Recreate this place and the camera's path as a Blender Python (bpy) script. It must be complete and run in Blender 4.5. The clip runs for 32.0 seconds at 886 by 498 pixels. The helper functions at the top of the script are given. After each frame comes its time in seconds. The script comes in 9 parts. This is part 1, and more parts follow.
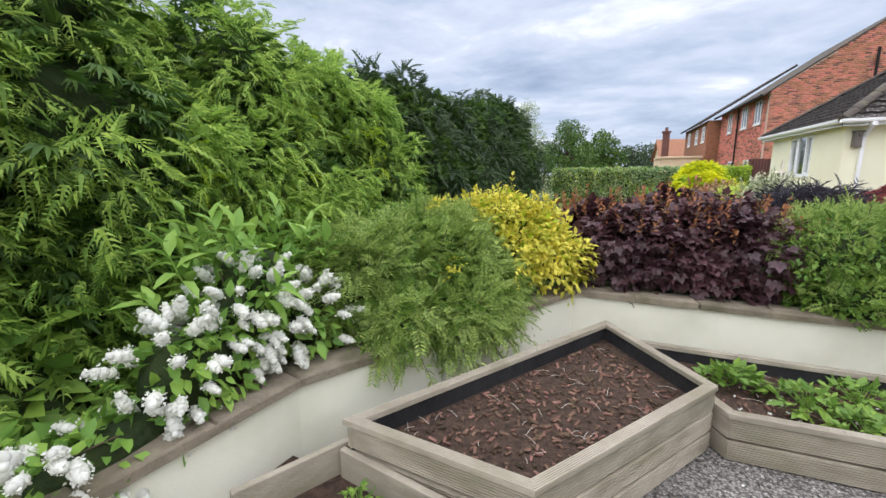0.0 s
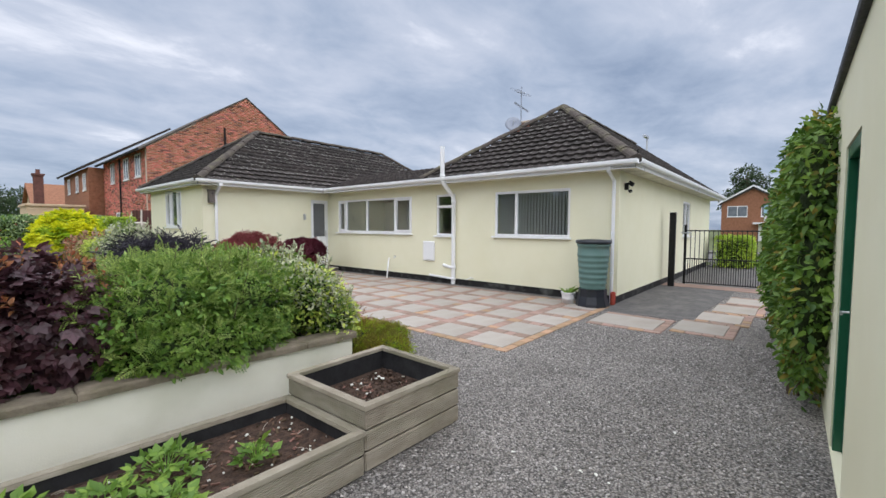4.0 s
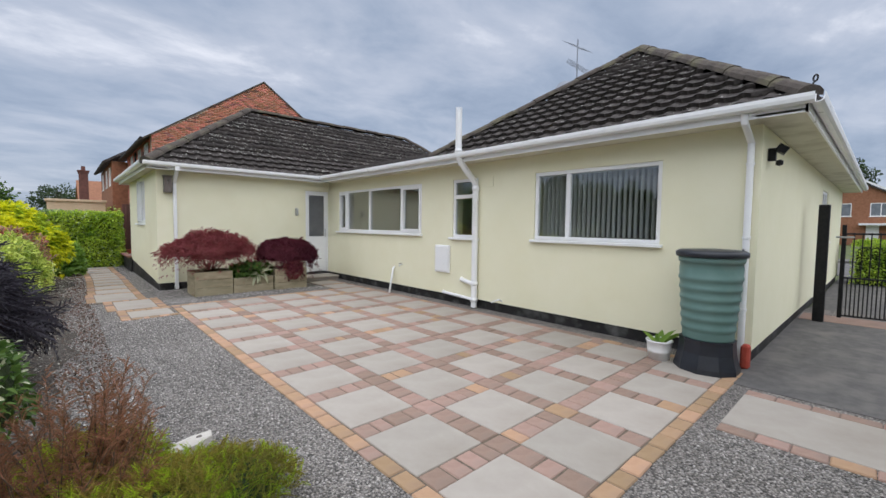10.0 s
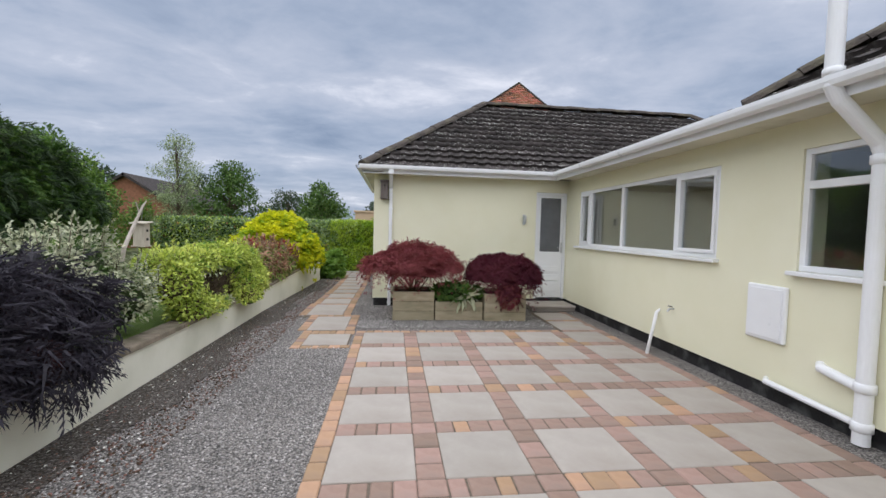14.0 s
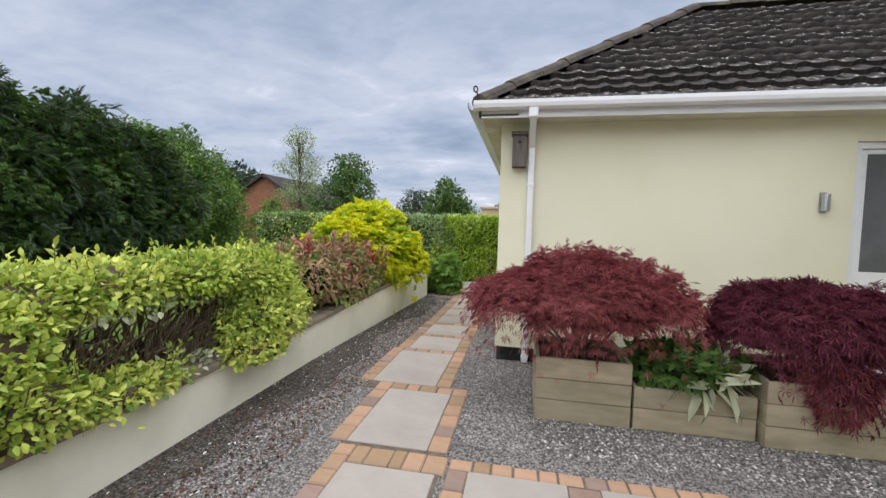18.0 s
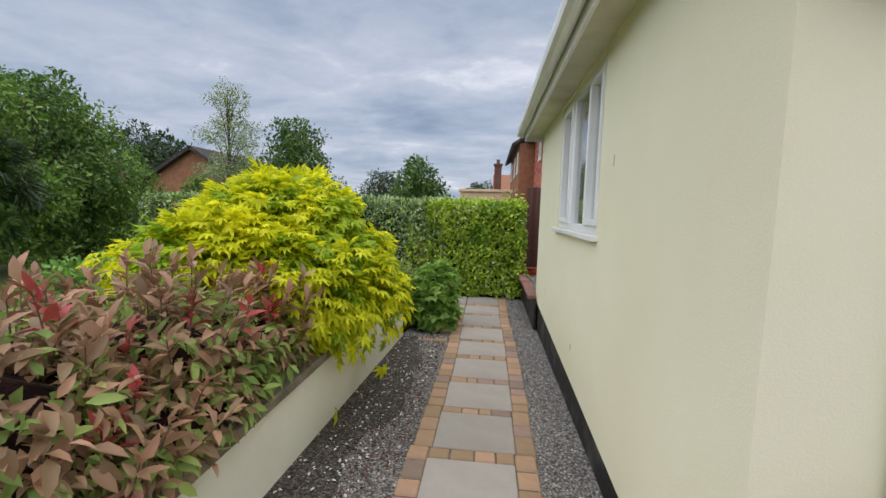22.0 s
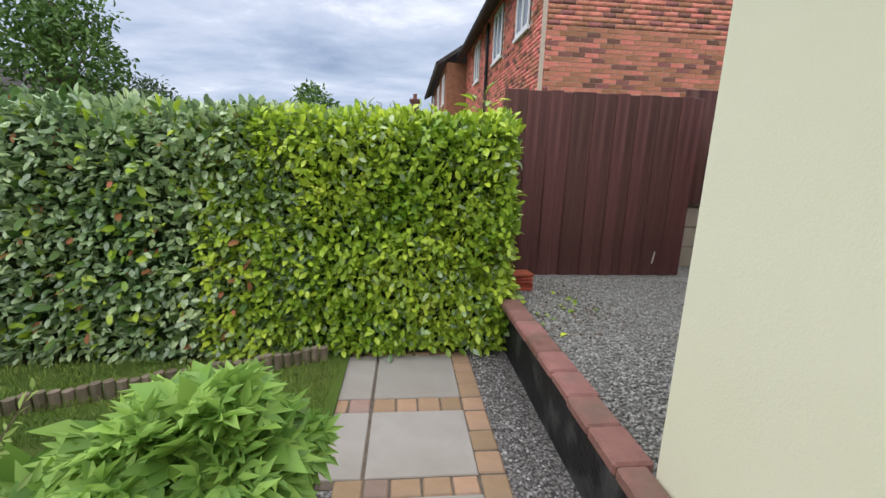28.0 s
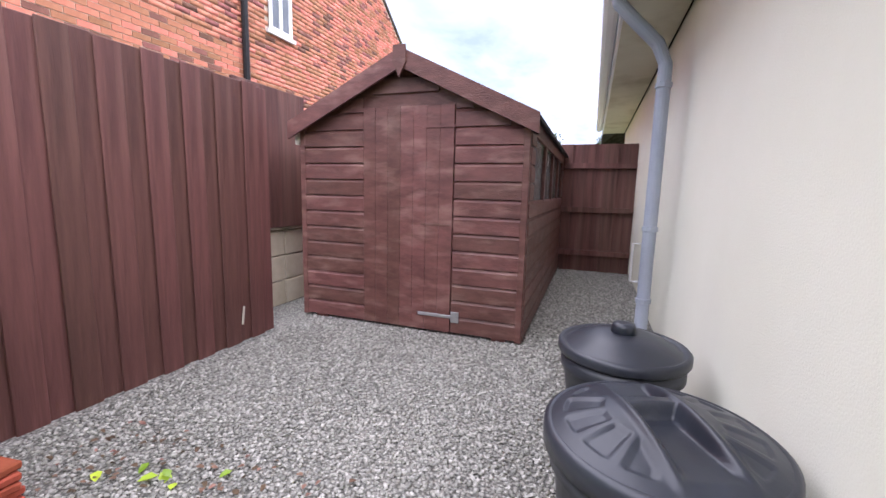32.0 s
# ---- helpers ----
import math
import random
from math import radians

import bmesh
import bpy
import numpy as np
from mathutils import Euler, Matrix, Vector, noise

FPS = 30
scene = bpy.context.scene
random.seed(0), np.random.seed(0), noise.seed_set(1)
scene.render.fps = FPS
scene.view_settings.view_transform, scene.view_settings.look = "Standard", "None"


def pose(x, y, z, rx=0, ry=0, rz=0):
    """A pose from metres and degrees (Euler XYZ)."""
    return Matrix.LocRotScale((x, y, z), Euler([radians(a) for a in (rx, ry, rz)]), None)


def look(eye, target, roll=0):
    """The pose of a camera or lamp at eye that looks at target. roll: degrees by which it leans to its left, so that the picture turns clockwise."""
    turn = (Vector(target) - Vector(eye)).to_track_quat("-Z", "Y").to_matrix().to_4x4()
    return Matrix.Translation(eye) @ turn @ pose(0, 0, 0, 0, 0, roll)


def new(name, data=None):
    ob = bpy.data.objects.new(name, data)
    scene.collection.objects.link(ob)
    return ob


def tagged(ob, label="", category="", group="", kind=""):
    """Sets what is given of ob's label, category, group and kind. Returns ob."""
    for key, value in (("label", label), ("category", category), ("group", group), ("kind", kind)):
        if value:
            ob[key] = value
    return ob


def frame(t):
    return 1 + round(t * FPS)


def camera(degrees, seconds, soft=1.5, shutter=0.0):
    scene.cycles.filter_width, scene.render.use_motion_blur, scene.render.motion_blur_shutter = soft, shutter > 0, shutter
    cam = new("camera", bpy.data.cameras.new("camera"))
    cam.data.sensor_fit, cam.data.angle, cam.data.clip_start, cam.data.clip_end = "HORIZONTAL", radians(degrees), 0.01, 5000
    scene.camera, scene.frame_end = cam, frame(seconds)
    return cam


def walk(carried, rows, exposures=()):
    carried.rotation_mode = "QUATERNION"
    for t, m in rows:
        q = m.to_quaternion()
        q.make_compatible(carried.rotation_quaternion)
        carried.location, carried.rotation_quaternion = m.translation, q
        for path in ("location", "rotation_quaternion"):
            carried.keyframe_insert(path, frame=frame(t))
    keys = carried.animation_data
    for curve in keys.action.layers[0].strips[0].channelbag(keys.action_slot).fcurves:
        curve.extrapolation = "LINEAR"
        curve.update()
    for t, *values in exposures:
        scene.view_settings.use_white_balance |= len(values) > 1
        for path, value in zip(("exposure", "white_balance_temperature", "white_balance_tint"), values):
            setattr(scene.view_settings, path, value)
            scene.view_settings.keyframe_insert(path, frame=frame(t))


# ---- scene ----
cam = camera(94.3, 32.0)
PATH = [
    (0, (-0.237, -0.509, 1.558), (-0.961, 1.320, 1.198), -0.2),
    (0.5, (-0.097, -0.464, 1.558), (-0.507, 1.451, 1.153), -0.2),
    (1, (0.053, -0.377, 1.497), (-0.006, 1.58, 1.091), -0.9),
    (1.5, (0.139, -0.305, 1.485), (0.483, 1.622, 1.076), -0.8),
    (2, (0.208, -0.202, 1.481), (0.935, 1.623, 1.104), -0.7),
    (2.5, (0.247, -0.083, 1.494), (1.295, 1.589, 1.172), -0.5),
    (3, (0.342, -0.035, 1.506), (1.62, 1.483, 1.257), -0.2),
    (3.5, (0.486, -0.039, 1.521), (1.914, 1.35, 1.348), 0.1),
    (4, (0.578, -0.018, 1.524), (2.1, 1.275, 1.415), 0.3),
    (4.5, (0.611, 0.046, 1.532), (2.192, 1.269, 1.46), 0.3),
    (6.5, (1.18, 0.346, 1.511), (2.811, 1.498, 1.395), 0.3),
    (7, (1.459, 0.516, 1.503), (3.086, 1.671, 1.374), 0.4),
    (7.5, (1.791, 0.644, 1.505), (3.409, 1.813, 1.372), 0.3),
    (8, (2.149, 0.77, 1.515), (3.746, 1.966, 1.378), 0.3),
    (8.5, (2.489, 0.979, 1.506), (4.05, 2.222, 1.371), 0.3),
    (9, (2.822, 1.171, 1.531), (4.333, 2.474, 1.4), 0.4),
    (9.5, (3.145, 1.358, 1.534), (4.589, 2.736, 1.413), 0.6),
    (10, (3.438, 1.642, 1.513), (4.796, 3.107, 1.397), 0.7),
    (10.5, (3.743, 1.897, 1.516), (4.996, 3.451, 1.397), 0.6),
    (11, (4.012, 2.173, 1.509), (5.144, 3.817, 1.387), 0.7),
    (11.5, (4.267, 2.485, 1.51), (5.262, 4.215, 1.385), 0.8),
    (12, (4.551, 2.751, 1.515), (5.397, 4.558, 1.383), 1.0),
    (12.5, (4.765, 3.042, 1.527), (5.448, 4.917, 1.393), 1.0),
    (13, (4.985, 3.377, 1.575), (5.506, 5.304, 1.449), 1.0),
    (13.5, (5.207, 3.684, 1.582), (5.578, 5.646, 1.469), 1.3),
    (14, (5.359, 4.058, 1.577), (5.597, 6.041, 1.481), 1.5),
    (14.5, (5.45, 4.494, 1.579), (5.579, 6.488, 1.493), 1.9),
    (16.5, (5.408, 6.37, 1.522), (5.19, 8.354, 1.406), 1.2),
    (17, (5.347, 6.877, 1.487), (5.098, 8.858, 1.37), 1.4),
    (17.5, (5.308, 7.321, 1.5), (4.999, 9.294, 1.384), 1.4),
    (18, (5.228, 7.785, 1.5), (4.846, 9.745, 1.388), 1.5),
    (18.5, (5.169, 8.256, 1.508), (4.699, 10.197, 1.391), 1.5),
    (19, (5.037, 8.728, 1.492), (4.501, 10.651, 1.376), 1.4),
    (19.5, (4.982, 9.195, 1.528), (4.391, 11.101, 1.394), 1.4),
    (20, (4.877, 9.608, 1.545), (4.285, 11.513, 1.405), 1.2),
    (20.5, (4.737, 10.008, 1.531), (4.197, 11.93, 1.401), 1.4),
    (21, (4.576, 10.407, 1.589), (4.117, 12.348, 1.439), 2.2),
    (21.5, (4.382, 10.862, 1.587), (4.043, 12.826, 1.424), 2.0),
    (22, (4.265, 11.334, 1.59), (4.048, 13.314, 1.404), 1.7),
    (22.5, (4.174, 11.725, 1.576), (4.059, 13.712, 1.38), 1.6),
    (23, (4.142, 12.186, 1.591), (4.106, 14.175, 1.378), 1.6),
    (23.5, (4.17, 12.608, 1.596), (4.171, 14.595, 1.376), 1.9),
    (24, (4.183, 13.053, 1.58), (4.183, 15.038, 1.335), 2.5),
    (24.5, (4.264, 13.459, 1.6), (4.228, 15.438, 1.31), 2.6),
    (26.5, (4.150, 14.89, 1.574), (4.126, 16.855, 1.200), 2.4),
    (27, (4.121, 15.27, 1.541), (4.15, 17.232, 1.156), 2.5),
    (27.5, (4.111, 15.637, 1.481), (4.196, 17.596, 1.09), 1.3),
    (28, (4.108, 15.981, 1.47), (4.302, 17.926, 1.05), 1.8),
    (28.5, (4.179, 16.244, 1.433), (4.508, 18.176, 1.029), 1.3),
    (29, (4.179, 16.57, 1.365), (4.728, 18.455, 0.986), 1.7),
    (29.5, (4.226, 16.904, 1.359), (5.062, 18.683, 0.989), 2.4),
    (30, (4.256, 17.162, 1.348), (5.397, 18.768, 1.004), 2.4),
    (30.5, (4.293, 17.378, 1.382), (5.717, 18.746, 1.063), 2.1),
    (31, (4.421, 17.498, 1.394), (6.064, 18.6, 1.1), 1.7),
    (31.5, (4.536, 17.555, 1.426), (6.321, 18.41, 1.14), 1.5),
    (32, (4.529, 17.587, 1.453), (6.393, 18.255, 1.169), 1.4),
]
EXPOSURES = [(0.0, 0.62, 6350, 13), (2.0, 0.5, 6200, 14), (4.0, 0.26, 6300, 12), (8.0, 0.18, 6350, 11), (11.0, 0.08, 6250, 12), (17.0, 0.2, 6300, 13), (20.0, 0.42, 6600, 13), (22.0, 0.14, 6400, 12), (24.5, 0.1, 6150, 13), (26.5, 0.24, 6100, 14), (28.0, 0.47, 6250, 13), (29.0, 0.88, 6300, 19), (30.0, 1.42, 6300, 22), (31.0, 1.55, 6250, 20), (32.0, 1.52, 6150, 23)]
walk(cam, [(t, look(eye, target, roll)) for t, eye, target, roll in PATH], EXPOSURES)

# ---- light ----
SUN_FROM = Vector((-0.12, -0.22, 0.95)).normalized()
sun = new("sun", bpy.data.lights.new("sun", "SUN"))
sun.data.energy, sun.data.angle, sun.data.color = 3.2, radians(130), (1.0, 0.98, 0.955)
sun.matrix_world = SUN_FROM.to_track_quat("Z", "Y").to_matrix().to_4x4()

world = bpy.data.worlds.new("sky")
scene.world = world
world.use_nodes = True
wn, wl = world.node_tree.nodes, world.node_tree.links
wn.clear()


coord = wn.new("ShaderNodeTexCoord")
sep = wn.new("ShaderNodeSeparateXYZ")
wl.new(coord.outputs["Generated"], sep.inputs[0])
lift = wn.new("ShaderNodeMath")
lift.operation = "MAXIMUM"
lift.inputs[1].default_value = 0.0
wl.new(sep.outputs[2], lift.inputs[0])
lift2 = wn.new("ShaderNodeMath")
lift2.operation = "ADD"
lift2.inputs[1].default_value = 0.16
wl.new(lift.outputs[0], lift2.inputs[0])
comb = wn.new("ShaderNodeCombineXYZ")
for axis in (0, 1):
    div = wn.new("ShaderNodeMath")
    div.operation = "DIVIDE"
    wl.new(sep.outputs[axis], div.inputs[0])
    wl.new(lift2.outputs[0], div.inputs[1])
    wl.new(div.outputs[0], comb.inputs[axis])


def cloud_noise(scale, detail, rough, turn, stretch, shift=0.0):
    mp = wn.new("ShaderNodeMapping")
    mp.inputs["Rotation"].default_value = (0, 0, radians(turn))
    mp.inputs["Scale"].default_value = (1.0, stretch, 1.0)
    mp.inputs["Location"].default_value = (shift, shift, 0)
    wl.new(comb.outputs[0], mp.inputs[0])
    nz = wn.new("ShaderNodeTexNoise")
    nz.inputs["Scale"].default_value, nz.inputs["Detail"].default_value, nz.inputs["Roughness"].default_value = scale, detail, rough
    nz.inputs["Distortion"].default_value = 0.35
    wl.new(mp.outputs[0], nz.inputs["Vector"])
    return nz


big = cloud_noise(0.75, 7, 0.55, -20, 1.6, 3.1)
ramp = wn.new("ShaderNodeValToRGB")
els = ramp.color_ramp.elements
els[0].position, els[0].color = 0.34, (0.25, 0.315, 0.425, 1)
els[1].position, els[1].color = 0.68, (0.86, 0.875, 0.92, 1)
mid = els.new(0.46)
mid.color = (0.375, 0.44, 0.545, 1)
mid2 = els.new(0.58)
mid2.color = (0.53, 0.575, 0.66, 1)
puff = cloud_noise(2.3, 8, 0.6, 35, 1.25, 7.7)
blend = wn.new("ShaderNodeMix")
blend.inputs[0].default_value = 0.36
wl.new(big.outputs["Fac"], blend.inputs[2])
wl.new(puff.outputs["Fac"], blend.inputs[3])
wl.new(blend.outputs[0], ramp.inputs[0])
sky = wn.new("ShaderNodeTexSky")
sky.sky_type = "NISHITA"
sky.sun_disc = False
sky.sun_elevation = math.asin(SUN_FROM.z)
sky.sun_rotation = math.atan2(SUN_FROM.x, SUN_FROM.y)
dim = wn.new("ShaderNodeMix")
dim.data_type = "RGBA"
dim.blend_type = "MULTIPLY"
dim.inputs[0].default_value = 1.0
wl.new(sky.outputs[0], dim.inputs[6])
dim.inputs[7].default_value = (0.1, 0.1, 0.1, 1)
cover = wn.new("ShaderNodeMix")
cover.data_type = "RGBA"
cover.inputs[0].default_value = 0.9
wl.new(dim.outputs[2], cover.inputs[6])
wl.new(ramp.outputs[0], cover.inputs[7])
back = wn.new("ShaderNodeBackground")
back.inputs[1].default_value = 1.0
wl.new(cover.outputs[2], back.inputs[0])
wout = wn.new("ShaderNodeOutputWorld")
wl.new(back.outputs[0], wout.inputs[0])

# ---- materials ----


def mat(name, c1, c2, scale=6.0, rough=0.8, bump=0.15, bscale=60.0, metal=0.0, island=0.0, each=0.0, spec=0.3, dirt=None, dirt_scale=1.2, coords="Object", dist=0.01, stretch=(1, 1, 1), trans=0.0):
    """A surface of two tones at two scales, with fine relief, stains and random tint per piece."""
    m = bpy.data.materials.new(name)
    m.use_nodes = True
    n, l = m.node_tree.nodes, m.node_tree.links
    b = n["Principled BSDF"]
    tc = n.new("ShaderNodeTexCoord")
    mp = n.new("ShaderNodeMapping")
    mp.inputs["Scale"].default_value = stretch
    l.new(tc.outputs[coords], mp.inputs[0])
    a = n.new("ShaderNodeTexNoise")
    a.inputs["Scale"].default_value, a.inputs["Detail"].default_value, a.inputs["Roughness"].default_value = scale, 6, 0.62
    l.new(mp.outputs[0], a.inputs["Vector"])
    r = n.new("ShaderNodeValToRGB")
    r.color_ramp.elements[0].position, r.color_ramp.elements[1].position = 0.32, 0.68
    r.color_ramp.elements[0].color, r.color_ramp.elements[1].color = (*c1, 1), (*c2, 1)
    l.new(a.outputs["Fac"], r.inputs[0])
    colour = r.outputs[0]
    if dirt:
        d = n.new("ShaderNodeTexNoise")
        d.inputs["Scale"].default_value, d.inputs["Detail"].default_value = dirt_scale, 8
        l.new(mp.outputs[0], d.inputs["Vector"])
        dr = n.new("ShaderNodeValToRGB")
        dr.color_ramp.elements[0].position, dr.color_ramp.elements[1].position = 0.5, 0.78
        l.new(d.outputs["Fac"], dr.inputs[0])
        mx = n.new("ShaderNodeMix")
        mx.data_type = "RGBA"
        l.new(dr.outputs[0], mx.inputs[0])
        l.new(colour, mx.inputs[6])
        mx.inputs[7].default_value = (*dirt, 1)
        colour = mx.outputs[2]
    for amount, kind in ((island, "island"), (each, "each")):
        if not amount:
            continue
        if kind == "island":
            g = n.new("ShaderNodeNewGeometry")
            rnd = g.outputs["Random Per Island"]
        else:
            g = n.new("ShaderNodeObjectInfo")
            rnd = g.outputs["Random"]
        h = n.new("ShaderNodeHueSaturation")
        v = n.new("ShaderNodeMapRange")
        v.inputs["To Min"].default_value, v.inputs["To Max"].default_value = 1 - amount, 1 + amount
        l.new(rnd, v.inputs[0])
        l.new(v.outputs[0], h.inputs["Value"])
        hu = n.new("ShaderNodeMapRange")
        hu.inputs["To Min"].default_value, hu.inputs["To Max"].default_value = 0.5 + amount * 0.045, 0.5 - amount * 0.045
        l.new(rnd, hu.inputs[0])
        l.new(hu.outputs[0], h.inputs["Hue"])
        l.new(colour, h.inputs["Color"])
        colour = h.outputs[0]
    l.new(colour, b.inputs["Base Color"])
    b.inputs["Metallic"].default_value = metal
    b.inputs["Specular IOR Level"].default_value = spec
    rr = n.new("ShaderNodeMapRange")
    rr.inputs["To Min"].default_value, rr.inputs["To Max"].default_value = max(rough - 0.12, 0.02), min(rough + 0.1, 1)
    l.new(a.outputs["Fac"], rr.inputs[0])
    l.new(rr.outputs[0], b.inputs["Roughness"])
    if bump:
        f = n.new("ShaderNodeTexNoise")
        f.inputs["Scale"].default_value, f.inputs["Detail"].default_value = bscale, 5
        l.new(mp.outputs[0], f.inputs["Vector"])
        bp = n.new("ShaderNodeBump")
        bp.inputs["Strength"].default_value, bp.inputs["Distance"].default_value = bump, dist
        l.new(f.outputs["Fac"], bp.inputs["Height"])
        l.new(bp.outputs[0], b.inputs["Normal"])
    if trans:
        tr = n.new("ShaderNodeBsdfTranslucent")
        l.new(colour, tr.inputs[0])
        ms = n.new("ShaderNodeMixShader")
        ms.inputs[0].default_value = trans
        l.new(b.outputs[0], ms.inputs[1])
        l.new(tr.outputs[0], ms.inputs[2])
        l.new(ms.outputs[0], n["Material Output"].inputs[0])
    return m


def leaf_mat(name, c1, c2, island=0.3, rough=0.5, spec=0.35, trans=0.25, scale=1.6):
    return mat(name, c1, c2, scale=scale, rough=rough, bump=0, island=island, spec=spec, trans=trans)


def gravel_mat(name, tones, cell=55.0):
    """Loose chippings: cells of random tone with rounded relief and earthy patches."""
    m = bpy.data.materials.new(name)
    m.use_nodes = True
    n, l = m.node_tree.nodes, m.node_tree.links
    b = n["Principled BSDF"]
    tc = n.new("ShaderNodeTexCoord")
    v = n.new("ShaderNodeTexVoronoi")
    v.inputs["Scale"].default_value = cell
    l.new(tc.outputs["Object"], v.inputs["Vector"])
    sp = n.new("ShaderNodeSeparateColor")
    l.new(v.outputs["Color"], sp.inputs[0])
    r = n.new("ShaderNodeValToRGB")
    e = r.color_ramp.elements
    e[0].position, e[0].color = 0.0, (*tones[0], 1)
    e[1].position, e[1].color = 1.0, (*tones[-1], 1)
    for k, t in enumerate(tones[1:-1]):
        x = e.new((k + 1) / (len(tones) - 1))
        x.color = (*t, 1)
    l.new(sp.outputs[0], r.inputs[0])
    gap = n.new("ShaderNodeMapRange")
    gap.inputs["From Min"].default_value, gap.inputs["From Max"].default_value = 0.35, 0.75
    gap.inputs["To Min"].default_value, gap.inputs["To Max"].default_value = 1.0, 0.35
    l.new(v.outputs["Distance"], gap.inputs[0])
    big_n = n.new("ShaderNodeTexNoise")
    big_n.inputs["Scale"].default_value, big_n.inputs["Detail"].default_value = 0.9, 6
    l.new(tc.outputs["Object"], big_n.inputs["Vector"])
    soil = n.new("ShaderNodeMapRange")
    soil.inputs["From Min"].default_value, soil.inputs["From Max"].default_value = 0.35, 0.7
    soil.inputs["To Min"].default_value, soil.inputs["To Max"].default_value = 1.12, 0.78
    l.new(big_n.outputs["Fac"], soil.inputs[0])
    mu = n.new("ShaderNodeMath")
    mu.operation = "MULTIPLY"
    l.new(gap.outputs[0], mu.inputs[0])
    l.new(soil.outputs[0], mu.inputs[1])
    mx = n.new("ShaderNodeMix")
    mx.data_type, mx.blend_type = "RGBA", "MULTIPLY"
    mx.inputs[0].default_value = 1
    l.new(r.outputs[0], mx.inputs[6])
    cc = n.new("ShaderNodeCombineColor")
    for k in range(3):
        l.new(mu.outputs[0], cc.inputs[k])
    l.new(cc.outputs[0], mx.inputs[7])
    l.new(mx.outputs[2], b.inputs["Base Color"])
    b.inputs["Roughness"].default_value = 0.85
    b.inputs["Specular IOR Level"].default_value = 0.25
    inv = n.new("ShaderNodeMath")
    inv.operation = "SUBTRACT"
    inv.inputs[0].default_value = 1
    l.new(v.outputs["Distance"], inv.inputs[1])
    bp = n.new("ShaderNodeBump")
    bp.inputs["Strength"].default_value, bp.inputs["Distance"].default_value = 0.9, 0.012
    l.new(inv.outputs[0], bp.inputs["Height"])
    l.new(bp.outputs[0], b.inputs["Normal"])
    return m


def glass_mat(name, tint=(0.85, 0.9, 0.9), gloss=0.05):
    m = bpy.data.materials.new(name)
    m.use_nodes = True
    n, l = m.node_tree.nodes, m.node_tree.links
    n.remove(n["Principled BSDF"])
    t = n.new("ShaderNodeBsdfTransparent")
    t.inputs[0].default_value = (*tint, 1)
    g = n.new("ShaderNodeBsdfGlossy")
    g.inputs["Roughness"].default_value = 0.02
    lw = n.new("ShaderNodeLayerWeight")
    lw.inputs["Blend"].default_value = 0.5
    pw = n.new("ShaderNodeMath")
    pw.operation = "POWER"
    pw.inputs[1].default_value = 2.4
    l.new(lw.outputs["Facing"], pw.inputs[0])
    fr = n.new("ShaderNodeMath")
    fr.operation = "MULTIPLY_ADD"
    fr.inputs[1].default_value, fr.inputs[2].default_value = 0.75, gloss
    l.new(pw.outputs[0], fr.inputs[0])
    ms = n.new("ShaderNodeMixShader")
    l.new(fr.outputs[0], ms.inputs[0])
    l.new(t.outputs[0], ms.inputs[1])
    l.new(g.outputs[0], ms.inputs[2])
    l.new(ms.outputs[0], n["Material Output"].inputs[0])
    return m


RENDER = mat("cream_render", (0.80, 0.775, 0.565), (0.83, 0.805, 0.61), scale=1.5, rough=0.82, bump=0.3, bscale=150, dirt=(0.75, 0.715, 0.51), dirt_scale=0.5, dist=0.004)
# Paler, less yellow copy of RENDER, used on the rear wall only.
RENDER_REAR = mat("paler_rear_render", (0.82, 0.805, 0.67), (0.86, 0.845, 0.72), scale=1.5, rough=0.82, bump=0.3, bscale=150, dirt=(0.77, 0.75, 0.66), dirt_scale=0.6, dist=0.004)
RENDER_LOW = mat("cream_garden_wall", (0.80, 0.785, 0.65), (0.85, 0.835, 0.71), scale=2.2, rough=0.85, bump=0.3, bscale=120, dirt=(0.66, 0.655, 0.52), dirt_scale=1.6, dist=0.004)
PLINTH = mat("black_plinth", (0.010, 0.010, 0.011), (0.026, 0.025, 0.025), scale=9, rough=0.6, bump=0.5, bscale=35, dirt=(0.13, 0.13, 0.125), dirt_scale=4.2)
UPVC = mat("white_upvc", (0.84, 0.85, 0.86), (0.88, 0.89, 0.90), scale=3, rough=0.32, bump=0.0, spec=0.5, dirt=(0.76, 0.76, 0.73), dirt_scale=0.9)
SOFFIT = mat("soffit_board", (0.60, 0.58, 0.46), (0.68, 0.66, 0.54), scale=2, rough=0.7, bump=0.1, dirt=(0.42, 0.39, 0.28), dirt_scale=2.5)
TILE = mat("roof_tile", (0.026, 0.022, 0.021), (0.056, 0.047, 0.042), scale=4, rough=0.9, bump=0.4, bscale=90, island=0.24, each=0.2, dirt=(0.11, 0.10, 0.09), dirt_scale=13)
RIDGE = mat("ridge_tile", (0.060, 0.050, 0.043), (0.105, 0.088, 0.075), scale=6, rough=0.95, bump=0.7, bscale=40, island=0.15, dirt=(0.15, 0.14, 0.085), dirt_scale=3.0, dist=0.02)
BRICK = mat("red_brick", (0.37, 0.14, 0.076), (0.52, 0.23, 0.135), scale=5, rough=0.88, bump=0.4, bscale=90, island=0.36, each=0.36)
BRICK_B = mat("brown_brick", (0.24, 0.105, 0.058), (0.34, 0.165, 0.095), scale=5, rough=0.9, bump=0.4, bscale=30, dirt=(0.20, 0.09, 0.055), dirt_scale=9)
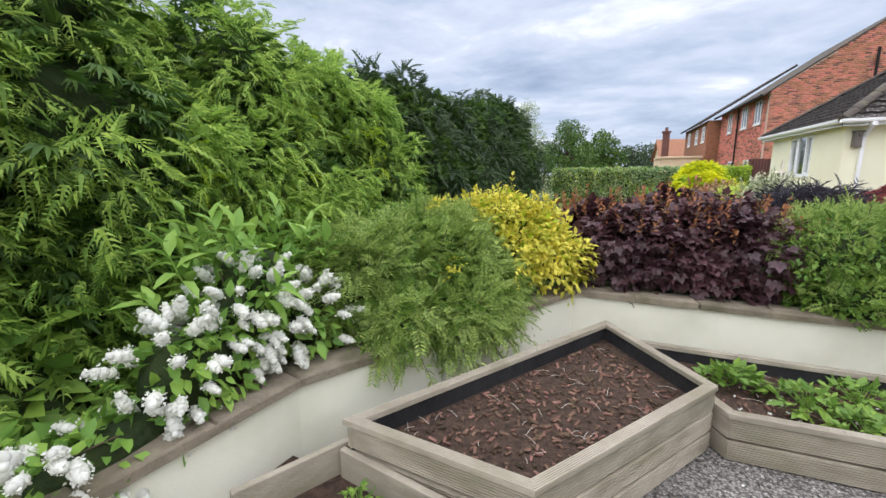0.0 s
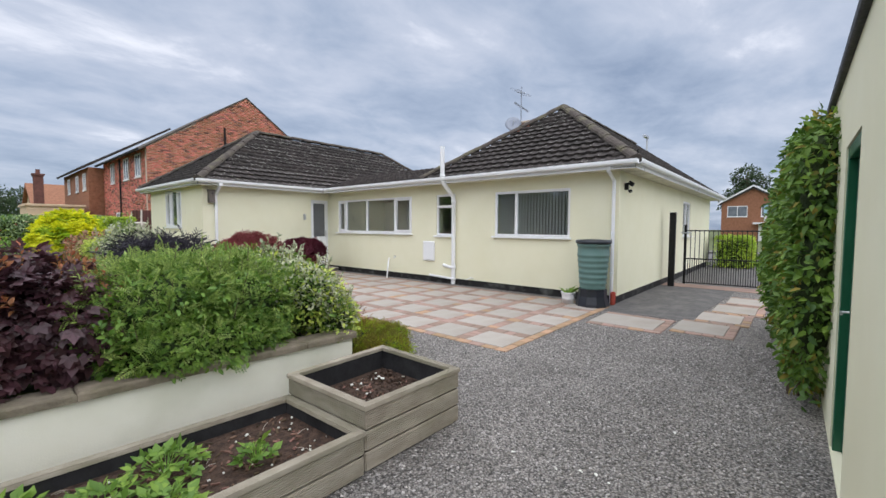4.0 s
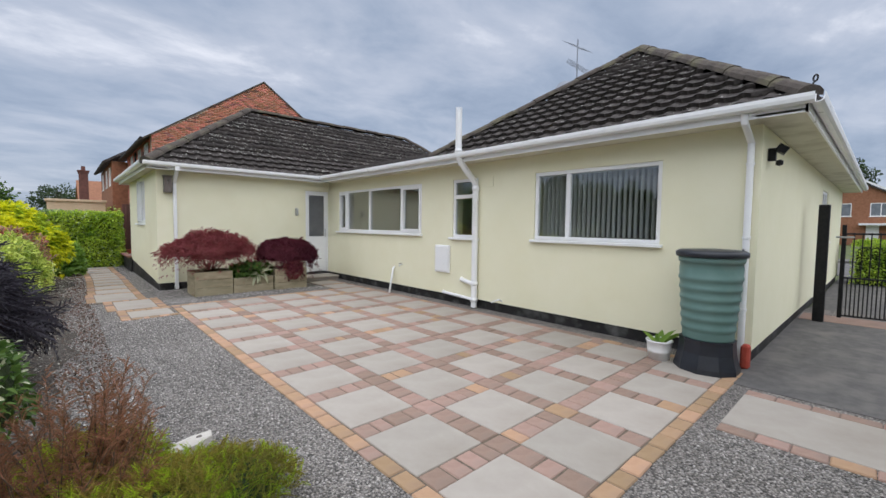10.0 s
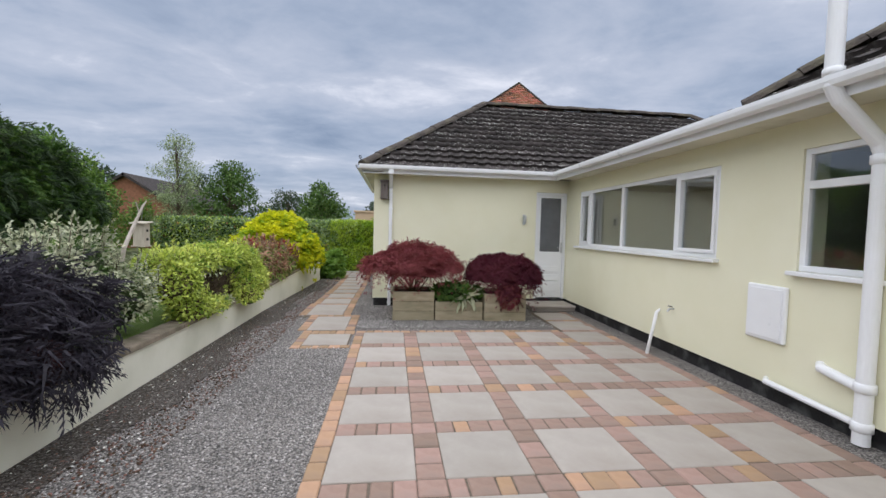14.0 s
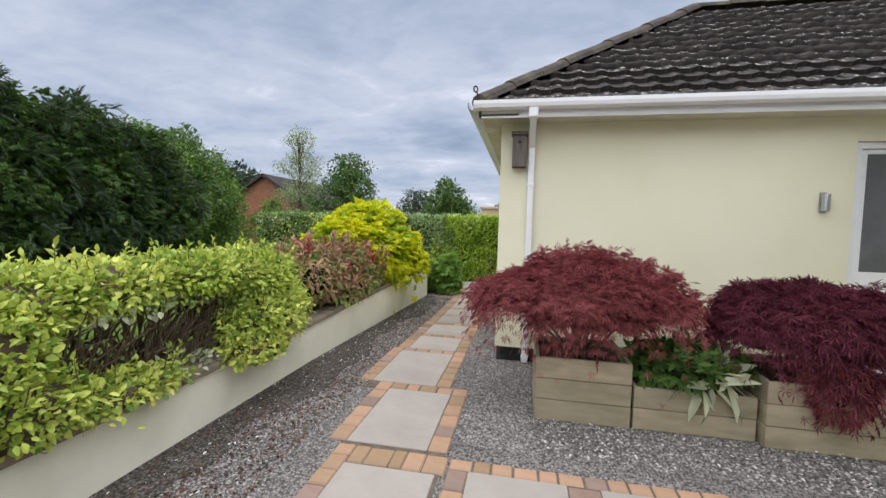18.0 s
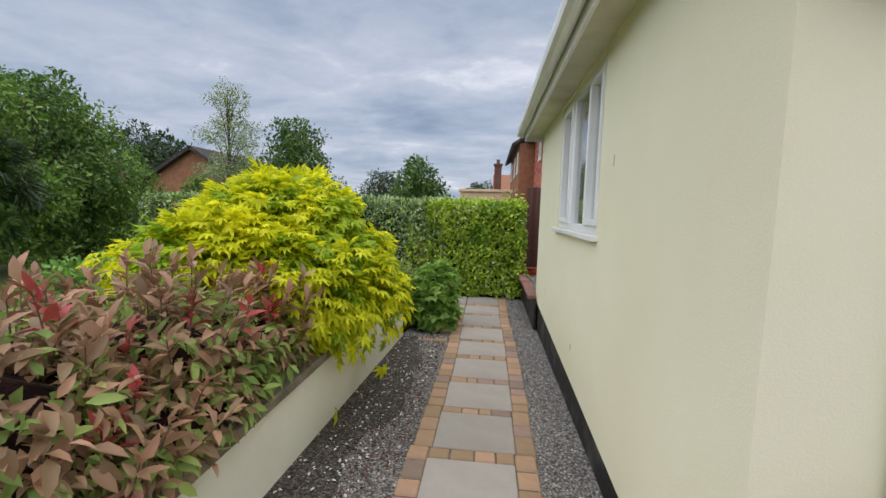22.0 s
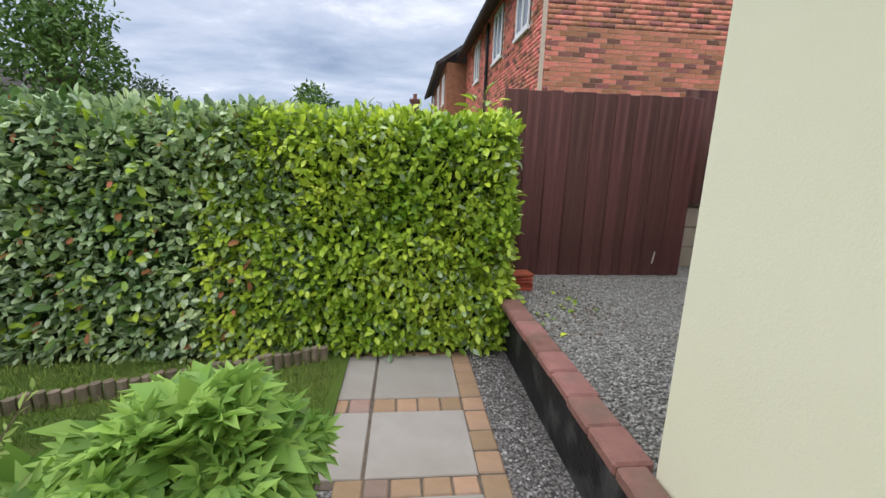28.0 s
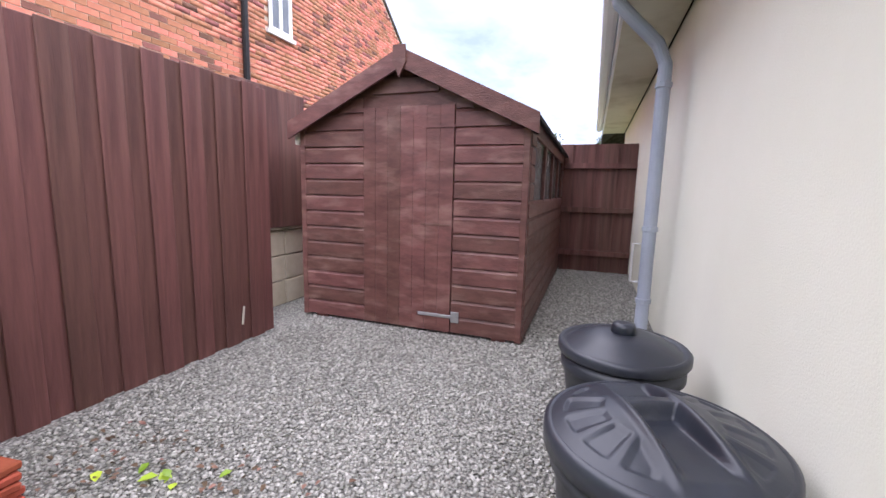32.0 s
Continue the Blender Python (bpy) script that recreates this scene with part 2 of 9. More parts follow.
LICHEN = mat("pale_lichen", (0.34, 0.335, 0.30), (0.48, 0.47, 0.43), scale=40, rough=0.95, bump=0.3, island=0.3)
MORTAR = mat("mortar", (0.504, 0.396, 0.300), (0.624, 0.516, 0.408), scale=14, rough=0.95, bump=0.4, bscale=120)
SLAB = mat("sandstone_slab", (0.36, 0.325, 0.285), (0.43, 0.395, 0.35), scale=2.6, rough=0.85, bump=0.25, bscale=70, each=0.09, dirt=(0.30, 0.262, 0.22), dirt_scale=1.5, dist=0.004)
SETT = mat("sett_block", (0.315, 0.208, 0.168), (0.41, 0.28, 0.228), scale=9, rough=0.88, bump=0.4, bscale=60, island=0.18, each=0.18, dirt=(0.27, 0.205, 0.175), dirt_scale=5, dist=0.006)
SETT_B = mat("sett_buff", (0.42, 0.26, 0.16), (0.50, 0.325, 0.205), scale=9, rough=0.88, bump=0.4, bscale=60, island=0.2, each=0.22, dirt=(0.36, 0.235, 0.17), dirt_scale=5, dist=0.006)
JOINT = mat("joint_sand", (0.10, 0.08, 0.06), (0.19, 0.15, 0.115), scale=18, rough=0.95, bump=0.5, bscale=120)
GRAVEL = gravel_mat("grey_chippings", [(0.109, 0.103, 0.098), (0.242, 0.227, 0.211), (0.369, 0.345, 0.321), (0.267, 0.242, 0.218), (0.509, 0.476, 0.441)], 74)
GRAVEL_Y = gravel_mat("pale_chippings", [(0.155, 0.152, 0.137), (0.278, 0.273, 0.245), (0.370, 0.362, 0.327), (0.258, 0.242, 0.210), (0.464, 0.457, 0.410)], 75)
STONE = mat("chipping", (0.261, 0.246, 0.233), (0.468, 0.443, 0.417), scale=30, rough=0.85, bump=0.2, island=0.6)
STONE_Y = mat("pale_chipping", (0.259, 0.251, 0.225), (0.388, 0.380, 0.343), scale=30, rough=0.85, bump=0.2, island=0.4)
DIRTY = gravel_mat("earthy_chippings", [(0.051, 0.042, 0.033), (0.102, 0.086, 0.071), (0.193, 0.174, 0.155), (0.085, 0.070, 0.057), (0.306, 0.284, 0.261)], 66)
SOIL = mat("bark_soil", (0.030, 0.019, 0.014), (0.10, 0.062, 0.044), scale=26, rough=0.97, bump=1.0, bscale=45, dist=0.03)
BARK_CHIP = mat("bark_chip", (0.09, 0.052, 0.035), (0.20, 0.125, 0.085), scale=12, rough=0.95, bump=0.3, island=0.7)
TIMBER = mat("decking_timber", (0.30, 0.26, 0.20), (0.47, 0.42, 0.34), scale=3.2, rough=0.85, bump=0.45, bscale=55, each=0.14, dirt=(0.23, 0.215, 0.14), dirt_scale=2.2, stretch=(1, 1, 3.0))
TIMBER_P = mat("planter_timber", (0.30, 0.255, 0.165), (0.42, 0.36, 0.25), scale=3.2, rough=0.85, bump=0.35, bscale=50, each=0.12, dirt=(0.24, 0.22, 0.14), dirt_scale=2, stretch=(1, 1, 4.0))
LINER = mat("black_liner", (0.016, 0.016, 0.018), (0.04, 0.04, 0.042), scale=5, rough=0.6, bump=0.5, bscale=14, dist=0.02)
COPING = mat("stone_coping", (0.184, 0.153, 0.113), (0.304, 0.258, 0.194), scale=7, rough=0.95, bump=0.7, bscale=40, each=0.15, dirt=(0.110, 0.105, 0.057), dirt_scale=4, dist=0.012)
GRASS = mat("lawn_grass", (0.075, 0.13, 0.018), (0.13, 0.20, 0.03), scale=1.2, rough=0.9, bump=0.8, bscale=150, dirt=(0.17, 0.20, 0.05), dirt_scale=2.5, dist=0.02)
EARTH = mat("far_ground", (0.07, 0.10, 0.03), (0.13, 0.14, 0.06), scale=0.4, rough=0.95, bump=0.4, bscale=9)
ASPHALT = mat("asphalt", (0.095, 0.092, 0.09), (0.155, 0.148, 0.142), scale=7, rough=0.9, bump=0.5, bscale=140, dirt=(0.21, 0.195, 0.18), dirt_scale=2.2)
MAROON = mat("maroon_fence_stain", (0.068, 0.029, 0.025), (0.155, 0.066, 0.055), scale=15, rough=0.6, bump=0.5, bscale=70, each=0.14, dirt=(0.21, 0.115, 0.088), dirt_scale=6, stretch=(1, 1, 0.07))
MAROON_S = mat("maroon_shed_stain", (0.088, 0.037, 0.032), (0.155, 0.066, 0.055), scale=6, rough=0.44, bump=0.35, bscale=45, each=0.14, dirt=(0.23, 0.13, 0.105), dirt_scale=4.5, stretch=(1, 1, 3))
BUTT = mat("green_plastic", (0.105, 0.195, 0.18), (0.135, 0.235, 0.215), scale=2.5, rough=0.45, bump=0.05, spec=0.4, dirt=(0.20, 0.26, 0.23), dirt_scale=2.0)
BLACKP = mat("black_plastic", (0.014, 0.016, 0.022), (0.024, 0.028, 0.038), scale=4, rough=0.36, bump=0.08, bscale=30, spec=0.45, dirt=(0.036, 0.039, 0.048), dirt_scale=3)
GREYP = mat("grey_pipe", (0.30, 0.33, 0.40), (0.38, 0.41, 0.47), scale=3, rough=0.5, bump=0.05, dirt=(0.27, 0.29, 0.32))
IRON = mat("black_iron", (0.008, 0.008, 0.009), (0.02, 0.02, 0.021), scale=20, rough=0.5, bump=0.2, metal=0.3)
STEEL = mat("galvanised_steel", (0.45, 0.46, 0.47), (0.62, 0.63, 0.64), scale=12, rough=0.4, metal=0.9, bump=0.1)
CREAM_BLOCK = mat("pale_block", (0.50, 0.44, 0.33), (0.60, 0.54, 0.42), scale=6, rough=0.92, bump=0.4, bscale=70, each=0.08, dirt=(0.36, 0.31, 0.22))
GLASS = glass_mat("window_glass", tint=(0.90, 0.93, 0.93), gloss=0.10)
ROOM = mat("room_wall", (0.60, 0.58, 0.52), (0.66, 0.64, 0.58), scale=1, rough=0.9, bump=0)
BLIND = mat("blind_fabric", (0.80, 0.80, 0.78), (0.86, 0.86, 0.84), scale=4, rough=0.9, bump=0, trans=0.4)
FROST = mat("frosted_glass", (0.10, 0.105, 0.115), (0.15, 0.155, 0.165), scale=2, rough=0.25, bump=0.25, bscale=160, spec=0.6)
FAR_GLASS = mat("far_window_glass", (0.10, 0.115, 0.13), (0.20, 0.22, 0.24), scale=1.5, rough=0.12, bump=0, spec=0.8)
WOOD_OLD = mat("weathered_box", (0.10, 0.085, 0.075), (0.19, 0.165, 0.15), scale=9, rough=0.9, bump=0.5, bscale=50, stretch=(4, 4, 0.5))
TWIG = mat("twig_bark", (0.09, 0.065, 0.045), (0.17, 0.13, 0.09), scale=15, rough=0.95, bump=0.4)
DRIFT = mat("driftwood", (0.42, 0.37, 0.31), (0.56, 0.51, 0.44), scale=10, rough=0.9, bump=0.5)
TERRA = mat("terracotta", (0.30, 0.055, 0.03), (0.40, 0.09, 0.05), scale=9, rough=0.85, bump=0.3, each=0.15)
RED_COPE = mat("red_block_coping", (0.20, 0.095, 0.078), (0.31, 0.155, 0.125), scale=6, rough=0.8, bump=0.5, bscale=60, each=0.22, dirt=(0.16, 0.115, 0.085), dirt_scale=4.5)
GREEN_DOOR = mat("green_door_paint", (0.008, 0.085, 0.040), (0.014, 0.115, 0.055), scale=2, rough=0.35, bump=0.05, spec=0.5)
BEIGE = mat("beige_render", (0.62, 0.47, 0.31), (0.69, 0.54, 0.37), scale=2, rough=0.9, bump=0.2)
WHITE = mat("white_paint", (0.74, 0.74, 0.73), (0.80, 0.80, 0.79), scale=3, rough=0.5, bump=0.05)
CARPAINT = mat("dark_car_paint", (0.01, 0.011, 0.013), (0.016, 0.017, 0.02), scale=2, rough=0.2, bump=0, spec=0.6)
SOLAR = mat("solar_panel", (0.012, 0.02, 0.05), (0.02, 0.03, 0.07), scale=3, rough=0.15, bump=0, spec=0.6)
BLOSSOM = mat("white_blossom", (0.74, 0.74, 0.66), (0.84, 0.84, 0.79), scale=12, rough=0.8, bump=0, island=0.1, trans=0.2)
L_CONIFER = leaf_mat("cypress_spray", (0.205, 0.360, 0.058), (0.438, 0.596, 0.138), 0.4, 0.6, 0.25, 0.42)
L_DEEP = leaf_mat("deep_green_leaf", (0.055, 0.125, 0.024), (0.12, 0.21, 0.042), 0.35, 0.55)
L_MID = leaf_mat("mid_green_leaf", (0.105, 0.21, 0.03), (0.20, 0.33, 0.055), 0.35, 0.5)
L_YELLOW = leaf_mat("golden_leaf", (0.50, 0.48, 0.045), (0.84, 0.76, 0.13), 0.28, 0.55, 0.3, 0.35)
L_GOLD2 = leaf_mat("golden_maple_leaf", (0.571, 0.616, 0.017), (0.900, 0.885, 0.028), 0.22, 0.55, 0.3, 0.45)
L_PURPLE = leaf_mat("dark_purple_leaf", (0.05, 0.022, 0.028), (0.125, 0.055, 0.058), 0.4, 0.42, 0.45)
L_FERN = leaf_mat("black_elder_leaf", (0.022, 0.02, 0.028), (0.055, 0.048, 0.062), 0.4, 0.55)
L_VARI = leaf_mat("variegated_leaf", (0.34, 0.46, 0.05), (0.68, 0.73, 0.19), 0.3, 0.5)
L_CREAMV = leaf_mat("cream_variegated_leaf", (0.36, 0.4, 0.24), (0.6, 0.61, 0.43), 0.35, 0.55)
L_PHOT = leaf_mat("red_tip_leaf", (0.27, 0.145, 0.085), (0.46, 0.30, 0.17), 0.4, 0.4)
L_PINK = leaf_mat("young_red_leaf", (0.36, 0.05, 0.05), (0.45, 0.10, 0.08), 0.3, 0.4)
L_MAPLE = leaf_mat("red_maple_leaf", (0.258, 0.053, 0.058), (0.437, 0.134, 0.134), 0.35, 0.6, 0.25, 0.3)
L_MAPLE2 = leaf_mat("crimson_maple_leaf", (0.105, 0.019, 0.036), (0.200, 0.047, 0.065), 0.35, 0.6, 0.25, 0.3)
L_LAUREL = leaf_mat("laurel_leaf", (0.238, 0.404, 0.030), (0.523, 0.653, 0.071), 0.4, 0.32, 0.5)
L_LAUREL2 = leaf_mat("dark_laurel_leaf", (0.180, 0.302, 0.115), (0.438, 0.541, 0.283), 0.5, 0.24, 0.85)
L_BRIGHT = leaf_mat("bright_leaf", (0.15, 0.30, 0.045), (0.27, 0.45, 0.085), 0.35, 0.5)
L_FAR = leaf_mat("far_tree_leaf", (0.035, 0.065, 0.028), (0.075, 0.115, 0.05), 0.35, 0.6)
L_BIRCH = leaf_mat("birch_leaf", (0.225, 0.300, 0.135), (0.360, 0.435, 0.210), 0.35, 0.6)
L_HEATHER = leaf_mat("heather_leaf", (0.15, 0.17, 0.025), (0.34, 0.27, 0.05), 0.4, 0.7)
# Near-black green for filler cores: the shade inside foliage is painted as colour.
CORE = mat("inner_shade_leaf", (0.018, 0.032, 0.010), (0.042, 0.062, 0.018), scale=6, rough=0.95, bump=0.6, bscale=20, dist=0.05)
# Red version of the same painted inner shade, for red-leaved plants.
CORE_RED = mat("inner_shade_red_leaf", (0.018, 0.006, 0.007), (0.04, 0.012, 0.012), scale=6, rough=0.95, bump=0.6, bscale=20, dist=0.05)

# ---- building blocks ----


class Mesh:
    """Vertices and faces of one part."""

    def __init__(self):
        self.v, self.f = [], []

    def add(self, verts, faces, m=None):
        k = len(self.v)
        self.v += [tuple(m @ Vector(p)) for p in verts] if m is not None else [tuple(p) for p in verts]
        self.f += [tuple(i + k for i in f) for f in faces]
        return self

    def box(self, x0, y0, z0, x1, y1, z1, m=None):
        v = [(x0, y0, z0), (x1, y0, z0), (x1, y1, z0), (x0, y1, z0), (x0, y0, z1), (x1, y0, z1), (x1, y1, z1), (x0, y1, z1)]
        return self.add(v, [(0, 3, 2, 1), (4, 5, 6, 7), (0, 1, 5, 4), (1, 2, 6, 5), (2, 3, 7, 6), (3, 0, 4, 7)], m)

    def cbox(self, x0, y0, z0, x1, y1, z1, c=0.004, m=None):
        """A box with chamfered edges."""
        v, f, at = [], [], {}
        lo, hi = (x0, y0, z0), (x1, y1, z1)
        for corner in range(8):
            s = [corner >> k & 1 for k in range(3)]
            for axis in range(3):
                p = [(hi[k] if s[k] else lo[k]) + (0 if k == axis else (-c if s[k] else c)) for k in range(3)]
                at[tuple(s), axis] = len(v)
                v.append(p)
        for axis in range(3):
            a, b = (axis + 1) % 3, (axis + 2) % 3
            for side in (0, 1):
                q = []
                for sa, sb in ((0, 0), (1, 0), (1, 1), (0, 1)):
                    s = [0, 0, 0]
                    s[axis], s[a], s[b] = side, sa, sb
                    q.append(at[tuple(s), axis])
                f.append(tuple(q if side else q[::-1]))
            for sa in (0, 1):
                for sb in (0, 1):
                    s0, s1 = [0, 0, 0], [0, 0, 0]
                    s0[a], s0[b], s1[a], s1[b] = sa, sb, sa, sb
                    s1[axis] = 1
                    q = (at[tuple(s0), a], at[tuple(s1), a], at[tuple(s1), b], at[tuple(s0), b])
                    f.append(q if sa != sb else q[::-1])
        for corner in range(8):
            s = tuple(corner >> k & 1 for k in range(3))
            q = (at[s, 0], at[s, 1], at[s, 2])
            f.append(q if sum(s) % 2 else q[::-1])
        return self.add(v, f, m)

    def tube(self, points, radii, n=8, caps=True):
        pts = [Vector(p) for p in points]
        rs = radii if isinstance(radii, (list, tuple)) else [radii] * len(pts)
        v, f = [], []
        side = None
        for k, p in enumerate(pts):
            d = (pts[min(k + 1, len(pts) - 1)] - pts[max(k - 1, 0)]).normalized()
            if side is None:
                side = d.orthogonal().normalized()
            side = (side - d * side.dot(d)).normalized()
            up = d.cross(side)
            for j in range(n):
                a = 2 * math.pi * j / n
                v.append(p + rs[k] * (math.cos(a) * side + math.sin(a) * up))
        for k in range(len(pts) - 1):
            for j in range(n):
                f.append((k * n + j, k * n + (j + 1) % n, (k + 1) * n + (j + 1) % n, (k + 1) * n + j))
        if caps:
            f += [tuple(range(n))[::-1], tuple((len(pts) - 1) * n + j for j in range(n))]
        return self.add(v, f)

    def lathe(self, x, y, profile, n=32):
        """Turned about the upright at x, y: profile of (radius, z)."""
        v = [(x + r * math.cos(2 * math.pi * j / n), y + r * math.sin(2 * math.pi * j / n), z) for r, z in profile for j in range(n)]
        f = [(k * n + j, k * n + (j + 1) % n, (k + 1) * n + (j + 1) % n, (k + 1) * n + j) for k in range(len(profile) - 1) for j in range(n)]
        f += [tuple(range(n))[::-1], tuple((len(profile) - 1) * n + j for j in range(n))]
        return self.add(v, f)

    def prism(self, poly, z0, z1):
        n = len(poly)
        v = [(x, y, z0) for x, y in poly] + [(x, y, z1) for x, y in poly]
        f = [tuple(range(n))[::-1], tuple(range(n, 2 * n))] + [(k, (k + 1) % n, n + (k + 1) % n, n + k) for k in range(n)]
        return self.add(v, f)

    def extrude(self, prof, length, m=None):
        """A closed profile (y, z) drawn out along x."""
        n = len(prof)
        v = [(0, y, z) for y, z in prof] + [(length, y, z) for y, z in prof]
        f = [tuple(range(n)), tuple(range(2 * n - 1, n - 1, -1))] + [(k, n + k, n + (k + 1) % n, (k + 1) % n) for k in range(n)]
        return self.add(v, f, m)

    def slab_poly(self, poly, normal, thick):
        """A flat polygon in space, given thickness against its normal."""
        n = len(poly)
        off = Vector(normal).normalized() * -thick
        v = [Vector(p) for p in poly] + [Vector(p) + off for p in poly]
        f = [tuple(range(n)), tuple(range(n, 2 * n))[::-1]] + [(k, n + k, n + (k + 1) % n, (k + 1) % n) for k in range(n)]
        return self.add(v, f)

    def data(self, name, material, smooth=False):
        me = bpy.data.meshes.new(name)
        me.from_pydata(self.v, [], self.f)
        me.materials.append(material)
        if smooth:
            me.polygons.foreach_set("use_smooth", [len(f) <= 4 for f in self.f])
        me.update()
        return me


def part(name, bm, material, parent=None, label="", smooth=False):
    ob = new(name, bm.data(name, material, smooth) if isinstance(bm, Mesh) else bm)
    ob.parent = parent
    if label:
        ob["label"] = label
    return ob


def thing(name, label, category, group="", kind="", at=(0, 0, 0)):
    return tagged(new(name), label, category, group, kind)


def solid(name, bm, material, label, category="", group="", kind="", smooth=False):
    return tagged(part(name, bm, material, None, "", smooth), label, category, group, kind)


def fast_mesh(name, verts, faces, material, smooth=False):
    """A mesh from numpy arrays; all faces have the same number of corners."""
    me = bpy.data.meshes.new(name)
    nv, (nf, k) = len(verts), faces.shape
    me.vertices.add(nv)
    me.vertices.foreach_set("co", np.ascontiguousarray(verts, dtype=np.float32).ravel())
    me.loops.add(nf * k)
    me.loops.foreach_set("vertex_index", np.ascontiguousarray(faces, dtype=np.int32).ravel())
    me.polygons.add(nf)
    me.polygons.foreach_set("loop_start", np.arange(0, nf * k, k, dtype=np.int32))
    if smooth:
        me.polygons.foreach_set("use_smooth", np.ones(nf, dtype=bool))
    me.materials.append(material)
    me.update(calc_edges=True)
    return me


# ---- leaves ----
# Leaf shapes as triangles: x across, y along, z off the face; length 1.


def blade(width, fold=0.12, curl=-0.1):
    v = [(0, 0, 0), (width, 0.35, fold), (-width, 0.35, fold), (0, 0.4, 0), (width * 0.75, 0.72, fold * 0.5 + curl * 0.6), (-width * 0.75, 0.72, fold * 0.5 + curl * 0.6), (0, 1, curl * 1.6)]
    f = [(0, 1, 3), (0, 3, 2), (3, 1, 4), (3, 4, 6), (2, 3, 5), (5, 3, 6)]
    return np.array(v, float), np.array(f)


def palm(lobes, width, spread, droop=-0.12, base=0.0):
    """A lobed leaf: narrow blades fanned out from its foot."""
    v, f = [], []
    for k in range(lobes):
        a = math.radians((k / (lobes - 1) - 0.5) * spread)
        size = 1 - 0.45 * abs(k / (lobes - 1) - 0.5) * 2
        c, s = math.sin(a), math.cos(a)
        n = len(v)
        for x, y, z in ((0, base, 0), (width, 0.5, 0.02), (-width, 0.5, 0.02), (0, 1, droop)):
            v.append(((x * s + y * c) * size, (y * s - x * c) * size, z * size))
        f += [(n, n + 1, n + 3), (n, n + 3, n + 2)]
    return np.array(v, float), np.array(f)


def frond(pairs, width, reach, droop=-0.25):
    """A feathery spray: side blades along a bent rib."""
    v, f = [], []
    for k in range(pairs):
        y = (k + 0.3) / pairs
        z = droop * y * y
        size = reach * (1 - 0.6 * abs(y - 0.4))
        for s in (-1, 1):
            n = len(v)
            v += [(0, y - 0.05, z), (s * size * 0.55, y + 0.10, z + 0.03), (s * size, y + 0.24, z + droop * 0.35), (s * size * 0.45, y + 0.10 - width, z)]
            f += [(n, n + 1, n + 3), (n + 1, n + 2, n + 3)]
    n = len(v)
    v += [(-width * 0.5, 0, 0), (width * 0.5, 0, 0), (0, 1.12, droop * 1.2)]
    f += [(n, n + 1, n + 2)]
    return np.array(v, float), np.array(f)


def lumpy(p, amount, freq, seed):
    r = np.random.RandomState(seed)
    out = np.zeros(len(p))
    for k in range(6):
        d = r.normal(size=3) * freq * (1 + 0.5 * k)
        out += np.sin(p @ d + r.uniform(0, 6.28)) / (1 + 0.5 * k)
    return amount * out / 2.2


def leaf_mesh(name, at, out, size, shape, material, seed, up=0.5, loose=0.6, hang=0.0, vary=0.35):
    """Leaves at points, each turned by its outward way, up and chance."""
    r = np.random.RandomState(seed)
    n = len(at)
    tv, tf = shape
    ahead = out * 0.9 + r.normal(size=(n, 3)) * loose + np.array([0, 0, -hang])
    ahead /= np.linalg.norm(ahead, axis=1)[:, None] + 1e-9
    face = out * 0.5 + np.array([0, 0, up]) + r.normal(size=(n, 3)) * loose * 0.6
    side = np.cross(ahead, face)
    side /= np.linalg.norm(side, axis=1)[:, None] + 1e-9
    face = np.cross(side, ahead)
    s = size * (1 + vary * r.uniform(-1, 1, n))
    v = at[:, None] + s[:, None, None] * (tv[None, :, 0:1] * side[:, None] + tv[None, :, 1:2] * ahead[:, None] + tv[None, :, 2:3] * face[:, None])
    f = tf[None] + (np.arange(n) * len(tv))[:, None, None]
    return fast_mesh(name, v.reshape(-1, 3), f.reshape(-1, 3), material)


def on_blobs(blobs, count, seed, depth=0.3, lump=0.16, clump=0.0, low=-0.5):
    """Points in the outer shell of several ellipsoids (x, y, z, rx, ry, rz), with their outward ways."""
    r = np.random.RandomState(seed)
    b = np.array(blobs, float)
    area = (b[:, 3] * b[:, 4] + b[:, 4] * b[:, 5] + b[:, 3] * b[:, 5])
    pick = r.choice(len(b), count * 2, p=area / area.sum())
    d = r.normal(size=(count * 2, 3))
    if clump:
        heads = r.normal(size=(max(int(count * clump), 4), 3))
        d = heads[r.randint(0, len(heads), count * 2)] + d * 0.16
    d /= np.linalg.norm(d, axis=1)[:, None]
    keep = d[:, 2] > low
    d, pick = d[keep], pick[keep]
    c, rad = b[pick, :3], b[pick, 3:]
    base = c + d * rad
    k = 1 + lumpy(base, lump, 5.0, seed) + lumpy(base, lump * 0.6, 14.0, seed + 5)
    p = c + d * rad * (k - depth * r.uniform(0, 1, len(d)) ** 1.6)[:, None]
    inside = np.zeros(len(p), bool)
    for j in range(len(b)):
        inside |= (pick != j) & ((((p - b[j, :3]) / (b[j, 3:] * 0.72)) ** 2).sum(1) < 1)
    p, d = p[~inside], d[~inside]
    n = d / rad[~inside]
    n /= np.linalg.norm(n, axis=1)[:, None]
    return p[:count], n[:count]


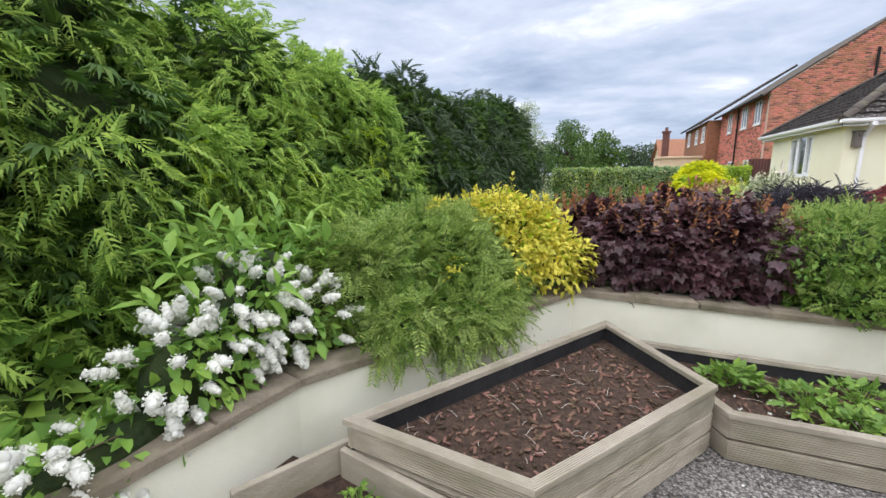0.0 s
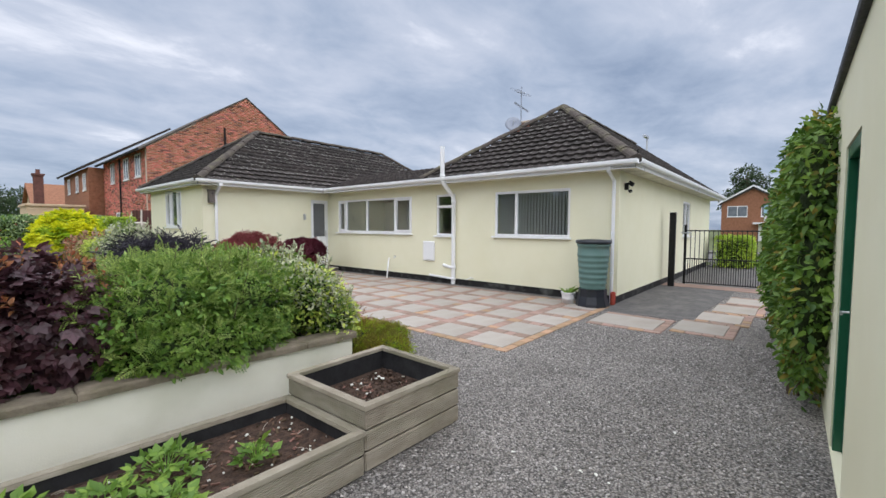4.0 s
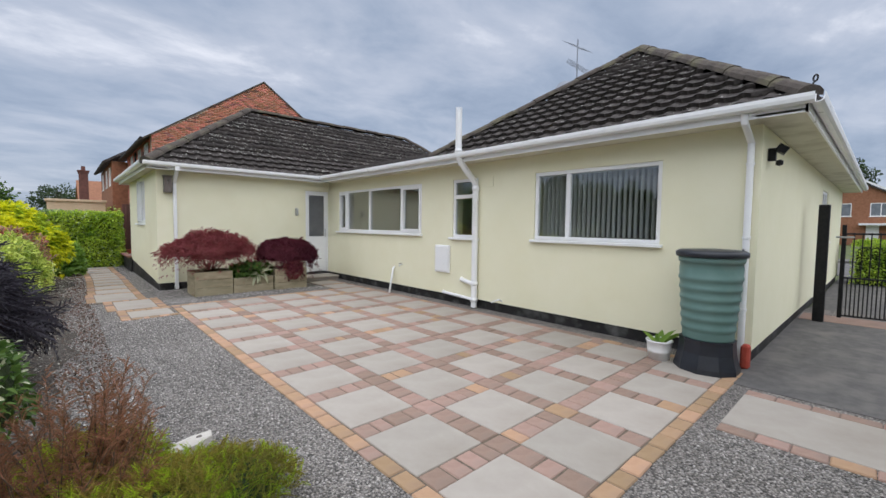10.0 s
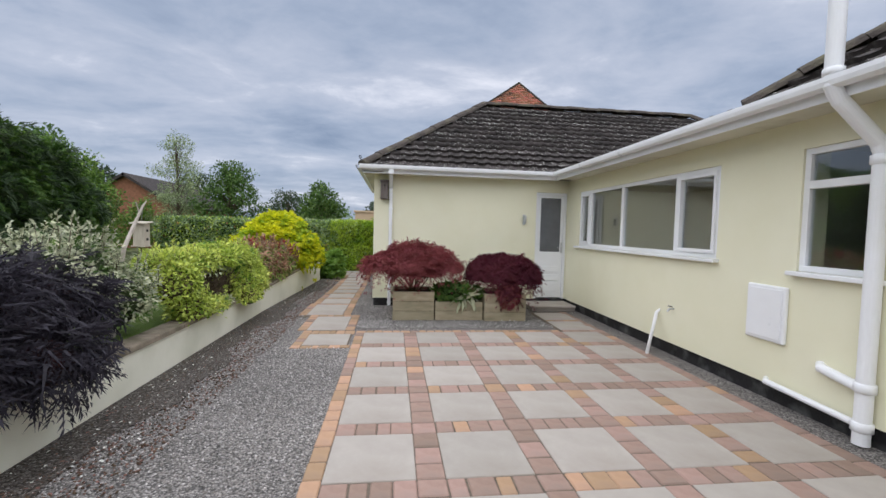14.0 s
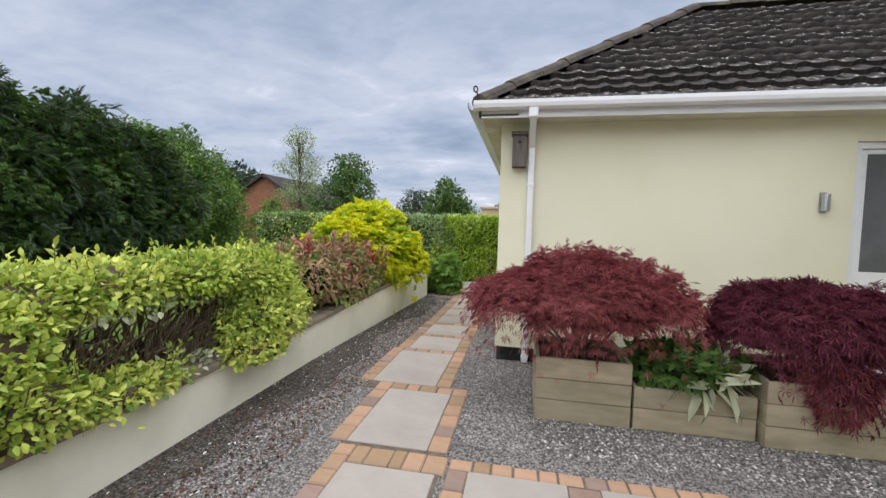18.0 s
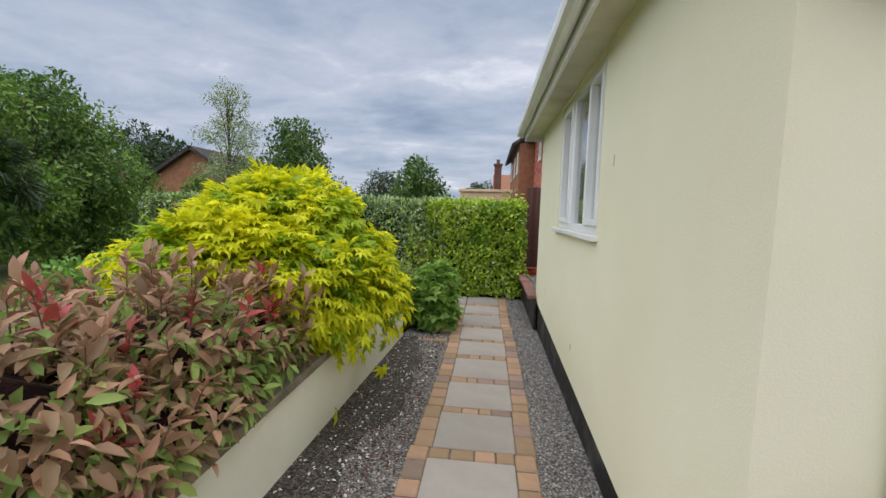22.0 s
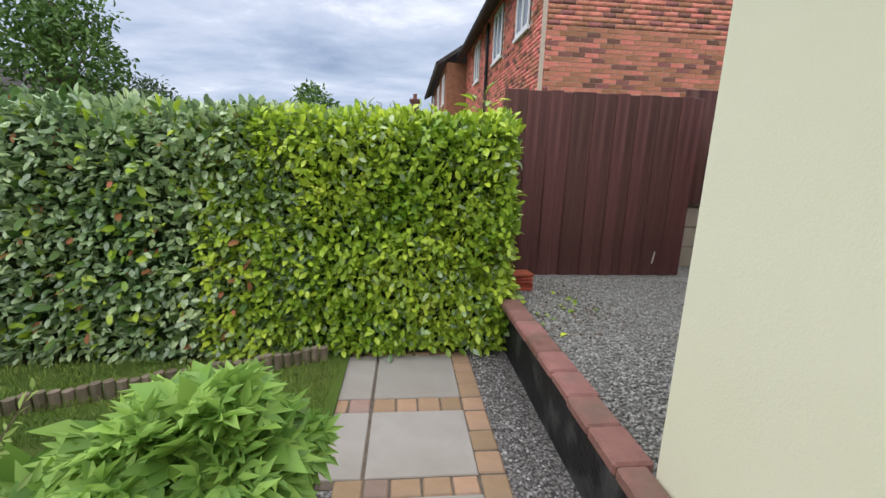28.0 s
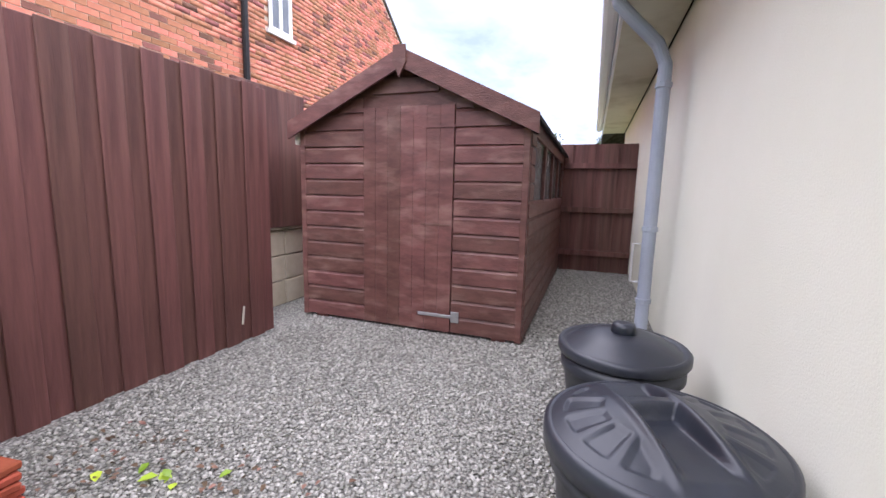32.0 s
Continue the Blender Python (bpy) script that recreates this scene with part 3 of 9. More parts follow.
def tufts(blobs, heads, per, seed, radius=0.12, droop=0.5, stand=0.1, low=-0.5, lump=0.18):
    """Points gathered in hanging tufts on ellipsoids, with their outward ways."""
    p, n = on_blobs(blobs, heads, seed, depth=0.06, lump=lump, low=low)
    r = np.random.RandomState(seed + 3)
    side = r.normal(size=(len(p), per, 3))
    side -= 0.6 * (side * n[:, None]).sum(2, keepdims=True) * n[:, None]
    side *= radius * 0.55
    far = (side**2).sum(2, keepdims=True) / radius
    at = p[:, None] + n[:, None] * stand * r.uniform(0, 1, (len(p), 1, 1)) + side - far * np.array([0, 0, droop])
    d = n[:, None] * 0.8 + side / radius * 0.9 - far / radius * np.array([0, 0, droop * 0.6])
    d /= np.linalg.norm(d, axis=2)[:, :, None] + 1e-9
    return at.reshape(-1, 3), d.reshape(-1, 3)


def shoots(blobs, count, per, seed, length, lean=0.4, low=0.3, bend=0.0):
    """Young shoots standing out of a bush: leaf points spiralled along them, and the shoots' foot and tip."""
    p, n = on_blobs(blobs, count, seed, depth=0.12, lump=0.1, low=low)
    r = np.random.RandomState(seed + 4)
    way = n * lean + np.array([0, 0, 1 - bend]) + r.normal(size=p.shape) * 0.22
    way /= np.linalg.norm(way, axis=1)[:, None]
    tip = p + way * (length * r.uniform(0.5, 1.2, (len(p), 1)))
    tt = np.linspace(0.12, 1.0, per)[None, :, None]
    at = p[:, None] + (tip - p)[:, None] * tt
    q = np.arange(per)[None, :] * 2.4 + r.uniform(0, 6.28, (len(p), 1))
    a = np.cross(way, np.array([0.3, 0.8, 0.2]))
    a /= np.linalg.norm(a, axis=1)[:, None]
    b = np.cross(way, a)
    d = (np.cos(q)[..., None] * a[:, None] + np.sin(q)[..., None] * b[:, None]) * (1.05 - 0.7 * tt) + way[:, None] * (0.25 + 0.9 * tt)
    d /= np.linalg.norm(d, axis=2)[:, :, None]
    return at.reshape(-1, 3), d.reshape(-1, 3), p, tip


def core_mesh(blobs, shrink, seed):
    bm = Mesh()
    for x, y, z, rx, ry, rz in blobs:
        v, f, n, m = [], [], 14, 9
        for i in range(m + 1):
            a = math.pi * i / m
            for j in range(n):
                q = 2 * math.pi * j / n
                v.append((math.sin(a) * math.cos(q), math.sin(a) * math.sin(q), math.cos(a)))
        w = np.array(v) * np.array([rx, ry, rz]) * shrink + np.array([x, y, z])
        k = 1 + lumpy(w, 0.14, 5.0, seed)
        w = (w - np.array([x, y, z])) * k[:, None] + np.array([x, y, z])
        for i in range(m):
            for j in range(n):
                f.append((i * n + j, (i + 1) * n + j, (i + 1) * n + (j + 1) % n, i * n + (j + 1) % n))
        bm.add(w.tolist(), f)
    return bm


def stems(foot, blobs, count, seed, r0=0.012):
    bm = Mesh()
    rd = random.Random(seed)
    for k in range(count):
        x, y, z, rx, ry, rz = blobs[k % len(blobs)]
        a, q = rd.uniform(0, 6.28), rd.uniform(0.2, 0.85)
        tip = Vector((x + rx * q * math.cos(a), y + ry * q * math.sin(a), z + rz * rd.uniform(0, 0.8)))
        start = Vector((foot[0] + rd.uniform(-0.08, 0.08), foot[1] + rd.uniform(-0.08, 0.08), foot[2]))
        mid_p = start.lerp(tip, 0.5) + Vector((rd.uniform(-0.05, 0.05), rd.uniform(-0.05, 0.05), 0.06))
        bm.tube([start, mid_p, tip], [r0, r0 * 0.7, r0 * 0.25], 5)
    return bm


def shrub(name, label, foot, blobs, leaves, category="shrub", core=CORE, core_size=0.74, seed=1, stem_count=9, group=""):
    """A bush: stems, a filler core coloured like dark inner shade, and one or more kinds of leaf (part name, material,
    count, size, shape, options).
    """
    top = thing(name, label, category, group)
    part("stem", stems(foot, blobs, stem_count, seed), TWIG, top)
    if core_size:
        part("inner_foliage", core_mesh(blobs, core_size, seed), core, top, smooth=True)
    # shade_leaf kinds sit deeper in darker greens, adding shade through leaf colour.
    for k, (pname, material, count, size, shape, opt) in enumerate(leaves):
        o = dict(opt)
        where = {key: o.pop(key) for key in ("depth", "lump", "clump", "low") if key in o}
        use = o.pop("blobs", blobs)
        if "tuft" in o:
            heads, radius, droop, stand = o.pop("tuft")
            where.pop("depth", 0)
            p, d = tufts(use, heads, count // heads, seed * 17 + k, radius, droop, stand, **where)
        elif "shoot" in o:
            per, length, lean = o.pop("shoot")
            p, d, foot_p, tip_p = shoots(use, count // per, per, seed * 17 + k, length, lean, where.get("low", 0.3), o.pop("bend", 0.0))
            twigs = Mesh()
            for a, b in zip(foot_p, tip_p):
                twigs.tube([a, b], [0.004, 0.0015], 4)
            part("twig", twigs, o.pop("bark", TWIG), top)["kind"] = "stuff"
        else:
            p, d = on_blobs(use, count, seed * 17 + k, **where)
        part(pname, leaf_mesh(pname, p, d, size, shape, material, seed * 31 + k, **o), None, top)["kind"] = "stuff"
    return top


def sprig(pairs, reach, width, droop=-0.2):
    """A twig end with pairs of small separate leaves."""
    v, f = [(-0.012, 0, 0), (0.012, 0, 0), (0, 1, droop)], [(0, 1, 2)]
    for k in range(pairs):
        y = 0.12 + 0.86 * k / pairs
        z, size = droop * y * y, reach * (1.1 - 0.5 * y)
        for s in (-1, 1):
            n = len(v)
            v += [(0, y, z), (s * size * 0.55, y + size * 0.40 + width, z + 0.03), (s * size, y + size * 0.62, z - 0.02), (s * size * 0.55, y + size * 0.40 - width, z + 0.03)]
            f += [(n, n + 3, n + 2), (n, n + 2, n + 1)]
    return np.array(v, float), np.array(f)


OVAL = blade(0.24)
LAUREL = (np.array([(0, 0, 0), (0.17, 0.20, 0.06), (-0.17, 0.20, 0.06), (0.245, 0.50, 0.07), (-0.245, 0.50, 0.07), (0.18, 0.80, -0.01), (-0.18, 0.80, -0.01), (0, 1.0, -0.10), (0, 0.5, 0)], float), np.array([(0, 1, 8), (1, 3, 8), (3, 5, 8), (5, 7, 8), (7, 6, 8), (6, 4, 8), (4, 2, 8), (2, 0, 8)]))
WIDE = blade(0.33, 0.10)
NARROW = blade(0.13, 0.06)
MAPLE7 = palm(7, 0.055, 220, -0.2)
SPRAY = frond(5, 0.10, 0.34)
FEATHER = frond(6, 0.07, 0.22, -0.5)
FAN = palm(7, 0.105, 135, -0.35)
GRASS_LEAF = leaf_mat("grass_blade", (0.11, 0.19, 0.025), (0.24, 0.29, 0.06), 0.4, 0.6)
MAPLEW = palm(7, 0.165, 215, -0.30)
LANCE = blade(0.19, 0.09, -0.16)
SPRIG = sprig(7, 0.26, 0.05)
LACY = frond(5, 0.17, 0.36, -0.35)
VINE = palm(5, 0.33, 205, -0.16)
L_SHOOT = leaf_mat("young_green_leaf", (0.20, 0.38, 0.055), (0.36, 0.54, 0.13), 0.25, 0.5, 0.35, 0.35)
L_SAGE = leaf_mat("sage_green_leaf", (0.22, 0.33, 0.065), (0.41, 0.52, 0.16), 0.3, 0.6, 0.3, 0.35)
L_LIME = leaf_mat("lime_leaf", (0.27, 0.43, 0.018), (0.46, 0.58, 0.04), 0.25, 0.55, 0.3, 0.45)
L_BRONZE = leaf_mat("bronze_plume", (0.20, 0.09, 0.05), (0.34, 0.17, 0.09), 0.35, 0.7)
L_TIP = leaf_mat("reddish_young_leaf", (0.30, 0.115, 0.05), (0.48, 0.225, 0.095), 0.3, 0.5, 0.3, 0.35)

# ---- ground ----
solid("ground", Mesh().box(-400, -400, -0.3, 400, 400, -0.03), EARTH, "rough green land stretching to the horizon", "ground", kind="structure")


def sheet(name, poly, z, thick, material, label, category="ground"):
    return solid(name, Mesh().prism(poly, z - thick, z), material, label, category, kind="structure")


sheet("gravel", [(-1.9, -3.5), (14, -3.5), (14, 2.65), (9.05, 2.65), (9.05, 12.45), (5.0, 12.45), (5.0, 19.0), (3.3, 19.0), (2.9, 3.1), (-0.45, 3.3), (-1.9, 1.2)], 0.0, 0.06, GRAVEL, "loose grey gravel drive and path edging", "gravel")
sheet("gravel_yard", [(4.99, 17.03), (11.5, 17.03), (11.5, 21.5), (4.99, 21.5)], 0.395, 0.4, GRAVEL_Y, "raised yard of pale loose stone chippings", "gravel")
sheet("road", [(22.5, -60), (29.5, -60), (29.5, 60), (22.5, 60)], -0.005, 0.03, ASPHALT, "grey asphalt residential road", "road")
sheet("driveway", [(13.2, -3.0), (22.5, -3.4), (22.5, 2.6), (13.2, 2.6)], -0.008, 0.03, ASPHALT, "grey tarmac driveway beyond the gate", "driveway")
sheet("pavement", [(29.5, -60), (31.5, -60), (31.5, 60), (29.5, 60)], 0.10, 0.12, ASPHALT, "grey pavement across the road", "pavement")

# Raised lawn behind the garden wall, falling to path level at its far end.
LAWN_EDGE = [(-2.0, -2.5), (-1.84, 0.2), (-1.80, 1.1), (-0.56, 3.42), (1.0, 3.34), (2.82, 3.26), (2.87, 8.0), (2.90, 11.8), (2.98, 13.6), (3.16, 16.18)]
sheet("lawn", LAWN_EDGE + [(-12.0, 16.18), (-12.0, -2.5)], 0.41, 0.45, GRASS, "mown green lawn raised behind the garden wall", "lawn")
solid("lawn_bank", Mesh().add([(-12, 16.18, 0.41), (3.16, 16.18, 0.41), (3.1, 17.5, 0.03), (-12, 17.8, 0.03), (-12, 16.18, 0), (3.16, 16.18, 0), (3.1, 17.5, 0), (-12, 17.8, 0)], [(0, 1, 2, 3), (7, 6, 5, 4), (0, 4, 5, 1), (1, 5, 6, 2), (2, 6, 7, 3), (3, 7, 4, 0)]), GRASS, "grass bank at the end of the lawn", "lawn", kind="structure")
sheet("lawn_corner", [(1.2, 16.5), (3.1, 16.5), (3.72, 17.4), (3.72, 18.9), (1.2, 18.75)], 0.035, 0.05, GRASS, "small patch of grass beside the slab path", "lawn")

# ---- bungalow ----
MX, MY0, WX, WY, WY1 = 9.0, 2.6, 4.95, 12.41, 17.08
house = thing("bungalow", "single-storey bungalow in cream render with dark tiled hipped roofs", "house")


def wall_run(axis, at, lo, hi, z0, z1, thick, openings):
    """One wall along x or y, with openings (from, to, bottom, top) through it."""
    us = sorted({lo, hi, *(q for o in openings for q in o[:2])})
    zs = sorted({z0, z1, *(q for o in openings for q in o[2:])})
    bm = Mesh()
    index = {}

    def vert(i, j, k):
        if (i, j, k) not in index:
            index[i, j, k] = len(bm.v)
            w = at + thick * k
            bm.v.append((w, us[i], zs[j]) if axis == "y" else (us[i], w, zs[j]))
        return index[i, j, k]

    def full(i, j):
        if not (0 <= i < len(us) - 1 and 0 <= j < len(zs) - 1):
            return False
        u, z = (us[i] + us[i + 1]) / 2, (zs[j] + zs[j + 1]) / 2
        return not any(a < u < b and c < z < d for a, b, c, d in openings)

    for i in range(len(us) - 1):
        for j in range(len(zs) - 1):
            if not full(i, j):
                continue
            for k in (0, 1):
                bm.f.append((vert(i, j, k), vert(i + 1, j, k), vert(i + 1, j + 1, k), vert(i, j + 1, k)))
            for (di, dj), (p, q) in {(-1, 0): ((0, 0), (0, 1)), (1, 0): ((1, 0), (1, 1)), (0, -1): ((0, 0), (1, 0)), (0, 1): ((0, 1), (1, 1))}.items():
                if not full(i + di, j + dj):
                    bm.f.append((vert(i + p[0], j + p[1], 0), vert(i + q[0], j + q[1], 0), vert(i + q[0], j + q[1], 1), vert(i + p[0], j + p[1], 1)))
    return bm


W_BIG, W_SMALL, W_KIT, DOOR = (3.6, 5.5, 1.30, 2.36), (6.72, 7.38, 1.28, 2.38), (8.32, 11.86, 1.32, 2.38), (8.305, 8.99, 0.16, 2.405)
W_WING = (14.06, 15.58, 1.46, 2.61)
W_SIDE = (15.2, 16.4, 1.25, 2.35)
ZT = 2.66
part("wall", wall_run("y", MX, MY0, WY, 0.16, ZT, 0.28, [W_BIG, W_SMALL, W_KIT]), RENDER, house)
part("wall", wall_run("x", MY0, MX + 0.28, 20.5, 0.16, ZT, 0.28, [W_SIDE]), RENDER, house)
part("wall", wall_run("x", WY, WX, MX, 0.16, ZT, 0.28, [DOOR]), RENDER, house)
part("wall", wall_run("y", WX, WY + 0.28, WY1, 0.42, ZT, 0.28, [W_WING]), RENDER, house)
foot = [(WY + 0.28, 0.18), (WY1, 0.40), (WY1, 0.42), (WY + 0.28, 0.42)]
part("wall", Mesh().add([(x, y, z) for x in (WX, WX + 0.28) for y, z in foot], [(0, 1, 2, 3), (7, 6, 5, 4), (0, 4, 5, 1), (1, 5, 6, 2), (2, 6, 7, 3), (3, 7, 4, 0)]), RENDER, house)
part("wall", Mesh().box(WX + 0.28, WY1 - 0.28, 0.42, 13.5, WY1, ZT), RENDER_REAR, house, "rendered rear wall, paler and less yellow")
part("wall", Mesh().box(20.2, MY0 + 0.28, 0.1, 20.5, 9, ZT), RENDER, house)
part("wall", Mesh().box(MX + 0.28, WY, 0.1, 15.0, WY + 0.2, ZT), RENDER, house)
part("plinth", Mesh().box(MX + 0.03, MY0 + 0.03, -0.05, 20.4, WY, 0.16), PLINTH, house, "black painted plinth")
part("plinth", Mesh().box(WX + 0.03, WY + 0.03, -0.05, MX + 0.3, WY + 0.5, 0.16), PLINTH, house, "black painted plinth")
part("plinth", Mesh().box(WX + 0.02, WY + 0.04, -0.05, WX + 0.27, WY1 - 0.01, 0.41), PLINTH, house, "black painted plinth")

# rooms
part("inner_wall", Mesh().box(MX + 2.6, MY0 + 0.3, 0.1, MX + 2.7, WY, 2.5), ROOM, house)
part("inner_wall", Mesh().box(MX + 0.3, 6.05, 0.1, MX + 2.6, 6.15, 2.5), ROOM, house)
part("inner_wall", Mesh().box(MX + 0.3, 7.85, 0.1, MX + 2.6, 7.95, 2.5), ROOM, house)
part("inner_wall", Mesh().box(WX + 0.3, 15.95, 0.1, 6.89, 16.05, 2.6), ROOM, house)
part("inner_wall", Mesh().box(6.9, WY + 0.3, 0.1, 7.0, WY1 - 0.3, 2.6), ROOM, house)
part("inner_floor", Mesh().box(MX + 0.28, MY0 + 0.28, 0.05, 20.2, 12.6, 0.12).box(WX + 0.28, WY + 0.28, 0.05, 12, WY1 - 0.28, 0.12), ROOM, house)
part("ceiling", Mesh().box(MX + 0.05, MY0 + 0.05, 2.5, 20.3, 12.6, 2.56).box(WX + 0.05, WY + 0.05, ZT - 0.03, 13, WY1 - 0.05, ZT + 0.02), ROOM, house)


def window(parent, axis, at, opening, mullions, inward, sill=0.08, lights=()):
    """A white plastic window in an opening: frame, panes between its mullions, and a sill."""
    a, b, c, d = opening
    top = part("window", Mesh(), UPVC, parent, "white plastic window")

    def box(bm, u0, u1, w0, w1, z0, z1, ch=0.004):
        w0, w1 = sorted((at + inward * w0, at + inward * w1))
        return bm.cbox(w0, u0, z0, w1, u1, z1, ch) if axis == "y" else bm.cbox(u0, w0, z0, u1, w1, z1, ch)

    fr = Mesh()
    f = 0.055
    box(fr, a, b, 0.02, 0.09, c, c + f)
    box(fr, a, b, 0.02, 0.09, d - f, d)
    box(fr, a, a + f, 0.02, 0.09, c + f, d - f)
    box(fr, b - f, b, 0.02, 0.09, c + f, d - f)
    for m in mullions:
        box(fr, m - 0.035, m + 0.035, 0.02, 0.09, c + f, d - f)
    part("frame", fr, UPVC, top)
    edges = [a + f] + [e for m in mullions for e in (m - 0.035, m + 0.035)] + [b - f]
    for k in range(0, len(edges), 2):
        u0, u1 = edges[k], edges[k + 1]
        if k // 2 in lights:
            s = Mesh()
            for q in ((u0, u1, c + f, c + f + 0.045), (u0, u1, d - f - 0.045, d - f)):
                box(s, q[0], q[1], 0.0, 0.08, q[2], q[3])
            for q in ((u0, u0 + 0.045), (u1 - 0.045, u1)):
                box(s, q[0], q[1], 0.0, 0.08, c + f + 0.045, d - f - 0.045)
            part("sash", s, UPVC, top)
        ob = part("pane", box(Mesh(), u0, u1, 0.05, 0.062, c + f, d - f, 0.001), GLASS, top)
        ob.visible_shadow = False
    part("sill", box(Mesh(), a - 0.04, b + 0.04, -sill, 0.02, c - 0.04, c, 0.006), UPVC, top)
    return top


window(house, "y", MX, W_BIG, [4.92], 1)
small = window(house, "y", MX, W_SMALL, [], 1)
part("transom", Mesh().cbox(MX + 0.02, W_SMALL[0] + 0.05, 2.02, MX + 0.09, W_SMALL[1] - 0.05, 2.09), UPVC, small)
window(house, "y", MX, W_KIT, [9.05, 10.35, 11.42], 1, lights=(0, 3))
window(house, "y", WX, W_WING, [14.52, 15.06], 1, 0.048, lights=(0, 2))
window(house, "x", MY0, W_SIDE, [15.8], 1)
blinds = thing("vertical_blind", "grey fabric vertical blind hanging behind the large window", "blind")
part("rail", Mesh().box(MX + 0.16, 3.62, 2.30, MX + 0.22, 5.48, 2.34), UPVC, blinds)
for k in range(24):
    y = 3.68 + k * 0.076
    part("slat", Mesh().box(-0.040, -0.002, 1.32, 0.040, 0.002, 2.30), BLIND, blinds).matrix_basis = pose(MX + 0.19, y, 0, 0, 0, -6)
curtain = Mesh()
for k in range(20):
    y = 14.10 + k * 0.030
    curtain.box(WX + 0.13 + 0.02 * math.sin(k * 1.3), y, 1.46, WX + 0.15 + 0.02 * math.sin(k * 1.3), y + 0.031, 2.6)
solid("curtain", curtain, BLIND, "pale grey curtain hanging inside the bedroom window", "curtain")

door = part("door", Mesh(), UPVC, house, "white half-glazed plastic back door")
y0 = WY + 0.03
part("door_frame", Mesh().cbox(8.31, y0, 0.16, 8.37, y0 + 0.09, 2.40).cbox(8.93, y0, 0.16, 8.985, y0 + 0.09, 2.40).cbox(8.37, y0, 2.34, 8.93, y0 + 0.09, 2.40), UPVC, door)
leaf = Mesh().cbox(8.375, y0 + 0.02, 0.18, 8.925, y0 + 0.065, 1.16).cbox(8.375, y0 + 0.02, 1.16, 8.43, y0 + 0.065, 2.335).cbox(8.87, y0 + 0.02, 1.16, 8.925, y0 + 0.065, 2.335).cbox(8.43, y0 + 0.02, 2.29, 8.87, y0 + 0.065, 2.335)
part("door_leaf", leaf, UPVC, door)
for z, t in ((0.30, 0.20), (0.54, 0.14), (0.72, 0.14)):
    part("door_panel", Mesh().cbox(8.46, y0 + 0.004, z, 8.84, y0 + 0.022, z + t, 0.012), UPVC, door)
part("glass", Mesh().box(8.43, y0 + 0.03, 1.16, 8.87, y0 + 0.05, 2.29), FROST, door, "frosted grey glass")
hnd = part("handle", Mesh().cbox(8.885, y0 - 0.004, 1.14, 8.91, y0 + 0.02, 1.36, 0.004), STEEL, door, "brass-coloured handle plate")
part("lever", Mesh().tube([(8.897, y0, 1.25), (8.897, y0 - 0.04, 1.25), (8.80, y0 - 0.045, 1.25)], 0.009, 8), STEEL, hnd)
solid("door_step", Mesh().cbox(8.1, 11.85, 0.0, 8.99, 12.42, 0.07, 0.008).cbox(8.06, 11.80, 0.07, 8.99, 12.42, 0.115, 0.012), SLAB, "low stone slab doorstep under the back door", "step")

# ---- roofs ----
EZ = 2.74


TILE_PROF = [(0, 0.010), (0.04, 0.027), (0.08, 0.028), (0.12, 0.009), (0.18, 0.006), (0.24, 0.010)]
TILE_V = [(px, vv, zz) for px, pz in TILE_PROF for vv, zz in ((-0.02, 0.0), (-0.02, pz + 0.060), (0.235, pz + 0.002))]
TILE_F = [q for j in range(5) for q in ((j * 3, j * 3 + 3, j * 3 + 4, j * 3 + 1), (j * 3 + 1, j * 3 + 4, j * 3 + 5, j * 3 + 2))]
TILE_DATA = Mesh().add(TILE_V, TILE_F).data("tile", TILE)


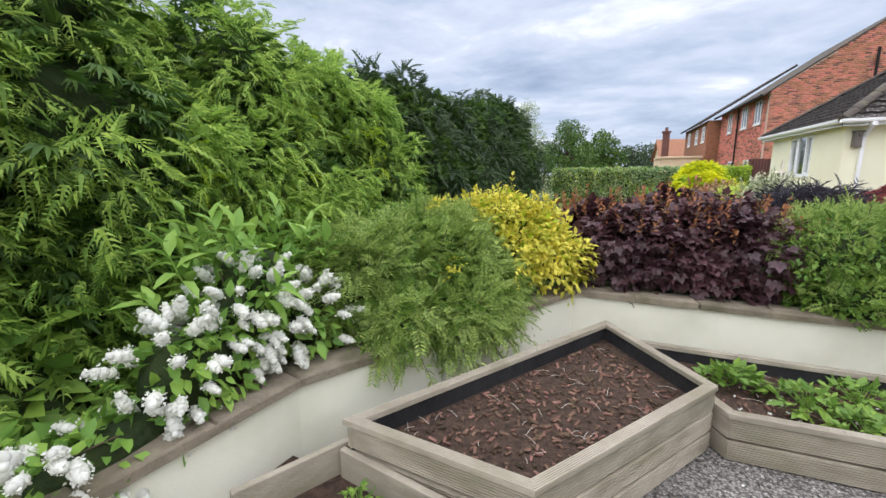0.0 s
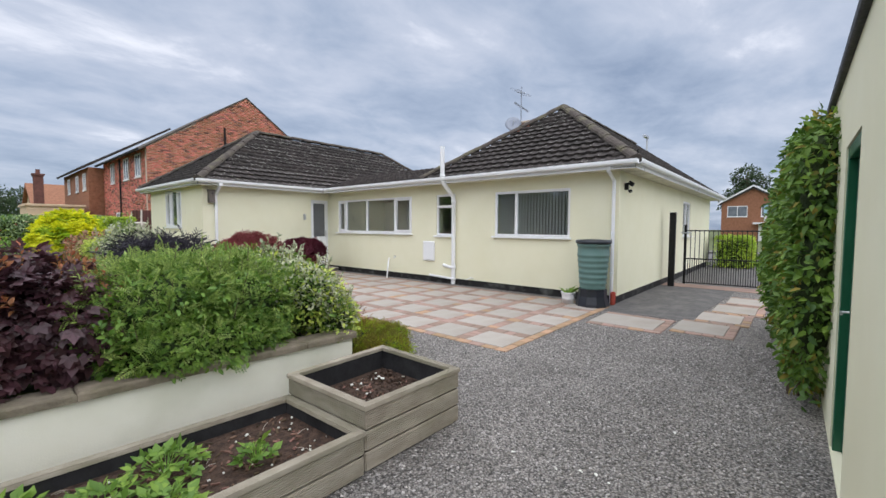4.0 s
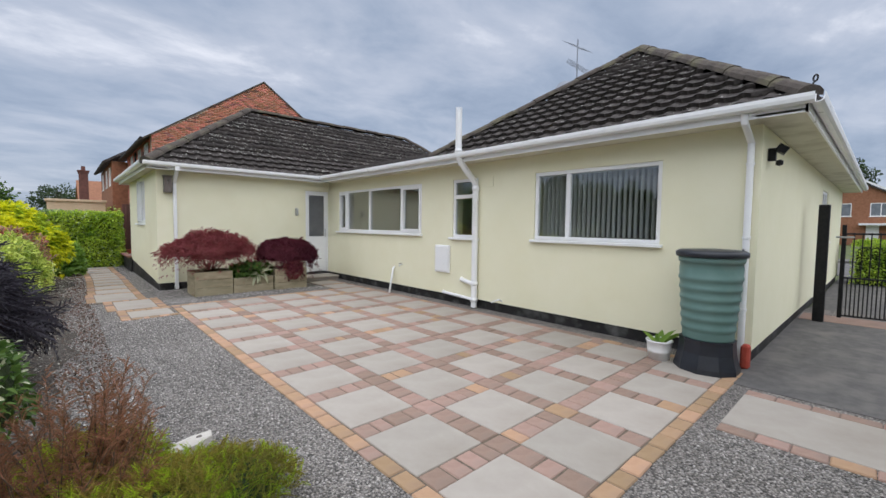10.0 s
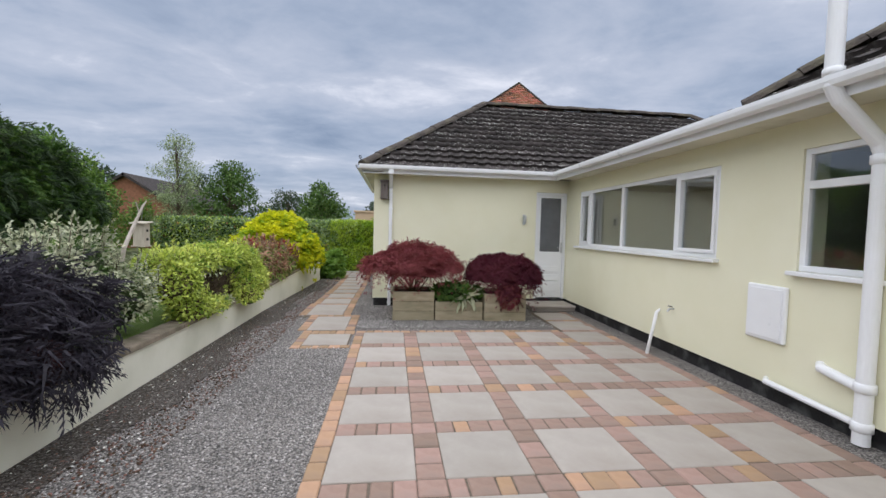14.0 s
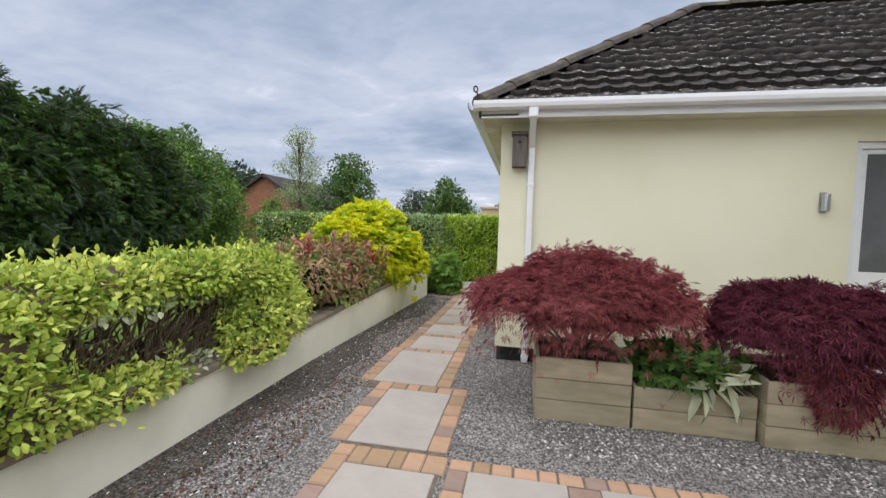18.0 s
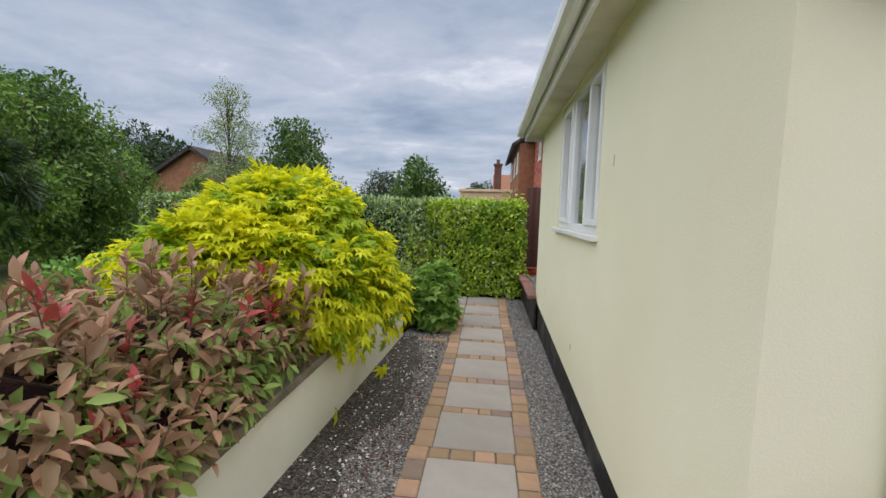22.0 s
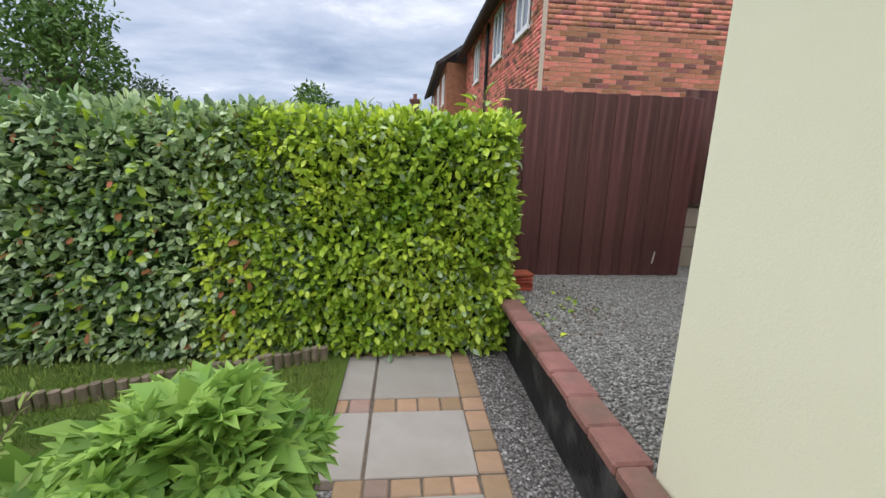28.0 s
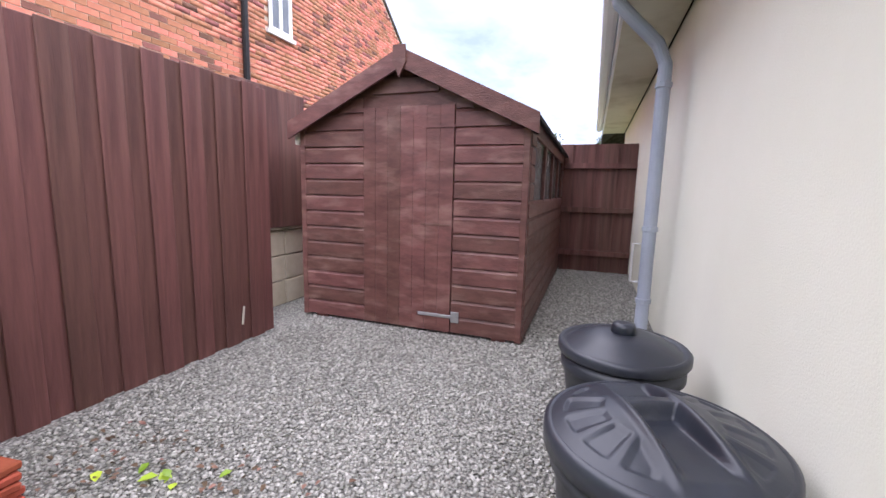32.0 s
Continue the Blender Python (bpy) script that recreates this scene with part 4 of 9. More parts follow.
def tile_plane(parent, poly, across, upward, nearest=0, lichen=0, w=0.24, h=0.235):
    """Rolled concrete tiles laid over a roof slope given by its corners."""
    o = Vector(poly[0])
    u, t = Vector(across).normalized(), Vector(upward).normalized()
    nrm = u.cross(t).normalized()
    if nrm.z < 0:
        nrm = -nrm
    flat = [((Vector(p) - o).dot(u), (Vector(p) - o).dot(t)) for p in poly]
    part("deck", Mesh().slab_poly([tuple(Vector(p) - nrm * 0.0) for p in poly], nrm, 0.04), TILE, parent)
    prof = TILE_PROF

    def span(v):
        xs = []
        for (a, b), (c, d) in zip(flat, flat[1:] + flat[:1]):
            if (b - v) * (d - v) < 0:
                xs.append(a + (v - b) * (c - a) / (d - b))
        return (min(xs), max(xs)) if len(xs) > 1 else None

    vs, fs = [], []
    made = 0
    top_v = max(q for _, q in flat)
    row = 0
    v = 0.0
    base = Matrix((u, t, nrm)).transposed()
    while v < top_v - 0.05:
        s = span(v + h * 0.5)
        if s:
            x = math.floor(s[0] / w) * w + 0.0
            while x < s[1]:
                a0, a1 = max(x, s[0]), min(x + w, s[1])
                if a1 - a0 > 0.03:
                    jit = random.uniform(-0.004, 0.004)
                    if made < nearest and a1 - a0 > w - 0.001:
                        ob = new("tile", TILE_DATA)
                        ob.parent = parent
                        ob.matrix_basis = Matrix.Translation(o + base @ Vector((x, v, jit))) @ base.to_4x4()
                        made += 1
                        x += w
                        continue
                    k = len(vs)
                    for px, pz in prof:
                        q = min(max(x + px, a0), a1)
                        for vv, zz in ((v - 0.02, 0.0), (v - 0.02, pz + 0.060 + jit), (v + h, pz + 0.002 + jit)):
                            vs.append(tuple(o + base @ Vector((q, vv, zz))))
                    for j in range(len(prof) - 1):
                        b = k + j * 3
                        fs += [(b, b + 3, b + 4, b + 1), (b + 1, b + 4, b + 5, b + 2)]
                x += w
        v += h
        row += 1
    ob = part("tile", fast_mesh("tile", np.array(vs), np.array(fs), TILE), None, parent)
    ob["kind"] = "stuff"
    if lichen:
        spots = Mesh()
        for _ in range(lichen):
            row = random.randrange(max(1, int(top_v / h)))
            v = row * h + random.choice((0.0, 0.0, 0.07, 0.15)) + random.uniform(-0.012, 0.05)
            sp = span(max(v, 0.01))
            if not sp or sp[1] - sp[0] < 0.4:
                continue
            x = random.uniform(sp[0] + 0.15, sp[1] - 0.15)
            if math.sin(x * 1.9 + row) + math.sin(x * 0.7 - row * 2.1) < random.uniform(-1.2, 1.4):
                continue
            pz = 0.0
            fx = x % w
            for (xa, za), (xb, zb) in zip(TILE_PROF, TILE_PROF[1:]):
                if xa <= fx <= xb:
                    pz = za + (zb - za) * (fx - xa) / (xb - xa)
            zz = pz + 0.060 - 0.058 * ((v - row * h + 0.02) / (h + 0.02)) + 0.003
            sx, sy = random.uniform(0.006, 0.028), random.uniform(0.004, 0.012)
            c = o + base @ Vector((x, v, zz))
            pts = [c + base @ Vector((sx * math.cos(q) * random.uniform(0.7, 1.2), sy * math.sin(q) * random.uniform(0.7, 1.2), 0.001)) for q in (0, 1.05, 2.1, 3.14, 4.2, 5.25)]
            spots.add([tuple(p) for p in pts], [(0, 1, 2, 3, 4, 5)])
        part("lichen", spots, LICHEN, parent, "pale lichen flecks")["kind"] = "stuff"


def ridge(parent, a, b, r=0.125, n=None):
    """Half-round ridge or hip tiles butted along a line."""
    a, b = Vector(a), Vector(b)
    d = b - a
    n = n or max(1, round(d.length / 0.45))
    side = d.cross(Vector((0, 0, 1))).normalized()
    up = side.cross(d).normalized()
    for k in range(n):
        bm = Mesh()
        p0, p1 = a + d * (k / n), a + d * ((k + 0.985) / n)
        vs = []
        for p, rr in ((p0, r), (p1, r * 0.97)):
            for j in range(7):
                q = math.pi * j / 6
                vs.append(p + side * rr * math.cos(q) + up * (rr * 0.75 * math.sin(q) + 0.01 * (k % 2)))
        bm.add(vs, [(j, j + 1, j + 8, j + 7) for j in range(6)] + [(0, 1, 2, 3, 4, 5, 6), (13, 12, 11, 10, 9, 8, 7)])
        part("ridge_tile", bm, RIDGE, parent)


roof = part("roof", Mesh(), TILE, house, "dark brown concrete tile roof")
e = 0.40
AP = (11.45, 4.90, 4.77)
c1, c2 = (MX - e, MY0 - e, EZ), (MX - e, 2 * AP[1] - MY0 + e, EZ)
far_x = 20.9
AP2 = (18.0, AP[1], AP[2])
tile_plane(roof, [c1, c2, AP], (0, 1, 0), (AP[0] - c1[0], 0, AP[2] - EZ), 140, 700)
tile_plane(roof, [c1, (far_x, c1[1], EZ), AP2, AP], (1, 0, 0), (0, AP[1] - c1[1], AP[2] - EZ))
part("deck", Mesh().slab_poly([c2, (far_x, c2[1], EZ), AP2, AP], (0, 0.6, 0.8), 0.04), TILE, roof)
part("deck", Mesh().slab_poly([(far_x, c1[1], EZ), (far_x, c2[1], EZ), AP2], (0.6, 0, 0.8), 0.04), TILE, roof)
up_n = 0.03
ridge(roof, (c1[0], c1[1], EZ + up_n), (AP[0], AP[1], AP[2] + up_n))
ridge(roof, (c2[0], c2[1], EZ + up_n), (AP[0], AP[1], AP[2] + up_n))
ridge(roof, (AP[0], AP[1], AP[2] + up_n), (AP2[0], AP2[1], AP2[2] + up_n))
wroof = part("roof", Mesh(), TILE, house, "dark concrete tile roof with moss and lichen")
wm = (WY + WY1) / 2
w1, w2 = (WX - 0.215, WY - 0.32, EZ), (WX - 0.215, WY1 + 0.42, EZ)
WA, WB = (7.62, wm, 4.80), (13.45, wm, 4.82)
wf = 16.2
tile_plane(wroof, [w1, (wf, w1[1], EZ), WB, WA], (1, 0, 0), (0, WA[1] - w1[1], WA[2] - EZ), 160, 5200)
tile_plane(wroof, [w2, w1, WA], (0, -1, 0), (WA[0] - w1[0], 0, WA[2] - EZ))
part("deck", Mesh().slab_poly([w2, (wf, w2[1], EZ), WB, WA], (0, 0.6, 0.8), 0.04), TILE, wroof)
part("deck", Mesh().slab_poly([(wf, w1[1], EZ), (wf, w2[1], EZ), WB], (0.6, 0, 0.8), 0.04), TILE, wroof)
ridge(wroof, (w1[0], w1[1], EZ + up_n), (WA[0], WA[1], WA[2] + up_n))
ridge(wroof, (w2[0], w2[1], EZ + up_n), (WA[0], WA[1], WA[2] + up_n))
ridge(wroof, (WA[0], WA[1], WA[2] + up_n), (WB[0], WB[1], WB[2] + up_n))
ridge(wroof, (WB[0], WB[1], WB[2] + up_n), (wf, w1[1], EZ + up_n))
lroof = part("roof", Mesh(), TILE, house, "low tiled link roof between the two hipped roofs")
tile_plane(lroof, [(c1[0], 7.2, EZ - 0.01), (c1[0], WY + 0.4, EZ - 0.01), (MX + 2.1, WY + 0.4, EZ + 0.72), (MX + 2.1, 7.2, EZ + 0.72)], (0, 1, 0), (2.5, 0, 0.73))
part("deck", Mesh().box(MX + 2.0, 7.2, EZ + 0.55, 14, WY + 1.4, EZ + 0.70), TILE, lroof)

# eaves: soffit, fascia and gutters
GUT = [(-0.058, 0.035), (-0.058, 0.0), (-0.048, -0.035), (-0.02, -0.052), (0.02, -0.052), (0.048, -0.035), (0.058, 0.0), (0.058, 0.035)]


def eave(a, b, out):
    """Soffit, fascia and half-round gutter along the line a to b; out points away from the wall."""
    a, b, out = Vector(a), Vector(b), Vector(out)
    d = (b - a).normalized()
    L = (b - a).length
    m = Matrix.Translation(a) @ Matrix((d, out, (0, 0, 1))).transposed().to_4x4()
    drop = 0.004 * abs(out.y)
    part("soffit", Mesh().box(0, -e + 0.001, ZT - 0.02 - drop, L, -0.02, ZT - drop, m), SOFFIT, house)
    part("fascia", Mesh().box(0, -0.02, ZT - 0.04, L, 0.0, EZ + 0.02, m), UPVC, house)
    v, f = [], []
    for x in (-0.05, L + 0.05):
        for y, z in GUT:
            v.append((x, y + 0.06, z + EZ - 0.005))
        for y, z in GUT[::-1]:
            v.append((x, y * 0.86 + 0.06, z * 0.86 + EZ - 0.001))
    n = 16
    f = [(k, (k + 1) % n, n + (k + 1) % n, n + k) for k in range(n)] + [tuple(range(8, 16)) + tuple(range(0, 8))]
    part("gutter", Mesh().add(v, f, m), UPVC, house, smooth=False)


eave((c1[0], w1[1], 0), (c1[0], c1[1], 0), (-1, 0, 0))
eave((c1[0], c1[1], 0), (far_x, c1[1], 0), (0, -1, 0))
eave((w1[0], w1[1], 0), (c1[0], w1[1], 0), (0, -1, 0))
eave((w1[0], w2[1], 0), (w1[0], w1[1], 0), (-1, 0, 0))
eave((13.5, w2[1], 0), (w1[0], w2[1], 0), (0, 1, 0))


def downpipe(points, material=UPVC, r=0.034, clips=()):
    top = part("downpipe", Mesh().tube(points, r, 16), material, house)
    for z in clips:
        x, y = points[-1][0], points[-1][1]
        part("clip", Mesh().lathe(x, y, [(r + 0.001, z), (r + 0.008, z + 0.004), (r + 0.008, z + 0.03), (r + 0.001, z + 0.034)], 10), material, top)
    return top


square = part("downpipe", Mesh(), UPVC, house, "square white plastic downpipe")
part("pipe", Mesh().cbox(5.25, WY - 0.085, 0.02, 5.315, WY - 0.02, 2.40, 0.006), UPVC, square)
part("swan_neck", Mesh().add([(x, y, z) for y, z in ((WY - 0.085, 2.36), (WY - 0.02, 2.40), (WY - 0.33, 2.64), (WY - 0.40, 2.62)) for x in (5.25, 5.315)], [(0, 1, 3, 2), (2, 3, 5, 4), (4, 5, 7, 6), (6, 7, 1, 0), (0, 2, 4, 6), (7, 5, 3, 1)]), UPVC, square)
part("outlet", Mesh().cbox(5.235, WY - 0.42, 2.60, 5.33, WY - 0.325, 2.71, 0.008), UPVC, square)
for z in (0.06, 1.95):
    part("clip", Mesh().cbox(5.244, WY - 0.091, z, 5.321, WY, z + 0.03, 0.003), UPVC, square)
downpipe([(MX - 0.42, 2.69, 2.70), (MX - 0.40, 2.69, 2.60), (MX - 0.05, 2.69, 2.44), (MX - 0.05, 2.69, 0.02)], clips=(1.4, 0.6, 2.2))
flue = thing("soil_pipe", "white plastic soil pipe with a vented top above the eaves", "pipe")
part("pipe", Mesh().tube([(MX - 0.07, 6.72, 0.02), (MX - 0.07, 6.72, 2.22), (MX - 0.10, 6.725, 2.30), (MX - 0.40, 6.77, 2.60), (MX - 0.46, 6.78, 2.70), (MX - 0.46, 6.78, 3.47)], 0.055, 20), UPVC, flue)
for z in (0.12, 0.42, 2.14):
    part("collar", Mesh().lathe(MX - 0.07, 6.72, [(0.056, z), (0.068, z + 0.004), (0.068, z + 0.07), (0.056, z + 0.075)], 14), UPVC, flue, smooth=True)
part("collar", Mesh().lathe(MX - 0.46, 6.78, [(0.056, 2.78), (0.066, 2.785), (0.066, 2.83), (0.056, 2.835)], 14), UPVC, flue, smooth=True)
for k in range(8):
    q = k * math.pi / 4
    part("vent_slat", Mesh().box(-0.006, -0.012, 0, 0.006, 0.012, 0.08), UPVC, flue).matrix_basis = pose(MX - 0.46 + 0.05 * math.cos(q), 6.78 + 0.05 * math.sin(q), 3.46, 0, 0, math.degrees(q))
part("branch", Mesh().tube([(MX - 0.07, 6.72, 0.44), (MX - 0.07, 7.05, 0.50), (MX + 0.02, 7.12, 0.50)], 0.04, 16), UPVC, flue)
part("branch", Mesh().tube([(MX - 0.07, 6.75, 0.16), (MX - 0.07, 7.55, 0.20), (MX + 0.02, 7.62, 0.20)], 0.028, 14), UPVC, flue)
solid("meter_box", Mesh().cbox(MX - 0.045, 7.42, 0.58, MX, 7.84, 1.12, 0.012).cbox(MX - 0.055, 7.45, 0.61, MX - 0.044, 7.81, 1.09, 0.006), UPVC, "white plastic meter box on the cream wall", "meter box")
solid("waste_pipe", Mesh().tube([(MX - 0.30, 9.05, 0.0), (MX - 0.05, 9.25, 0.52), (MX + 0.02, 9.27, 0.56)], 0.022, 8), UPVC, "thin white waste pipe leaning from the wall", "pipe", smooth=True)
tap = thing("garden_tap", "small brass outside tap on the cream wall", "tap")
part("spout", Mesh().tube([(MX, 8.98, 0.62), (MX - 0.06, 8.98, 0.62), (MX - 0.09, 8.98, 0.585)], 0.012, 8), STEEL, tap)
part("lever", Mesh().cbox(MX - 0.06, 8.94, 0.645, MX - 0.045, 9.02, 0.657, 0.003), IRON, tap)
solid("wall_vent", Mesh().cbox(MX - 0.012, 6.36, 2.2, MX, 6.54, 2.38, 0.003), RENDER, "small painted vent plate on the wall", "vent")
solid("hose_stub", Mesh().tube([(MX + 0.01, 6.12, 0.20), (MX - 0.06, 6.14, 0.24), (MX - 0.10, 6.28, 0.17)], 0.012, 6), UPVC, "small curved white overflow pipe at the wall foot", "pipe")
lamp = thing("wall_lamp", "small steel wall lamp beside the back door", "lamp")
part("plate", Mesh().cbox(8.02, WY - 0.012, 1.72, 8.08, WY, 1.92, 0.003), STEEL, lamp)
part("shade", Mesh().tube([(8.05, WY - 0.05, 1.74), (8.05, WY - 0.05, 1.90)], 0.035, 12), STEEL, lamp)
cams = thing("security_light", "black security light and sensor under the eaves at the house corner", "lamp")
part("bracket", Mesh().cbox(9.30, MY0 - 0.07, 2.28, 9.37, MY0, 2.42), IRON, cams)
part("head", Mesh().cbox(-0.07, -0.05, -0.04, 0.07, 0.05, 0.04), IRON, cams).matrix_basis = pose(9.33, MY0 - 0.12, 2.40, 35, 0, 10)
part("sensor", Mesh().lathe(9.35, MY0 - 0.10, [(0.005, 2.22), (0.035, 2.235), (0.035, 2.275), (0.01, 2.29)], 10), IRON, cams)
bb = thing("bird_box", "weathered grey wooden bird box on the house corner", "bird box")
part("body", Mesh().cbox(5.08, WY - 0.15, 2.15, 5.225, WY - 0.01, 2.49, 0.004), WOOD_OLD, bb)
part("roof", Mesh().cbox(5.065, WY - 0.185, 2.485, 5.24, WY, 2.515, 0.004), WOOD_OLD, bb, "mossy dark lid")
part("entrance", Mesh().tube([(5.152, WY - 0.152, 2.41), (5.152, WY - 0.12, 2.41)], 0.016, 12), IRON, bb)
for x, y, hz in ((w1[0] - 0.02, w1[1] - 0.02, EZ + 0.06), (c1[0] - 0.02, c1[1] - 0.02, EZ + 0.06)):
    pts = [(x + 0.12, y + 0.12, hz + 0.05), (x, y, hz + 0.06)]
    for k in range(9):
        q = -1.2 + k * 0.75
        g = 0.026 * math.cos(q)
        pts.append((x - 0.02 + g * 0.7, y - 0.02 + g * 0.7, hz + 0.105 + 0.03 * math.sin(q)))
    solid("hip_iron", Mesh().tube(pts, 0.008, 6), IRON, "curled iron hip hook at the roof corner", "roof hook")
    solid("hip_end", Mesh().lathe(x + 0.10, y + 0.10, [(0.13, hz - 0.05), (0.125, hz + 0.02), (0.09, hz + 0.075), (0.02, hz + 0.10)], 12), RIDGE, "rounded mortared end of the hip tiles", "roof tile", smooth=True)
aer = thing("television_aerial", "thin metal television aerial above the roof", "aerial")
ax, ay = 13.5, 7.4
part("mast", Mesh().tube([(ax, ay, 4.3), (ax, ay, 6.42)], 0.019, 6), GREYP, aer)
for z, ang, L, rise in ((6.22, 12, 0.95, 0.12), (5.72, 34, 0.8, 0.10)):
    dx, dy = math.cos(radians(ang)) * L / 2, math.sin(radians(ang)) * L / 2
    part("boom", Mesh().tube([(ax - dx, ay - dy, z - rise), (ax + dx, ay + dy, z + rise)], 0.011, 5), GREYP, aer)
    for k in range(7):
        q = k / 6 - 0.5
        cx, cy, cz = ax + 2 * dx * q, ay + 2 * dy * q, z + 2 * rise * q
        part("element", Mesh().tube([(cx + dy * 0.5 / L, cy - dx * 0.5 / L, cz - 0.17), (cx - dy * 0.5 / L, cy + dx * 0.5 / L, cz + 0.17)], 0.006, 4), GREYP, aer)
dish = thing("satellite_dish", "grey satellite dish beside the chimney", "dish")
part("reflector", Mesh().lathe(0, 0, [(0.03, 0.0), (0.16, 0.02), (0.27, 0.07), (0.272, 0.078), (0.16, 0.03), (0.03, 0.012)], 20), GREYP, dish, smooth=True).matrix_basis = pose(13.5, 7.72, 5.15, 70, 0, -60)
part("arm", Mesh().tube([(13.5, 7.72, 4.4), (13.5, 7.72, 5.15), (13.2, 7.5, 5.2)], 0.015, 6), STEEL, dish)
chim = thing("roof_chimney", "short brick chimney behind the ridge", "chimney")
part("shaft", Mesh().cbox(13.7, 7.2, 3.4, 14.2, 7.7, 5.2, 0.01), BRICK, chim)
part("cap", Mesh().cbox(13.65, 7.15, 5.2, 14.25, 7.75, 5.27, 0.01), MORTAR, chim)

for y, z, a, b in ((16.18, 0.71, 0.006, 0.012), (16.2, 0.65, 0.004, 0.010), (16.37, 0.48, 0.003, 0.012), (13.77, 1.90, 0.003, 0.03), (14.63, 0.53, 0.005, 0.024)):
    part("scuff", Mesh().box(WX - 0.0015, y - a, z - b, WX, y + a, z + b), COPING, house, "small dark scuff on the render")



def far_window(parent, axis, plane, out, win):
    """A window set on the face of a distant wall: glass, frame and a mullion."""
    a, b, c, d = win
    top = part("window", Mesh(), WHITE, parent)

    def box(p, q, r, t, depth):
        lo, hi = sorted((plane + out * 0.010, plane + out * depth))
        return Mesh().box(lo, p, r, hi, q, t) if axis == "y" else Mesh().box(p, lo, r, q, hi, t)

    part("pane", box(a, b, c, d, 0.014), FAR_GLASS, top)
    for p, q, r, t in ((a, b, c, c + 0.07), (a, b, d - 0.07, d), (a, a + 0.07, c + 0.07, d - 0.07), (b - 0.07, b, c + 0.07, d - 0.07), ((a + b) / 2 - 0.035, (a + b) / 2 + 0.035, c + 0.07, d - 0.07)):
        part("frame", box(p, q, r, t, 0.035), WHITE, top)
    part("sill", box(a - 0.06, b + 0.06, c - 0.06, c, 0.06), WHITE, top)


# ---- garage ----
gar = thing("garage", "cream rendered flat-roofed garage with a dark green side door", "garage")
GY = -0.27
part("wall", wall_run("x", GY, 1.75, 9.2, 0.0, 2.62, -0.22, [(3.62, 4.42, 0.02, 2.06)]), RENDER, gar)
part("wall", Mesh().box(1.75, -4.5, 0, 1.97, GY - 0.22, 2.62).box(8.98, -4.5, 0, 9.2, GY - 0.22, 2.62).box(1.97, -4.72, 0, 8.98, -4.5, 2.62), RENDER, gar)
part("roof", Mesh().cbox(1.70, -4.8, 2.62, 9.26, GY + 0.04, 2.70, 0.01), LINER, gar, "black felt roof edge")
gd = part("door", Mesh(), GREEN_DOOR, gar, "dark green painted wooden door with a glazed upper half")
part("door_frame", Mesh().cbox(3.62, GY - 0.12, 0.02, 3.68, GY - 0.01, 2.06).cbox(4.36, GY - 0.12, 0.02, 4.42, GY - 0.01, 2.06).cbox(3.68, GY - 0.12, 1.98, 4.36, GY - 0.01, 2.06), GREEN_DOOR, gd)
part("door_leaf", Mesh().cbox(3.685, GY - 0.10, 0.04, 4.355, GY - 0.055, 0.92).cbox(3.685, GY - 0.10, 0.92, 3.79, GY - 0.055, 1.975).cbox(4.25, GY - 0.10, 0.92, 4.355, GY - 0.055, 1.975).cbox(3.79, GY - 0.10, 1.86, 4.25, GY - 0.055, 1.975), GREEN_DOOR, gd)
part("pane", Mesh().box(3.79, GY - 0.085, 0.92, 4.25, GY - 0.075, 1.86), GLASS, gd)
part("handle", Mesh().tube([(4.30, GY - 0.05, 0.98), (4.30, GY - 0.01, 0.98), (4.20, GY - 0.005, 0.98)], 0.009, 8), STEEL, gd)

# ---- garden wall ----
gw = thing("garden_wall", "low cream rendered retaining wall with a rough stone coping", "wall", kind="structure")
WALL = [(-1.95, -2.5), (-1.80, 0.16), (-1.68, 1.06), (-0.45, 3.28), (1.0, 3.20), (2.95, 3.12), (3.00, 8.0), (3.03, 11.8), (3.12, 13.6), (3.245, 16.30)]
WALL_Z = [0.47, 0.47, 0.47, 0.47, 0.47, 0.47, 0.385, 0.40, 0.50, 0.61]


def offset_line(line, d):
    out = []
    for k, p in enumerate(line):
        p = Vector(p)
        a = (p - Vector(line[k - 1])).normalized() if k else None
        b = (Vector(line[k + 1]) - p).normalized() if k < len(line) - 1 else None
        na = Vector((-a.y, a.x)) if a else None
        nb = Vector((-b.y, b.x)) if b else None
        if na is None or nb is None:
            q = p + (na or nb) * d
        else:
            m = (na + nb).normalized()
            q = p + m * d / max(m.dot(na), 0.3)
        out.append((q.x, q.y))
    return out


inner = offset_line(WALL, 0.16)
bm = Mesh()
for k in range(len(WALL) - 1):
    ring = [WALL[k], WALL[k + 1], inner[k + 1], inner[k]]
    tops = [WALL_Z[k], WALL_Z[k + 1], WALL_Z[k + 1], WALL_Z[k]]
    bm.add([(x, y, -0.05) for x, y in ring] + [(x, y, z) for (x, y), z in zip(ring, tops)], [(3, 2, 1, 0), (4, 5, 6, 7)] + [(i, (i + 1) % 4, 4 + (i + 1) % 4, 4 + i) for i in range(4)])
part("wall_body", bm, RENDER_LOW, gw)
o1, o2 = offset_line(WALL, -0.03), offset_line(WALL, 0.19)
rc = random.Random(3)
